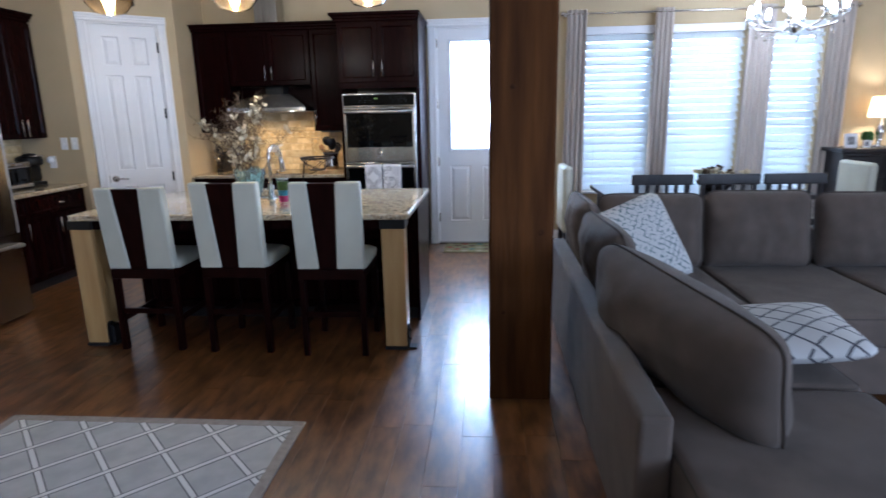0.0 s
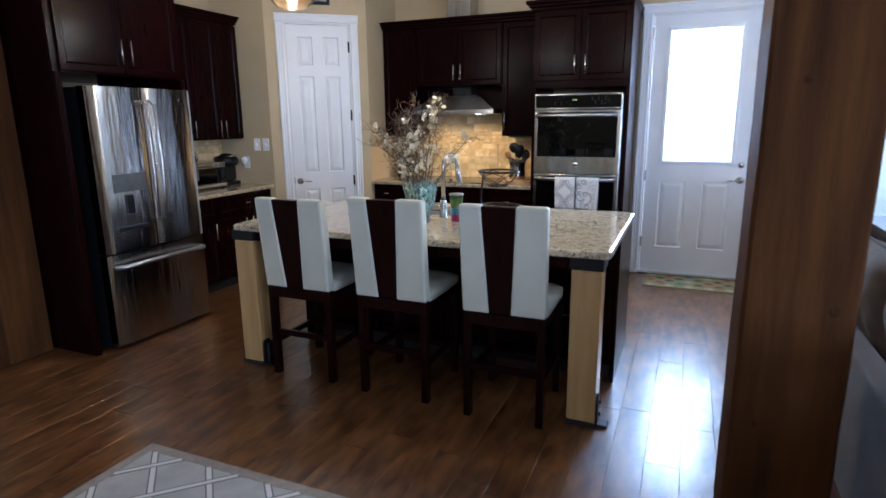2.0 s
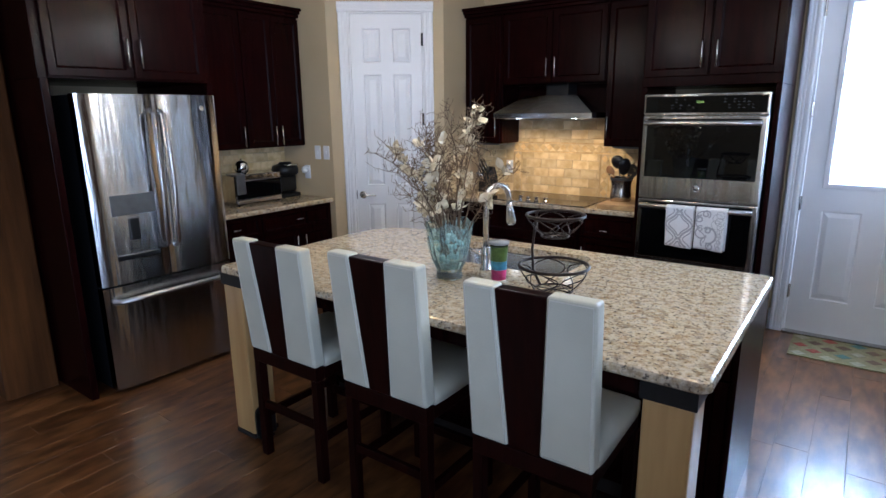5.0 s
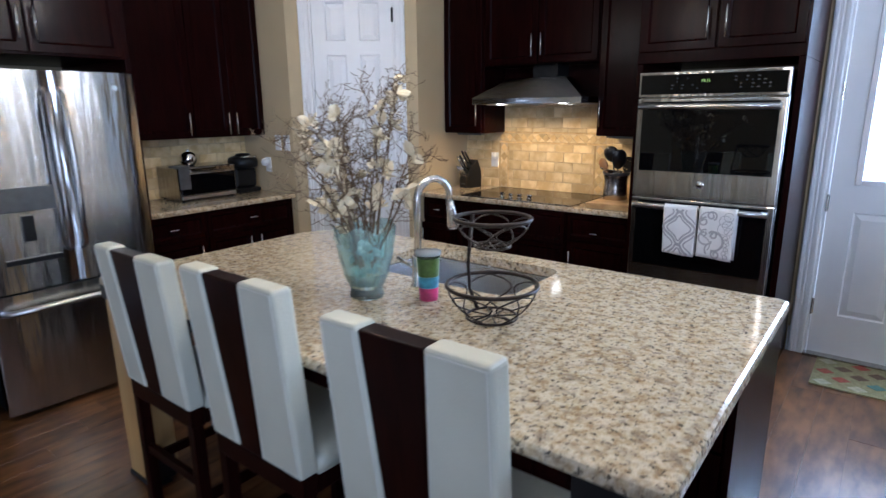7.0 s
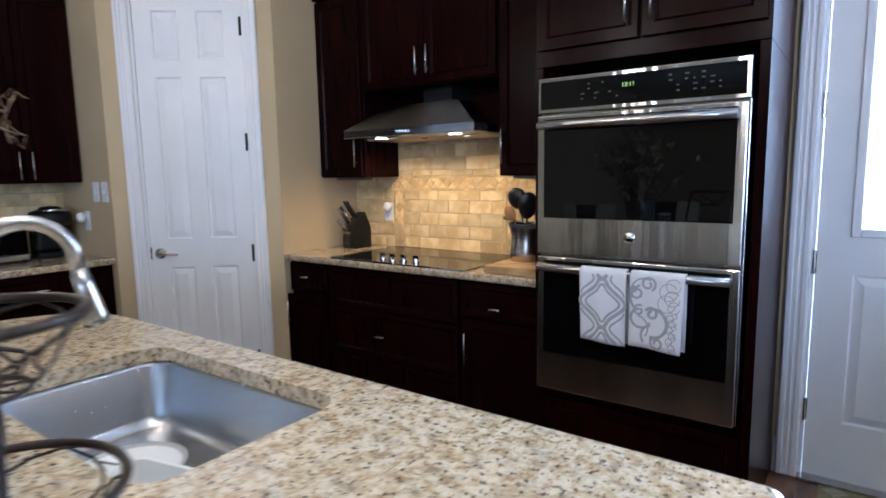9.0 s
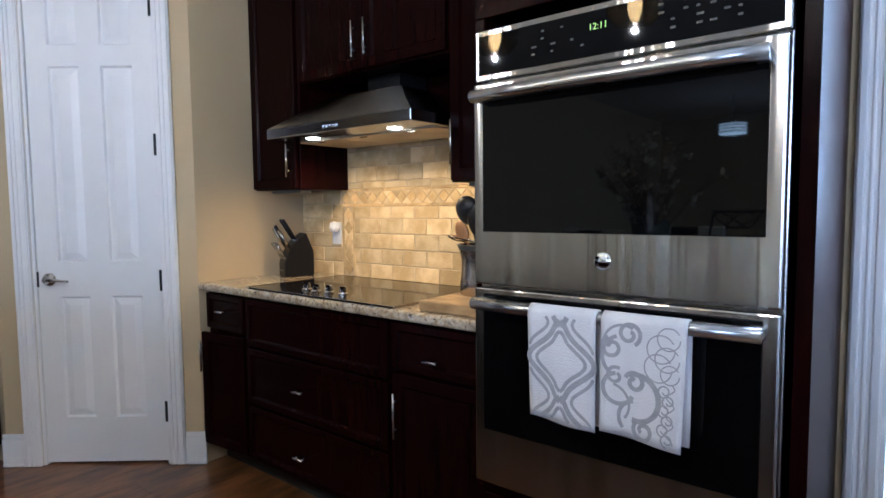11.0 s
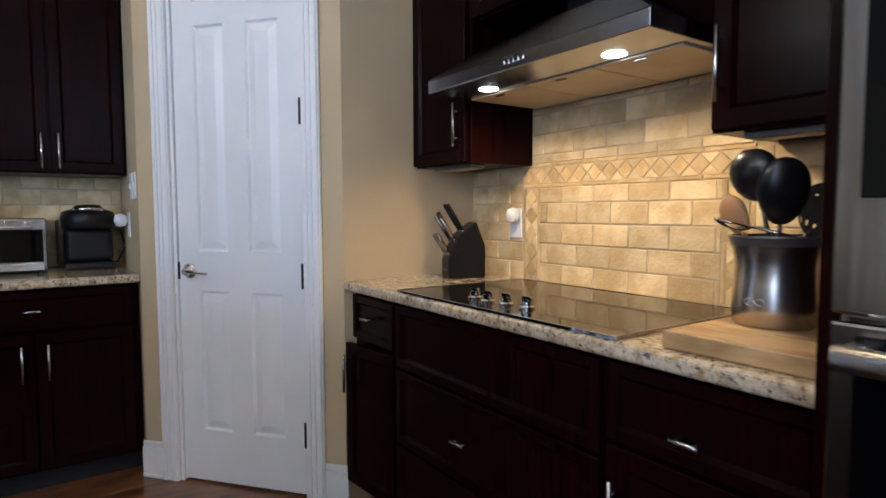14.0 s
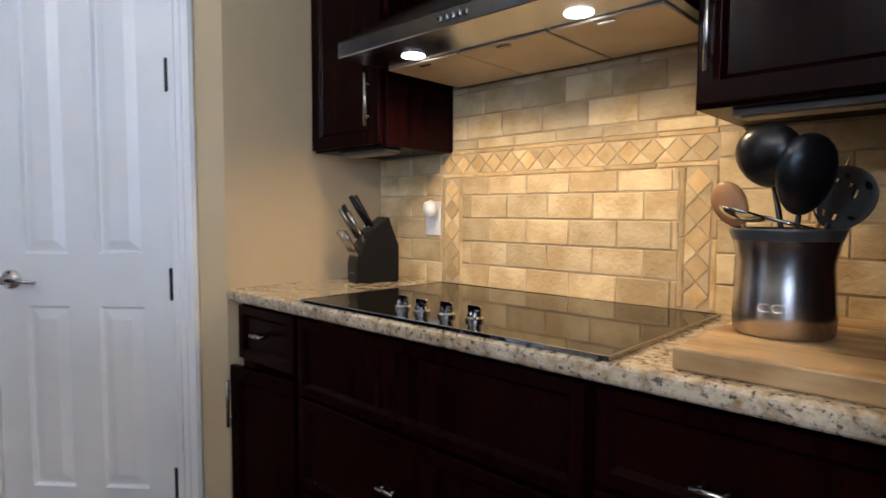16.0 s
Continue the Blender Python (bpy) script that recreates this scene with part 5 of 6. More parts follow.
AQUA = glass_mat("aqua_glass", (0.76, 0.95, 0.95), 0.1)
AQUA.node_tree.nodes["Principled BSDF"].inputs["Transmission Weight"].default_value = 0.86
CLEAR = glass_mat("clear_glass", (0.95, 0.98, 0.98), 0.02)
vs = thing("flower_vase", pose(-1.528, 3.945, 0.922) @ Matrix.Diagonal((0.92, 0.92, 1.08, 1)), "aqua glass vase holding dried branches with cream blossoms", "vase")
part("foot", lathe([(0, 0), (0.062, 0), (0.066, 0.01), (0.06, 0.03), (0.0, 0.034)], 28), AQUA, vs, "pale glass foot", smooth=True)
b = lathe([(0.0, 0.034), (0.062, 0.034), (0.084, 0.08), (0.102, 0.14), (0.112, 0.19), (0.12, 0.235), (0.115, 0.235), (0.106, 0.19), (0.096, 0.14), (0.078, 0.085), (0.05, 0.045), (0, 0.045)], 18)
for v in b.verts:
    if v.co.z > 0.05:
        f = 1 + 0.06 * noise.noise(v.co * 34)
        v.co.x, v.co.y = v.co.x * f, v.co.y * f
        if v.co.z > 0.23:
            v.co.z += 0.014 * math.sin(5 * math.atan2(v.co.y, v.co.x))
part("bowl", b, AQUA, vs, "crackled aqua glass bowl")
rnd = random.Random(8)
PEB = mat("aqua_pebble", (0.48, 0.7, 0.7), 0.15, second=(0.7, 0.84, 0.83), scale=30)
for k in range(34):
    a, z = rnd.uniform(0, 6.28), rnd.uniform(0.06, 0.19)
    r = rnd.uniform(0.02, 0.055 + 0.2 * (z - 0.06))
    b = bmesh.new()
    bmesh.ops.create_icosphere(b, subdivisions=1, radius=rnd.uniform(0.012, 0.02))
    for v in b.verts:
        v.co *= rnd.uniform(0.75, 1.2)
    bmesh.ops.translate(b, verts=b.verts[:], vec=(r * math.cos(a), r * math.sin(a), z))
    part("glass_pebble", b, PEB, vs)
TWIG = mat("dry_twig", (0.075, 0.045, 0.024), 0.8, second=(0.17, 0.115, 0.06), scale=30)
PETAL = mat("cream_petal", (0.78, 0.7, 0.5), 0.6, second=(0.64, 0.53, 0.33), scale=30)


def petal(b, p, d, size):
    d = d.normalized()
    sd = d.orthogonal().normalized()
    sd.rotate(Matrix.Rotation(rnd.uniform(0, 6.28), 3, d))
    up = d.cross(sd)
    rows = []
    for k, wd in enumerate((0.15, 0.8, 1.0, 0.7, 0.1)):
        c = p + d * size * k / 4 * 1.3 + up * size * 0.22 * (k / 4) ** 2
        rows.append([b.verts.new(c - sd * size * 0.48 * wd + up * size * 0.12 * wd), b.verts.new(c), b.verts.new(c + sd * size * 0.48 * wd + up * size * 0.12 * wd)])
    for a, c in zip(rows, rows[1:]):
        for i in range(2):
            b.faces.new((a[i], a[i + 1], c[i + 1], c[i]))


for k in range(20):
    a = k * 2.399 + rnd.uniform(-0.3, 0.3)
    spread = rnd.uniform(0.08, 0.42)
    hgt = rnd.uniform(0.5, 0.82) * (1.0 - 0.35 * spread / 0.42)
    way = Vector((math.cos(a), math.sin(a) * 0.8, 0))
    if rnd.random() < 0.35:
        way.x = -abs(way.x)
    pts, p = [], Vector((0.035 * math.cos(a), 0.035 * math.sin(a), 0.09))
    n = 13
    bend = Vector((rnd.uniform(-1, 1), rnd.uniform(-1, 1), 0)) * 0.05
    for i in range(n + 1):
        f = i / n
        pts.append(p + way * spread * f ** 1.4 + Vector((0, 0, hgt * (f - 0.18 * f ** 3))) + bend * math.sin(f * 3.14) + Vector((rnd.uniform(-1, 1), rnd.uniform(-1, 1), rnd.uniform(-1, 1))) * 0.009 * f)
    tw = tube(pts, 0.0045, 6, taper=[1 - 0.75 * i / n for i in range(n + 1)])
    fl = bmesh.new()
    for i in range(4, n + 1):
        for rep in range(3 if i > 6 else 2):
            d = Vector((rnd.uniform(-1, 1), rnd.uniform(-1, 1), rnd.uniform(-0.2, 1))).normalized()
            ln = rnd.uniform(0.04, 0.11)
            sub = [pts[i] + d * ln * j / 4 + Vector((rnd.uniform(-1, 1), rnd.uniform(-1, 1), rnd.uniform(-1, 1))) * 0.006 * j / 2 for j in range(5)]
            tube(sub, 0.0017, 4, bm=tw, taper=[1, 0.85, 0.7, 0.5, 0.3])
            for j in (2, 3, 4):
                d2 = Vector((rnd.uniform(-1, 1), rnd.uniform(-1, 1), rnd.uniform(-1, 1))).normalized()
                tube([sub[j], sub[j] + d2 * 0.015, sub[j] + d2 * 0.026 + Vector((0, 0, 0.006))], 0.0011, 3, bm=tw)
        if k % 5 < 3 and i > 3 and rnd.random() < 0.52:
            c = pts[i] + Vector((rnd.uniform(-1, 1), rnd.uniform(-1, 1), rnd.uniform(-1, 1))) * 0.015
            for j in range(rnd.randint(3, 5)):
                petal(fl, c, Vector((rnd.uniform(-1, 1), rnd.uniform(-1, 1), rnd.uniform(-0.6, 1))), rnd.uniform(0.027, 0.043))
    br = part("branch", tw, TWIG, vs, "dry twisted brown branch")
    if fl.verts:
        part("blossoms", fl, PETAL, br, "cream silk blossoms")
    else:
        fl.free()

cu = thing("drinking_tumbler", pose(-1.332, 4.05, 0.922), "clear tumbler with green, blue and pink bands", "cup")
part("shell", lathe([(0.0395, 0.151), (0.0425, 0.165), (0.0405, 0.165), (0.0375, 0.151)], 28), CLEAR, cu, "clear rim", smooth=True)
for nm, c, z0, z1 in (("pink_band", (0.6, 0.05, 0.2), 0.0, 0.045), ("blue_band", (0.12, 0.4, 0.6), 0.046, 0.085), ("green_band", (0.12, 0.2, 0.04), 0.086, 0.15)):
    r0, r1 = 0.032 + 0.055 * z0, 0.032 + 0.055 * z1
    part(nm, lathe([(0, z0), (r0, z0), (r1, z1), (0, z1)], 28), mat("tumbler_" + nm, c, 0.3, second=tuple(v * 0.6 for v in c), scale=40), cu, nm.replace("_", " "), smooth=False)
part("lid", lathe([(0.0435, 0.16), (0.045, 0.162), (0.045, 0.172), (0, 0.176)], 28), mat("clear_lid", (0.3, 0.31, 0.31), 0.2), cu, "pale lid", smooth=True)

WIRE = mat("bronze_wire", (0.03, 0.022, 0.018), 0.4, 0.7, second=(0.05, 0.036, 0.028), scale=50)
fb = thing("fruit_basket", pose(-1.055, 4.025, 0.922), "two tier bronze wire fruit basket, empty", "basket")


def wire_bowl(name, cz, r_top, r_bot, depth):
    def ring(r, z):
        return [(r * math.cos(2 * math.pi * k / 40), r * math.sin(2 * math.pi * k / 40), z) for k in range(40)]
    bowl = part(name, tube(ring(r_top, cz), 0.0065, 8, True), WIRE, fb, "open wire bowl", smooth=True)
    part("bottom_ring", tube(ring(r_bot, cz - depth), 0.004, 8, True), WIRE, bowl, smooth=True)
    for k in range(10):
        a = 2 * math.pi * k / 10
        pts = []
        for i in range(9):
            f = i / 8
            r = r_bot + (r_top - r_bot) * math.sin(f * math.pi / 2) ** 0.9
            tw = a + 0.9 * math.sin(f * math.pi) * (1 if k % 2 else -1)
            pts.append((r * math.cos(tw), r * math.sin(tw), cz - depth * (1 - f) ** 1.3))
        part("scroll_wire", tube(pts, 0.0026, 6), WIRE, bowl, smooth=True)
    for k in range(4):
        a = math.pi * k / 4
        part("bottom_wire", tube([(r_bot * math.cos(a), r_bot * math.sin(a), cz - depth), (-r_bot * math.cos(a), -r_bot * math.sin(a), cz - depth)], 0.0022, 6), WIRE, bowl)


wire_bowl("lower_bowl", 0.108, 0.142, 0.08, 0.103)
wire_bowl("upper_bowl", 0.318, 0.116, 0.055, 0.085)
part("upright", tube([(-0.075, 0.03, 0.005), (-0.12, 0.05, 0.06), (-0.13, 0.055, 0.15), (-0.115, 0.048, 0.25), (-0.106, 0.045, 0.32)], 0.006, 8), WIRE, fb, smooth=True)

bt = thing("rubber_bumper", pose(-2.462, 3.575, 0), "black rubber furniture bumper against the pine post", "bumper")
part("bumper", bx(-0.0115, 0.03, -0.045, 0.045, 0.0, 0.14, 0.012, 3), BLACK_PLASTIC, bt)

# ---- sofa ----


def puff(w, t, h, seed, wrinkle=0.022, n=26, edge=0.3):
    """A stuffed cushion of width x, thickness y and height z, standing on z = 0."""
    b = bmesh.new()
    off = Vector((seed * 3.7, seed * 1.3, 0))
    sides = []
    for s in (-1, 1):
        g = {}
        for i in range(n + 1):
            for j in range(n + 1):
                u, v = i / n * 2 - 1, j / n * 2 - 1
                full = max(0.0, (1 - abs(u) ** 2.6) * (1 - abs(v) ** 2.6)) ** 0.55
                rd = (u * v) ** 6 * 0.1
                x, z = u * w / 2 * (1 - rd - 0.035 * (1 - v * v)), h / 2 + v * h / 2 * (1 - (rd + 0.03 * (1 - u * u)) * (1 if v > 0 else 0))
                y = s * (t / 2) * (edge * 0.25 + (1 - edge * 0.25) * full)
                y += wrinkle * noise.noise(Vector((x * 5, z * 9, s * 2)) + off) * full + wrinkle * 0.7 * noise.noise(Vector((x * 16, z * 6, s)) + off) * full
                g[i, j] = b.verts.new((x, y, z))
        for i in range(n):
            for j in range(n):
                b.faces.new((g[i, j], g[i + 1, j], g[i + 1, j + 1], g[i, j + 1]))
        rim = [g[i, 0] for i in range(n)] + [g[n, j] for j in range(n)] + [g[i, n] for i in range(n, 0, -1)] + [g[0, j] for j in range(n, 0, -1)]
        sides.append(rim)
    a, c = sides
    for k in range(len(a)):
        b.faces.new((a[k], a[(k + 1) % len(a)], c[(k + 1) % len(c)], c[k]))
    return b, [v.co.copy() for v in a]


PIPE = mat("taupe_piping", (0.05, 0.038, 0.029), 0.85)


def cushion(name, m, w, t, h, seed, parent, material, label, piping=True):
    b, rim = puff(w, t, h, seed)
    ob = part(name, b, material, parent, label, smooth=True)
    ob.matrix_local = m
    if piping:
        cord = [Vector((p.x * 1.004, -abs(p.y), (p.z - h / 2) * 1.006 + h / 2)) for p in rim]
        part("piping", tube(cord, 0.0055, 6, True), PIPE, ob, "corded seam", smooth=True)
    return ob


so = thing("sectional_sofa", pose(0, 0, 0), "taupe fabric sectional sofa with loose back cushions", "sofa")
part("back_frame", bx(0.624, 0.734, 1.56, 4.16, 0.06, 0.62, 0.02, 3), FABRIC, so)
part("back_frame", bx(0.7345, 3.6, 4.08, 4.16, 0.06, 0.7, 0.012, 3), FABRIC, so)
part("arm", bx(3.6005, 3.8, 2.85, 4.16, 0.06, 0.66, 0.04, 4), FABRIC, so)
part("seat_base", bx(0.7345, 1.6, 1.0, 4.0795, 0.06, 0.32, 0.015, 3), FABRIC, so)
part("seat_base", bx(1.6005, 3.6, 2.85, 4.0795, 0.06, 0.32, 0.015, 3), FABRIC, so)
for x, y in ((0.78, 1.1), (1.53, 1.1), (0.69, 4.1), (3.7, 2.95), (3.7, 4.08), (1.66, 2.92)):
    part("foot", bx(x - 0.03, x + 0.03, y - 0.03, y + 0.03, 0, 0.0595, 0.003), STAIN, so)


def seat(x0, x1, y0, y1, seed):
    b = bx(x0, x1, y0, y1, 0.3205, 0.49, 0.04, 4)
    bmesh.ops.subdivide_edges(b, edges=[e for e in b.edges if e.calc_length() > 0.3], cuts=10, use_grid_fill=True)
    for v in b.verts:
        if v.co.z > 0.4:
            v.co.z += 0.006 * noise.noise(v.co * 6 + Vector((seed, 0, 0)))
    ob = part("seat_cushion", b, FABRIC, so, "flat taupe seat cushion", smooth=True)
    part("piping", tube(rrect(x0 + 0.012, x1 - 0.012, y0 + 0.012, y1 - 0.012, 0.035, 0.477), 0.005, 6, True), PIPE, ob)


seat(0.738, 1.6, 1.0, 2.05, 1)
seat(0.738, 1.6, 2.055, 3.02, 2)
seat(0.738, 1.6, 3.025, 4.07, 3)
seat(1.606, 2.42, 2.83, 4.07, 4)
seat(2.425, 3.59, 2.83, 4.07, 5)
for k, x in enumerate((1.27, 1.97, 2.69, 3.26)):
    cushion("back_cushion", pose(x, 3.86, 0.485, -11, 0, 0), 0.71 if k < 3 else 0.6, 0.29, 0.5 + 0.015 * (k % 2), k + 1, so, FABRIC, "stuffed taupe back cushion")
cushion("back_cushion", pose(0.94, 2.2, 0.475, 0, 0, 90 + 14) @ pose(0, 0, 0, -9, -3, 0), 1.22, 0.37, 0.42, 9, so, FABRIC, "slumped taupe back cushion")
cushion("back_cushion", pose(0.88, 3.06, 0.485, 0, 0, 93) @ pose(0, 0, 0, -12), 0.78, 0.26, 0.48, 12, so, FABRIC, "stuffed taupe back cushion")
cushion("back_cushion", pose(0.87, 3.74, 0.485, 0, 0, 90) @ pose(0, 0, 0, -12), 0.62, 0.24, 0.52, 14, so, FABRIC, "stuffed taupe back cushion")


def lattice_fabric(name, spots):
    m = mat(name, (0.68, 0.66, 0.62), 0.9, bump=0.4, bump_scale=250)
    nt = m.node_tree
    b, tc = nt.nodes["Principled BSDF"], nt.nodes["Texture Coordinate"]
    mp = nt.nodes.new("ShaderNodeMapping")
    mp.inputs["Rotation"].default_value = (0, radians(45), 0)
    nt.links.new(tc.outputs["Object"], mp.inputs[0])
    sp = nt.nodes.new("ShaderNodeSeparateXYZ")
    nt.links.new(mp.outputs[0], sp.inputs[0])
    lines = []
    for ax in (0, 2):
        pp = nt.nodes.new("ShaderNodeMath")
        pp.operation, pp.inputs[1].default_value = "PINGPONG", 0.017 if spots else 0.045
        nt.links.new(sp.outputs[ax], pp.inputs[0])
        lt = nt.nodes.new("ShaderNodeMath")
        lt.operation, lt.inputs[1].default_value = "LESS_THAN", 0.004 if spots else 0.005
        nt.links.new(pp.outputs[0], lt.inputs[0])
        lines.append(lt.outputs[0])
    mxm = nt.nodes.new("ShaderNodeMath")
    mxm.operation = "MAXIMUM"
    nt.links.new(lines[0], mxm.inputs[0])
    nt.links.new(lines[1], mxm.inputs[1])
    n = nt.nodes.new("ShaderNodeTexNoise")
    n.inputs["Scale"].default_value = 60 if spots else 24
    nt.links.new(tc.outputs["Object"], n.inputs["Vector"])
    gt = nt.nodes.new("ShaderNodeMath")
    gt.operation, gt.inputs[1].default_value = "GREATER_THAN", 0.5 if spots else 0.38
    nt.links.new(n.outputs["Fac"], gt.inputs[0])
    ml = nt.nodes.new("ShaderNodeMath")
    ml.operation = "MULTIPLY"
    nt.links.new(mxm.outputs[0], ml.inputs[0])
    nt.links.new(gt.outputs[0], ml.inputs[1])
    mx = nt.nodes.new("ShaderNodeMix")
    mx.data_type = "RGBA"
    nt.links.new(ml.outputs[0], mx.inputs[0])
    mx.inputs[6].default_value, mx.inputs[7].default_value = (0.47, 0.46, 0.44, 1), ((0.1, 0.14, 0.145, 1) if spots else (0.06, 0.06, 0.07, 1))
    nt.links.new(mx.outputs[2], b.inputs["Base Color"])
    return m


def pillow(m, w, label, material, seed):
    ob = thing("throw_pillow", m, label, "pillow", "pillows on the sofa")
    b, rim = puff(w, 0.15, w, seed, 0.004, 18, 0.12)
    part("cover", b, material, ob, smooth=True)


pillow(pose(1.17, 3.3, 0.5, 0, 0, 20) @ pose(0, 0, 0, -24, -18, 0), 0.55, "white throw pillow with dark flecked pattern", lattice_fabric("flecked_cotton", True), 3)
pillow(pose(1.1, 2.42, 0.55, 0, 0, -100) @ pose(0, 0, 0, -82, 0, 0), 0.6, "white throw pillow with dark lattice lines", lattice_fabric("lattice_cotton", False), 5)

# ---- windows, blinds and curtains ----
SLAT = bpy.data.materials.new("white_blind_slat")
SLAT.use_nodes = True
nt = SLAT.node_tree
bs = nt.nodes["Principled BSDF"]
bs.inputs["Base Color"].default_value, bs.inputs["Roughness"].default_value = (0.8, 0.82, 0.84, 1), 0.4
tl, ms = nt.nodes.new("ShaderNodeBsdfTranslucent"), nt.nodes.new("ShaderNodeMixShader")
tl.inputs[0].default_value, ms.inputs[0].default_value = (0.62, 0.82, 0.86, 1), 0.085
nt.links.new(bs.outputs[0], ms.inputs[1])
nt.links.new(tl.outputs[0], ms.inputs[2])
nt.links.new(ms.outputs[0], nt.nodes["Material Output"].inputs[0])
for k, (a, c) in enumerate(WINS):
    wn_ = thing("window_%d" % (k + 1), pose(0, BACK, 0), "tall white framed window with closed white blinds", "window", kind="structure")
    fr = bmesh.new()
    for q in ((a, a + 0.05, WZ0, WZ1), (c - 0.05, c, WZ0, WZ1), (a + 0.05, c - 0.05, WZ0, WZ0 + 0.05), (a + 0.05, c - 0.05, WZ1 - 0.05, WZ1), (a + 0.05, c - 0.05, 1.5, 1.54)):
        bx(q[0], q[1], 0.1, 0.15, q[2], q[3], 0.004, bm=fr)
    part("window_frame", fr, WHITE_PAINT, wn_)
    pn = part("pane", bx(a + 0.05, c - 0.05, 0.12, 0.124, WZ0 + 0.05, WZ1 - 0.05), CLEAR, wn_, "clear window pane")
    pn.visible_shadow = False
    part("window_sill", bx(a - 0.03, c + 0.03, -0.04, 0.1, WZ0 - 0.025, WZ0 - 0.001, 0.004), WHITE_PAINT, wn_)
    bl = thing("window_blind", pose((a + c) / 2, BACK + 0.045, 0), "closed white horizontal slat window blind", "blind", "window blinds")
    hw = (c - a) / 2 - 0.008
    part("head_rail", bx(-hw, hw, -0.045, 0.03, WZ1 - 0.085, WZ1 - 0.002, 0.006), WHITE_PAINT, bl, "white valance")
    z = WZ1 - 0.12
    while z > WZ0 + 0.03:
        sl = part("slat", bx(-hw, hw, -0.052, 0.052, -0.0015, 0.0015, 0.001, 1), SLAT, bl)
        sl.matrix_local = pose(0, -0.005, z, 52, 0, 0)
        z -= 0.086
    part("bottom_rail", bx(-hw, hw, -0.02, 0.02, WZ0 + 0.002, WZ0 + 0.022, 0.004), WHITE_PAINT, bl)
    for x in (-hw * 0.6, hw * 0.6):
        part("ladder_cord", tube([(x, -0.048, WZ0 + 0.02), (x, -0.048, WZ1 - 0.09)], 0.0015, 5), WHITE_PAINT, bl)
tagged(part("backdrop", bx(1.7, 5.4, 7.6, 7.62, -0.2, 3.2), SKYGLOW), "bright overcast daylight outside the windows", "backdrop", kind="structure")

DRAPE = mat("greige_curtain", (0.56, 0.5, 0.45), 0.9, second=(0.48, 0.43, 0.385), scale=4, stretch=(6, 6, 0.4), bump=0.3, bump_scale=200)
rd = thing("curtain_rod", pose(0, BACK, 0), "slim brushed steel curtain rod over the windows", "curtain rod")
part("rod", tube([(0.98, -0.1, 2.55), (4.0, -0.1, 2.55)], 0.011, 10), NICKEL, rd, smooth=True)
for x in (0.97, 4.01):
    part("finial", lathe([(0, -0.03), (0.022, -0.015), (0.026, 0), (0.022, 0.015), (0, 0.03)], 14, (x, -0.1, 2.55)), NICKEL, rd, smooth=True)
for x in (1.0, 2.05, 3.05, 3.95):
    part("bracket", bx(x - 0.01, x + 0.01, -0.1, 0, 2.52, 2.538, 0.002), NICKEL, rd)


def curtain(x0, x1, seed):
    ob = thing("curtain", pose((x0 + x1) / 2, BACK - 0.1, 0), "greige fabric curtain panel hanging from the rod", "curtain", "curtains at the windows")
    b = bmesh.new()
    n, m = 40, 10
    g = {}
    for i in range(n + 1):
        for j in range(m + 1):
            u, v = i / n, j / m
            flare = 1 + 0.12 * (1 - v)
            g[i, j] = b.verts.new(((u - 0.5) * (x1 - x0) * flare, 0.032 * math.sin(u * 6.28 * 4 + seed) * (0.8 + 0.3 * math.sin(v * 3 + seed)) - 0.0, 0.01 + 2.58 * v))
    for i in range(n):
        for j in range(m):
            b.faces.new((g[i, j], g[i + 1, j], g[i + 1, j + 1], g[i, j + 1]))
    p = part("panel", b, DRAPE, ob, smooth=True)
    md = p.modifiers.new("thickness", "SOLIDIFY")
    md.thickness = 0.003


for k, (a, c) in enumerate(((1.02, 1.23), (1.955, 2.15), (2.92, 3.19), (3.74, 3.97))):
    curtain(a, c, k * 1.7)

# ---- dining end ----
ESPRESSO = mat("espresso_wood", (0.012, 0.009, 0.008), 0.35, second=(0.022, 0.016, 0.014), scale=8, stretch=(4, 4, 0.5))
dt = thing("dining_table", pose(2.2, 5.75, 0), "dark espresso dining table by the windows", "table")
part("tabletop", bx(-0.95, 0.95, -0.48, 0.48, 0.725, 0.765, 0.006), ESPRESSO, dt)
part("apron", bx(-0.88, 0.88, -0.4, 0.4, 0.64, 0.7245), ESPRESSO, dt)
for x in (-0.84, 0.84):
    for y in (-0.38, 0.38):
        part("leg", bx(x - 0.04, x + 0.04, y - 0.04, y + 0.04, 0, 0.6395, 0.004), ESPRESSO, dt)


def dining_chair(m):
    ob = thing("dining_chair", m, "dark espresso wooden dining chair with slatted back", "chair", "chairs round the table")
    part("seat", bx(-0.22, 0.22, 0.0, 0.42, 0.43, 0.47, 0.01), ESPRESSO, ob)
    for x in (-0.21, 0.21):
        part("back_post", bx(x - 0.02, x + 0.02, -0.03, 0.0, 0.0, 0.98, 0.004), ESPRESSO, ob)
        part("leg", bx(x - 0.02, x + 0.02, 0.37, 0.41, 0, 0.4295, 0.003), ESPRESSO, ob)
    part("top_rail", bx(-0.255, 0.255, -0.034, -0.006, 0.9, 0.99, 0.008), ESPRESSO, ob)
    part("lower_rail", bx(-0.19, 0.19, -0.028, -0.006, 0.55, 0.6, 0.003), ESPRESSO, ob)
    for x in (-0.12, -0.04, 0.04, 0.12):
        part("back_slat", bx(x - 0.015, x + 0.015, -0.024, -0.01, 0.6005, 0.8995, 0.002), ESPRESSO, ob)
    return ob


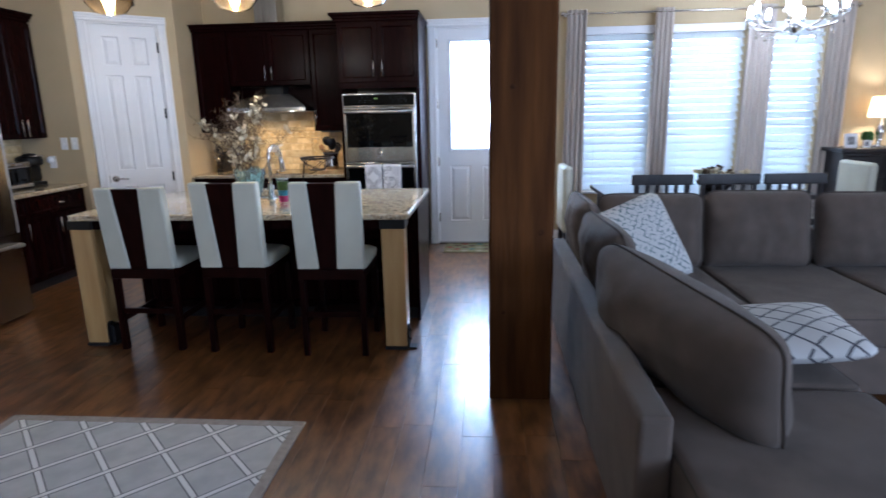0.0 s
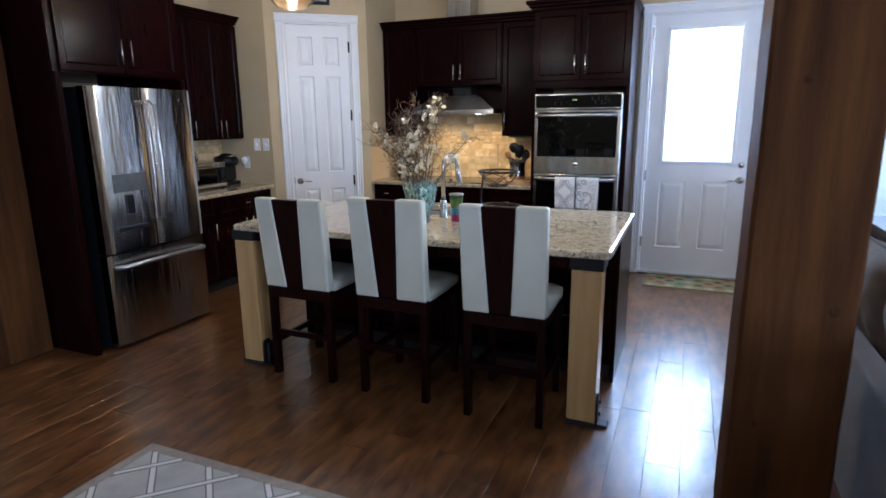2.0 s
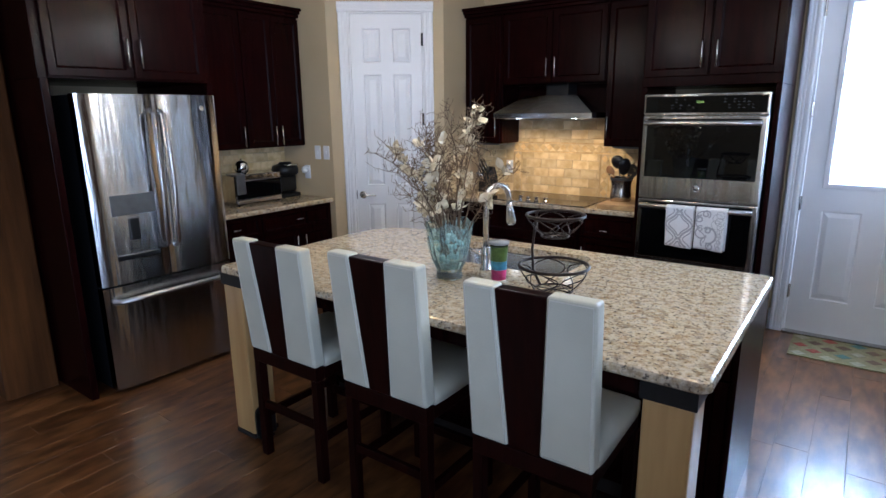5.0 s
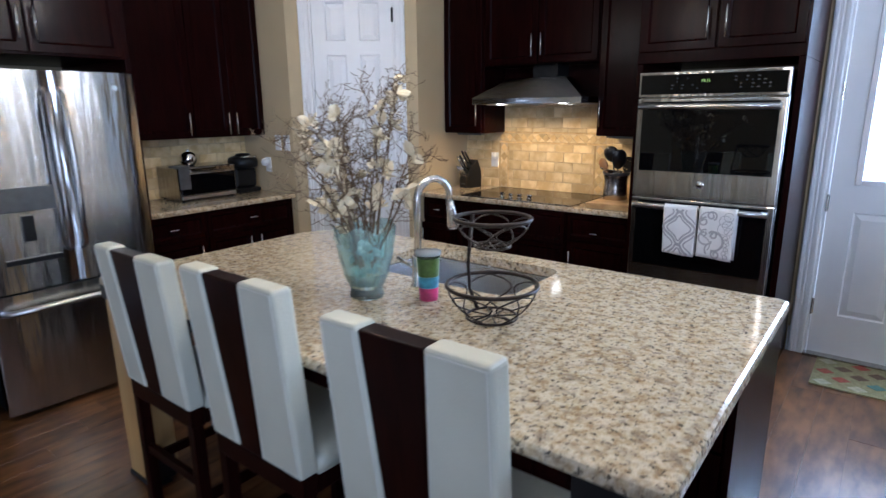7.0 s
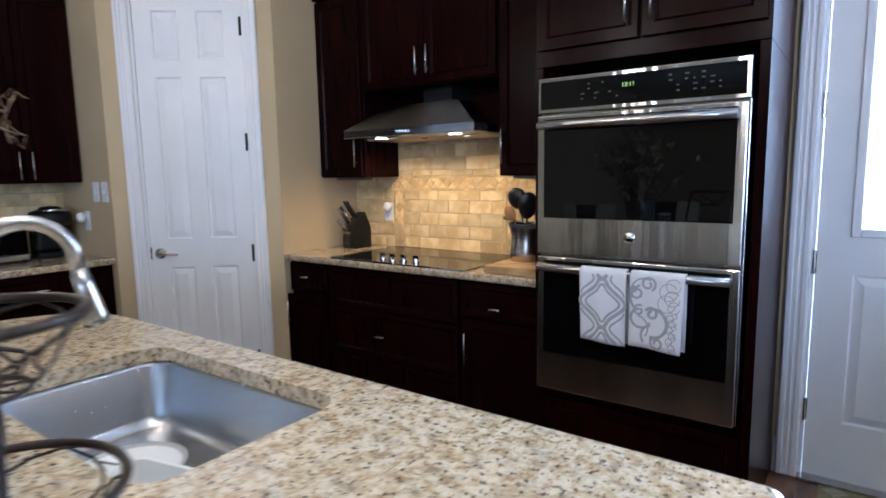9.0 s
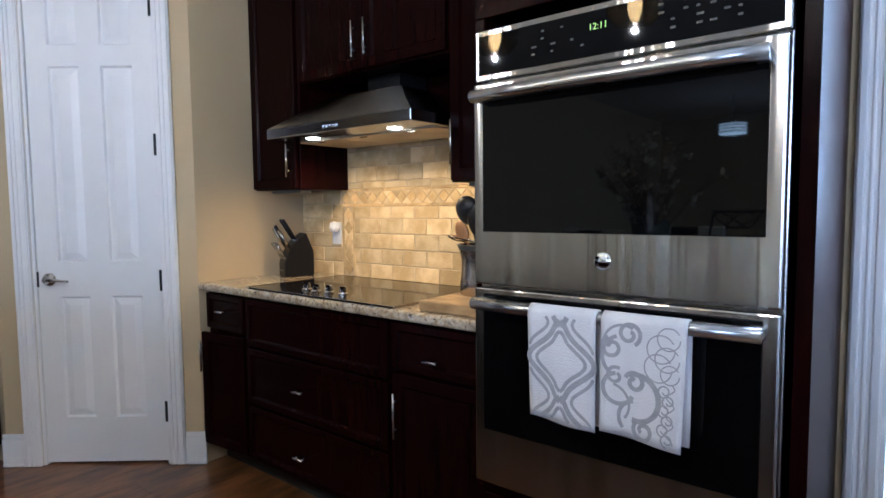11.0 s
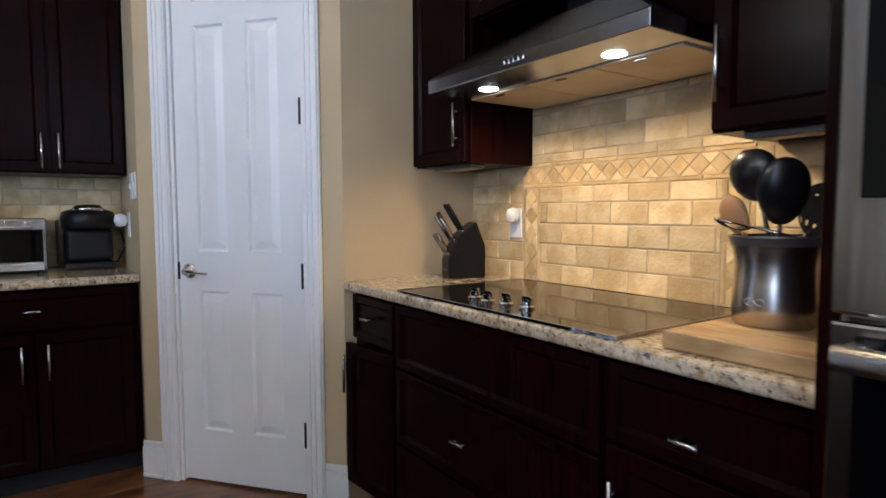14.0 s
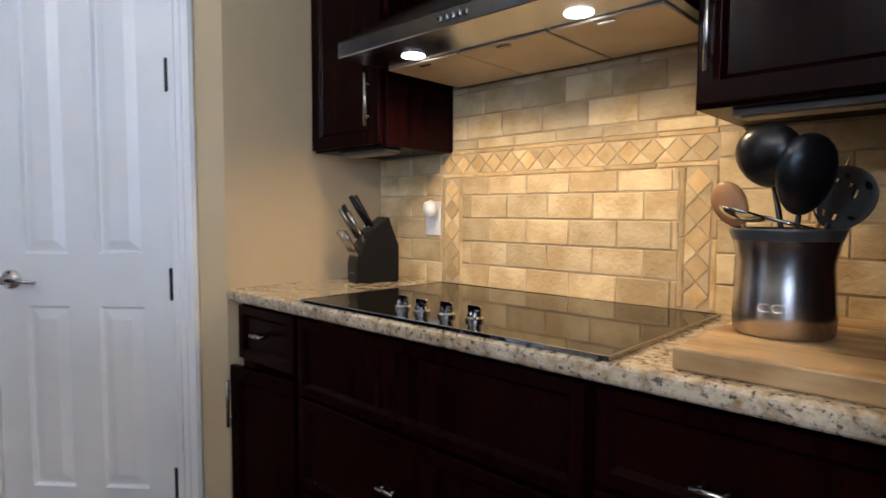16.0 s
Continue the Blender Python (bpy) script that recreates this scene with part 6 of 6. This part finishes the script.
ch = dining_chair(pose(1.65, 5.02, 0))
copy_thing(ch, pose(2.2, 5.02, 0))
copy_thing(ch, pose(2.74, 5.02, 0))


def parsons(m):
    ob = thing("upholstered_chair", m, "white upholstered dining chair at the table end", "chair", "white end chairs")
    part("backrest", bx(-0.24, 0.24, -0.04, 0.05, 0.4, 1.03, 0.035, 4), WHITE_LEATHER, ob, smooth=True)
    part("seat", bx(-0.24, 0.24, 0.0505, 0.46, 0.36, 0.48, 0.03, 4), WHITE_LEATHER, ob, smooth=True)
    for x in (-0.2, 0.2):
        for y in (0.0, 0.42):
            part("leg", bx(x - 0.02, x + 0.02, y - 0.02, y + 0.02, 0, 0.3595 if y > 0.1 else 0.3995, 0.003), ESPRESSO, ob)
    return ob


pc = parsons(pose(0.9, 5.6, 0, 0, 0, -90))
copy_thing(pc, pose(3.6, 5.62, 0, 0, 0, 90))
cp = thing("flower_centerpiece", pose(2.35, 5.68, 0.765), "low dried flower centerpiece on the dining table", "centerpiece")
part("bowl", lathe([(0, 0), (0.1, 0), (0.16, 0.07), (0.155, 0.075), (0.09, 0.012), (0, 0.012)], 24), ESPRESSO, cp, smooth=True)
rnd = random.Random(5)
for k in range(34):
    b = bmesh.new()
    a, r = rnd.uniform(0, 6.28), rnd.uniform(0, 0.2)
    p = Vector((r * 1.3 * math.cos(a), r * 0.8 * math.sin(a), 0.15 + rnd.uniform(-0.05, 0.06) - r * 0.25))
    for j in range(14):
        petal(b, p, Vector((rnd.uniform(-1, 1), rnd.uniform(-1, 1), rnd.uniform(-0.3, 1))), rnd.uniform(0.03, 0.05))
    part("dried_flower", b, PETAL if k % 2 else TWIG, cp)

bf = thing("buffet_cabinet", pose(4.4, 6.73, 0), "dark espresso buffet cabinet against the tan wall", "cabinet")
part("body", bx(-0.55, 0.75, -0.42, 0, 0.08, 1.06, 0.004), ESPRESSO, bf)
part("top", bx(-0.58, 0.78, -0.45, 0, 1.0605, 1.1, 0.006), ESPRESSO, bf)
for k in range(3):
    part("door", shaker(-0.54 + 0.43 * k, -0.54 + 0.43 * (k + 1) - 0.01, 0.1, 0.8, -0.441), ESPRESSO, bf)
    dd = part("drawer_front", shaker(-0.54 + 0.43 * k, -0.54 + 0.43 * (k + 1) - 0.01, 0.82, 1.05, -0.441, rail=0.03), ESPRESSO, bf)
    part("knob", cyl((-0.33 + 0.43 * k, -0.465, 0.93), (-0.33 + 0.43 * k, -0.441, 0.93), 0.012), NICKEL, dd)
for x in (-0.5, 0.7):
    for y in (-0.38, -0.05):
        part("foot", bx(x - 0.03, x + 0.03, y - 0.03, y + 0.03, 0, 0.0795), ESPRESSO, bf)
SHADE = bpy.data.materials.new("lit_linen_shade")
SHADE.use_nodes = True
nt = SHADE.node_tree
tl, ms = nt.nodes.new("ShaderNodeBsdfTranslucent"), nt.nodes.new("ShaderNodeMixShader")
nt.nodes["Principled BSDF"].inputs["Base Color"].default_value = (0.8, 0.74, 0.62, 1)
tl.inputs[0].default_value, ms.inputs[0].default_value = (0.9, 0.75, 0.5, 1), 0.6
nt.links.new(nt.nodes["Principled BSDF"].outputs[0], ms.inputs[1])
nt.links.new(tl.outputs[0], ms.inputs[2])
nt.links.new(ms.outputs[0], nt.nodes["Material Output"].inputs[0])
tb = thing("table_lamp", pose(4.3, 6.5, 1.1), "lit table lamp with cream shade on the buffet", "lamp")
part("base", lathe([(0, 0), (0.06, 0), (0.06, 0.015), (0.02, 0.03), (0.03, 0.1), (0.045, 0.17), (0.02, 0.25), (0.008, 0.27), (0.008, 0.4), (0, 0.4)], 20), CHROME, tb, smooth=True)
part("shade", lathe([(0.1, 0.52), (0.13, 0.31)], 28), SHADE, tb, "lit cream drum shade", smooth=True)
bulb("table_lamp_light", (4.3, 6.5, 1.52), 14, WARM, 0.03)
for x, w2, h2 in ((3.98, 0.13, 0.15), (4.14, 0.06, 0.08)):
    ff = thing("photo_frame", pose(x, 6.42, 1.1, -8, 0, 0), "small white photo frame standing on the buffet", "photo frame")
    part("frame", bx(-w2 / 2, w2 / 2, 0, 0.015, 0, h2, 0.003), WHITE_PAINT, ff)
    part("photo", bx(-w2 * 0.28, w2 * 0.28, -0.002, -0.0005, h2 * 0.22, h2 * 0.78), mat("grey_photo", (0.12, 0.12, 0.13), 0.4, second=(0.35, 0.35, 0.36), scale=30), ff, "dark grey photo")
gp2 = thing("potted_plant", pose(4.2, 6.52, 1.1), "small green plant in a white pot on the buffet", "plant")
part("pot", lathe([(0, 0), (0.035, 0), (0.045, 0.07), (0.04, 0.07), (0, 0.06)], 20), WHITE_PAINT, gp2, smooth=True)
b = bmesh.new()
for k in range(70):
    petal(b, Vector((rnd.uniform(-0.02, 0.02), rnd.uniform(-0.02, 0.02), 0.06)), Vector((rnd.uniform(-0.5, 0.5), rnd.uniform(-0.5, 0.5), 1)), rnd.uniform(0.05, 0.09))
part("leaves", b, mat("grass_green", (0.05, 0.12, 0.03), 0.6, second=(0.09, 0.18, 0.05), scale=30), gp2)

# chandelier over the dining table
cl = thing("chandelier", pose(2.9, 5.65, 0.14), "chrome and crystal chandelier, brightly lit", "chandelier")
part("canopy", lathe([(0, CEIL - 0.14), (0.07, CEIL - 0.145), (0.05, CEIL - 0.17), (0.008, CEIL - 0.18), (0.008, 2.45), (0, 2.45)], 20), CHROME, cl, smooth=True)
part("hub", lathe([(0, 2.02), (0.03, 2.05), (0.045, 2.1), (0.02, 2.16), (0.03, 2.28), (0.05, 2.36), (0.012, 2.46), (0, 2.46)], 20), CHROME, cl, smooth=True)
BULB = glow_mat("chandelier_bulb_glow", (1.0, 0.95, 0.86), 60.0)
for k in range(8):
    a = 2 * math.pi * k / 8 + 0.2
    ca, sa = math.cos(a), math.sin(a)
    arm = part("arm", tube([(0.03 * ca, 0.03 * sa, 2.12), (0.15 * ca, 0.15 * sa, 2.06), (0.3 * ca, 0.3 * sa, 2.09), (0.37 * ca, 0.37 * sa, 2.17)], 0.008, 8), CHROME, cl, smooth=True)
    part("cup", lathe([(0, 2.165), (0.03, 2.17), (0.045, 2.2), (0.04, 2.2), (0, 2.18)], 14, (0.37 * ca, 0.37 * sa, 0)), CLEAR, arm, "crystal cup", smooth=True)
    part("bulb", lathe([(0, 2.2), (0.014, 2.21), (0.02, 2.25), (0.012, 2.29), (0, 2.31)], 10, (0.37 * ca, 0.37 * sa, 0)), BULB, arm, "glowing bulb", smooth=True)
    for j, (r, z) in enumerate(((0.37, 2.11), (0.22, 2.0), (0.3, 2.03))):
        part("crystal", lathe([(0, -0.03), (0.014, 0), (0.009, 0.02), (0, 0.035)], 6, (r * ca, r * sa, z)), CLEAR, arm, "hanging crystal drop")
bulb("chandelier_light", (2.9, 5.65, 2.44), 20, (1.0, 0.9, 0.76), 0.3)

# ---- pendants over the island ----
AMBER = glass_mat("pale_amber_glass", (1.0, 0.86, 0.62), 0.02)
PGLOW = glow_mat("filament_glow", (1.0, 0.66, 0.28), 25.0)
for x in (-2.5, -1.585, -0.65):
    pe = thing("pendant_light", pose(x, 4.1, 0.045), "clear amber glass bowl pendant, lit", "pendant lamp", "pendants over the island")
    part("cord", tube([(0, 0, 2.55), (0, 0, CEIL - 0.045)], 0.004, 6), BLACK_PLASTIC, pe)
    part("canopy", lathe([(0, CEIL - 0.045), (0.06, CEIL - 0.048), (0.055, CEIL - 0.065), (0, CEIL - 0.07)], 20), NICKEL, pe, smooth=True)
    part("socket", lathe([(0, 2.56), (0.022, 2.555), (0.026, 2.5), (0.026, 2.43), (0, 2.42)], 16), NICKEL, pe, smooth=True)
    g = part("glass_bowl", lathe([(0.03, 2.5), (0.06, 2.49), (0.12, 2.44), (0.158, 2.36), (0.15, 2.28), (0.1, 2.222), (0.04, 2.208), (0, 2.206), (0, 2.209), (0.04, 2.211), (0.098, 2.225), (0.147, 2.282), (0.155, 2.36), (0.118, 2.437), (0.06, 2.487), (0.03, 2.497)], 32), AMBER, pe, "pale amber glass bowl", smooth=True)
    g.visible_shadow = False
    part("bulb", lathe([(0, 2.29), (0.012, 2.295), (0.02, 2.325), (0.017, 2.37), (0.012, 2.42), (0, 2.42)], 16), PGLOW, pe, "glowing filament bulb", smooth=True)
    bulb("pendant_lamp_light", (x, 4.1, 2.23), 13, (1.0, 0.8, 0.55), 0.015)

# drum light further back in the room, mirrored in the oven glass
dl = thing("drum_light", pose(-2.6, -3.0, 2.5), "white banded glass drum light on a short stem, lit", "ceiling lamp")
part("shade", lathe([(0.2, -0.08), (0.2, 0.08)], 28), glow_mat("lit_drum_shade", (0.9, 1.0, 0.98), 5.0), dl, "glowing white drum shade", smooth=True)
for z in (-0.05, 0.0, 0.05):
    part("band", lathe([(0.203, z - 0.008), (0.206, z), (0.203, z + 0.008)], 28), NICKEL, dl, "nickel band", smooth=True)
part("stem", cyl((0, 0, 0.0), (0, 0, CEIL - 2.5), 0.012), NICKEL, dl)
part("spider", bx(-0.199, 0.199, -0.006, 0.006, 0.0, 0.008), NICKEL, dl)

# ---- rug and mat ----
RUGB = mat("grey_rug_pile", (0.36, 0.355, 0.36), 0.95, second=(0.43, 0.425, 0.43), scale=9, bump=0.6, bump_scale=280)
rg = thing("area_rug", pose(-1.552, 1.25, 0), "grey area rug with white diamond lattice", "rug")
RW, RL = 0.79, 1.29
part("field", bx(-RW + 0.05, RW - 0.05, -RL + 0.05, RL - 0.05, 0.001, 0.011), RUGB, rg)
bd_ = bmesh.new()
for q in ((-RW, RW, RL - 0.05, RL), (-RW, RW, -RL, -RL + 0.05), (-RW, -RW + 0.05, -RL + 0.05, RL - 0.05), (RW - 0.05, RW, -RL + 0.05, RL - 0.05)):
    bx(q[0], q[1], q[2], q[3], 0.001, 0.012, bm=bd_)
part("border", bd_, mat("taupe_rug_border", (0.24, 0.21, 0.185), 0.95, second=(0.3, 0.265, 0.235), scale=30, bump=0.5, bump_scale=250), rg, "taupe woven border")
WL = mat("white_rug_line", (0.62, 0.62, 0.62), 0.95, bump=0.5, bump_scale=250)
DL = mat("charcoal_rug_line", (0.17, 0.17, 0.175), 0.95, bump=0.5, bump_scale=250)


def strip(cx, sgn, off, wd, z, material, nm):
    """A diagonal line on the rug, clipped to the pile."""
    xm, ym = RW - 0.052, RL - 0.052
    c = cx + off * math.sqrt(2)
    ends = []
    for y in (-ym, ym):
        x = c + sgn * y
        ends.append((x, y))
    pts = []
    for x, y in ends:
        if abs(x) > xm:
            x2 = math.copysign(xm, x)
            y = (x2 - c) / sgn
            x = x2
        pts.append((x, y))
    (xa, ya), (xb, yb) = pts
    if abs(ya) > ym + 1e-6 or abs(yb) > ym + 1e-6 or yb - ya < 0.05:
        return
    d = Vector((xb - xa, yb - ya)).normalized()
    nrm = Vector((-d.y, d.x)) * wd / 2
    b = bmesh.new()
    lo = [b.verts.new((x + sx * nrm.x, y + sx * nrm.y, z - 0.001)) for x, y, sx in ((xa, ya, 1), (xb, yb, 1), (xb, yb, -1), (xa, ya, -1))]
    hi = [b.verts.new((v.co.x, v.co.y, z)) for v in lo]
    b.faces.new(hi)
    b.faces.new(lo)
    for k in range(4):
        b.faces.new((lo[k], lo[(k + 1) % 4], hi[(k + 1) % 4], hi[k]))
    part(nm, b, material, rg)


for k in range(-8, 9):
    for sgn in (1, -1):
        base = 0.33 * k + 0.2
        strip(base, sgn, 0, 0.02, 0.0125 + (0.0006 if sgn > 0 else 0), WL, "white_line")
        for o in (-0.014, 0.014):
            strip(base, sgn, o, 0.006, 0.0123 + (0.0006 if sgn > 0 else 0), DL, "dark_line")

mt = thing("door_mat", pose(0.06, 6.5, 0), "woven door mat with coloured diamonds by the back door", "door mat")
part("base", bx(-0.4, 0.4, -0.225, 0.225, 0.001, 0.008, 0.002), mat("olive_mat_weave", (0.2, 0.18, 0.08), 0.95, second=(0.27, 0.24, 0.12), scale=60, bump=0.5, bump_scale=250), mt)
MATC = [mat("mat_" + n, c, 0.95, second=tuple(v * 0.7 for v in c), scale=60, bump=0.5, bump_scale=250) for n, c in (("cream", (0.42, 0.38, 0.26)), ("teal", (0.1, 0.2, 0.18)), ("rust", (0.32, 0.07, 0.04)), ("brown", (0.13, 0.075, 0.04)))]
for i in range(9):
    for j in range(5):
        if (i + j) % 2:
            continue
        x, y = -0.34 + 0.085 * i, -0.17 + 0.085 * j
        b = bmesh.new()
        vs = [b.verts.new((x + dx, y + dy, 0.009)) for dx, dy in ((0.05, 0), (0, 0.042), (-0.05, 0), (0, -0.042))]
        b.faces.new(vs)
        r = bmesh.ops.extrude_face_region(b, geom=b.faces[:])
        for v in r["geom"]:
            if isinstance(v, bmesh.types.BMVert):
                v.co.z = 0.0078
        part("diamond", b, MATC[(i * 2 + j * 3 + (i * j) % 3) % 4], mt)

# ---- backsplash tiles ----
TRAV = random_tint(mat("travertine_tile", (0.5, 0.37, 0.175), 0.5, second=(0.68, 0.555, 0.32), scale=11, detail=10, bump=0.8, bump_scale=85, shifted=True, rough_var=0.1, low=0.38, high=0.62), 0.2)
GOLDT = random_tint(mat("honey_travertine", (0.46, 0.32, 0.13), 0.45, second=(0.62, 0.47, 0.23), scale=18, detail=6, bump=0.4, bump_scale=90, shifted=True), 0.28)
GROUT = mat("sand_grout", (0.48, 0.38, 0.24), 0.9, second=(0.53, 0.43, 0.28), scale=30, bump=0.3, bump_scale=120)
TH, TW, GAP = 0.0785, 0.153, 0.0036
tile_meshes = {}


def tile(parent, x0, x1, z0, z1, material=None, nm="tile"):
    w2, h2 = round(x1 - x0 - GAP, 3), round(z1 - z0 - GAP, 3)
    if w2 < 0.008 or h2 < 0.008:
        return
    key = (w2, h2, (material or TRAV).name)
    if key not in tile_meshes:
        b = bx(-w2 / 2, w2 / 2, -0.01, 0.0, -h2 / 2, h2 / 2)
        es = [e for e in b.edges if all(v.co.y < -0.005 for v in e.verts)]
        bmesh.ops.bevel(b, geom=es, offset=0.0026, segments=1, affect="EDGES")
        for v in b.verts:
            v.co.x += random.uniform(-0.0012, 0.0012)
            v.co.z += random.uniform(-0.0012, 0.0012)
        me = bpy.data.meshes.new(nm)
        b.to_mesh(me)
        b.free()
        me.materials.append(material or TRAV)
        tile_meshes[key] = me
    ob = new(nm, tile_meshes[key])
    ob.parent = parent
    ob.location = ((x0 + x1) / 2, random.uniform(-0.0006, 0.0018), (z0 + z1) / 2)
    return ob


def tile_field(parent, x0, x1, z0, z1, shift=0.0):
    z, r = z0, 0
    while z < z1 - 0.01:
        zt = min(z + TH, z1)
        x = x0 - (TW / 2 if r % 2 else 0) - shift
        while x < x1 - 0.005:
            a, c = max(x, x0), min(x + TW, x1)
            if c - a > 0.015:
                tile(parent, a, c, z, zt)
            x += TW
        z += TH
        r += 1


def backsplash(m, x0, x1, z0, z1, label):
    ob = thing("backsplash", m, label, "backsplash", kind="structure")
    part("grout_bed", bx(x0, x1, -0.0056, 0.0, z0, z1), GROUT, ob)
    return ob


SPL = BACK - 0.0015
bk = backsplash(pose(0, SPL, 0), -3.1, -1.372, TOP - 0.03, 1.589, "travertine brick tile backsplash with diamond border")
FX0, FX1, FZ, BAND = -2.764, -1.828, 1.28, 0.094
IXa, IXb = FX0 + BAND, FX1 - BAND
tile_field(bk, IXa, IXb, TOP - 0.009, FZ, 0.035)
tile_field(bk, -3.1, FX0, TOP - 0.009, 1.366, 0.05)
tile_field(bk, FX1, -1.372, TOP - 0.009, 1.366, 0.03)
tile_field(bk, -2.713, -1.786, FZ + BAND, 1.408, 0.04)
tile_field(bk, -2.713, -1.786, 1.408, 1.588, 0.09)


def diamond_band(parent, along_x, fixed, a0, a1):
    """A strip of diamond and triangle tiles between thin liner tiles; fixed: its lower or left edge."""
    wd = BAND
    L = 0.014
    n = round((a1 - a0) / 0.068)
    st = (a1 - a0) / n
    for k in range(round((a1 - a0) / 0.15) or 1):
        m2 = round((a1 - a0) / 0.15) or 1
        p0, p1 = a0 + (a1 - a0) * k / m2, a0 + (a1 - a0) * (k + 1) / m2
        for e0 in (fixed, fixed + wd - L):
            if along_x:
                tile(parent, p0, p1, e0, e0 + L + GAP * 0.6, GOLDT, "liner_tile")
            else:
                tile(parent, e0, e0 + L + GAP * 0.6, p0, p1, GOLDT, "liner_tile")
    mid, hh = fixed + wd / 2, wd / 2 - L - 0.002
    for k in range(n):
        c = a0 + st * (k + 0.5)
        pieces = [("diamond_tile", GOLDT, [(c - st * 0.45, mid), (c, mid - hh), (c + st * 0.45, mid), (c, mid + hh)])]
        for sg in (-1, 1):
            pieces.append(("triangle_tile", TRAV, [(c + st * 0.06, mid + sg * hh), (c + st * 0.94, mid + sg * hh), (c + st * 0.5, mid + sg * hh * 0.08)]))
        for nm, mtl, pts in pieces:
            if nm == "triangle_tile" and k == n - 1:
                continue
            key = (nm, along_x, round(st, 4), pts[0][1] > mid)
            cc = (sum(p[0] for p in pts) / len(pts), sum(p[1] for p in pts) / len(pts))
            if key not in tile_meshes:
                b = bmesh.new()
                q = [((p[0] - cc[0]), (p[1] - cc[1])) for p in pts]
                fv = [b.verts.new((u, -0.0095, v) if along_x else (v, -0.0095, u)) for u, v in q]
                bv = [b.verts.new((v.co.x * 1.04, 0, v.co.z * 1.04)) for v in fv]
                b.faces.new(fv)
                for i in range(len(fv)):
                    b.faces.new((fv[i], fv[(i + 1) % len(fv)], bv[(i + 1) % len(fv)], bv[i]))
                bmesh.ops.recalc_face_normals(b, faces=b.faces[:])
                me = bpy.data.meshes.new(nm)
                b.to_mesh(me)
                b.free()
                me.materials.append(mtl)
                tile_meshes[key] = me
            o = new(nm, tile_meshes[key])
            o.parent = parent
            o.location = (cc[0], 0, cc[1]) if along_x else (cc[1], 0, cc[0])


diamond_band(bk, True, FZ, FX0, FX1)
diamond_band(bk, False, FX0, TOP, FZ)
diamond_band(bk, False, FX1 - BAND, TOP, FZ)
bk2 = backsplash(pose(LEFT + 0.0015, 0, 0, 0, 0, 90), 4.205, 5.475, TOP - 0.03, 1.367, "travertine brick tile backsplash behind the coffee maker")
tile_field(bk2, 4.205, 5.475, TOP, 1.367)

# ---- floor planks ----
floor_ob = bpy.data.objects["floor"]
PW, PL = 0.152, 1.22
plank_meshes = {}
rnd = random.Random(11)
verts, faces = [], []
x = LEFT
while x < 5.6:
    y = -5.45 - rnd.uniform(0, PL)
    xb = min(x + PW, 5.6)
    while y < BACK:
        ya, yb = max(y, -5.45), min(y + PL, BACK)
        y += PL
        if yb - ya < 0.02:
            continue
        w2, l2 = round(xb - x, 3), round(yb - ya, 3)
        g, c = 0.0003, 0.0009
        base = [(-w2 / 2 + g, -l2 / 2 + g), (w2 / 2 - g, -l2 / 2 + g), (w2 / 2 - g, l2 / 2 - g), (-w2 / 2 + g, l2 / 2 - g)]
        top = [(-w2 / 2 + g + c, -l2 / 2 + g + c), (w2 / 2 - g - c, -l2 / 2 + g + c), (w2 / 2 - g - c, l2 / 2 - g - c), (-w2 / 2 + g + c, l2 / 2 - g - c)]
        vv = [(u, v, -0.012) for u, v in base] + [(u, v, -0.0007) for u, v in base] + [(u, v, 0.0) for u, v in top]
        ff = [(8, 9, 10, 11)] + [(k, (k + 1) % 4, 4 + (k + 1) % 4, 4 + k) for k in range(4)] + [(4 + k, 4 + (k + 1) % 4, 8 + (k + 1) % 4, 8 + k) for k in range(4)]
        cx, cy = (x + xb) / 2, (ya + yb) / 2
        if -4.4 < cx < 1.1 and 0.9 < cy < 6.76:
            key = (w2, l2)
            if key not in plank_meshes:
                me = bpy.data.meshes.new("plank")
                me.from_pydata(vv, [], ff)
                me.materials.append(FLOOR_WOOD)
                plank_meshes[key] = me
            o = new("plank", plank_meshes[key])
            o.parent = floor_ob
            o.location = (cx, cy, 0)
        else:
            n0 = len(verts)
            verts += [(u + cx, v + cy, z) for u, v, z in vv]
            faces += [tuple(n0 + i for i in f) for f in ff]
    x += PW
me = bpy.data.meshes.new("far_planks")
me.from_pydata(verts, [], faces)
me.materials.append(FLOOR_REST)
o = new("far_planks", me)
o.parent = floor_ob
tagged(o, "brown wood plank flooring further off", "", kind="stuff")
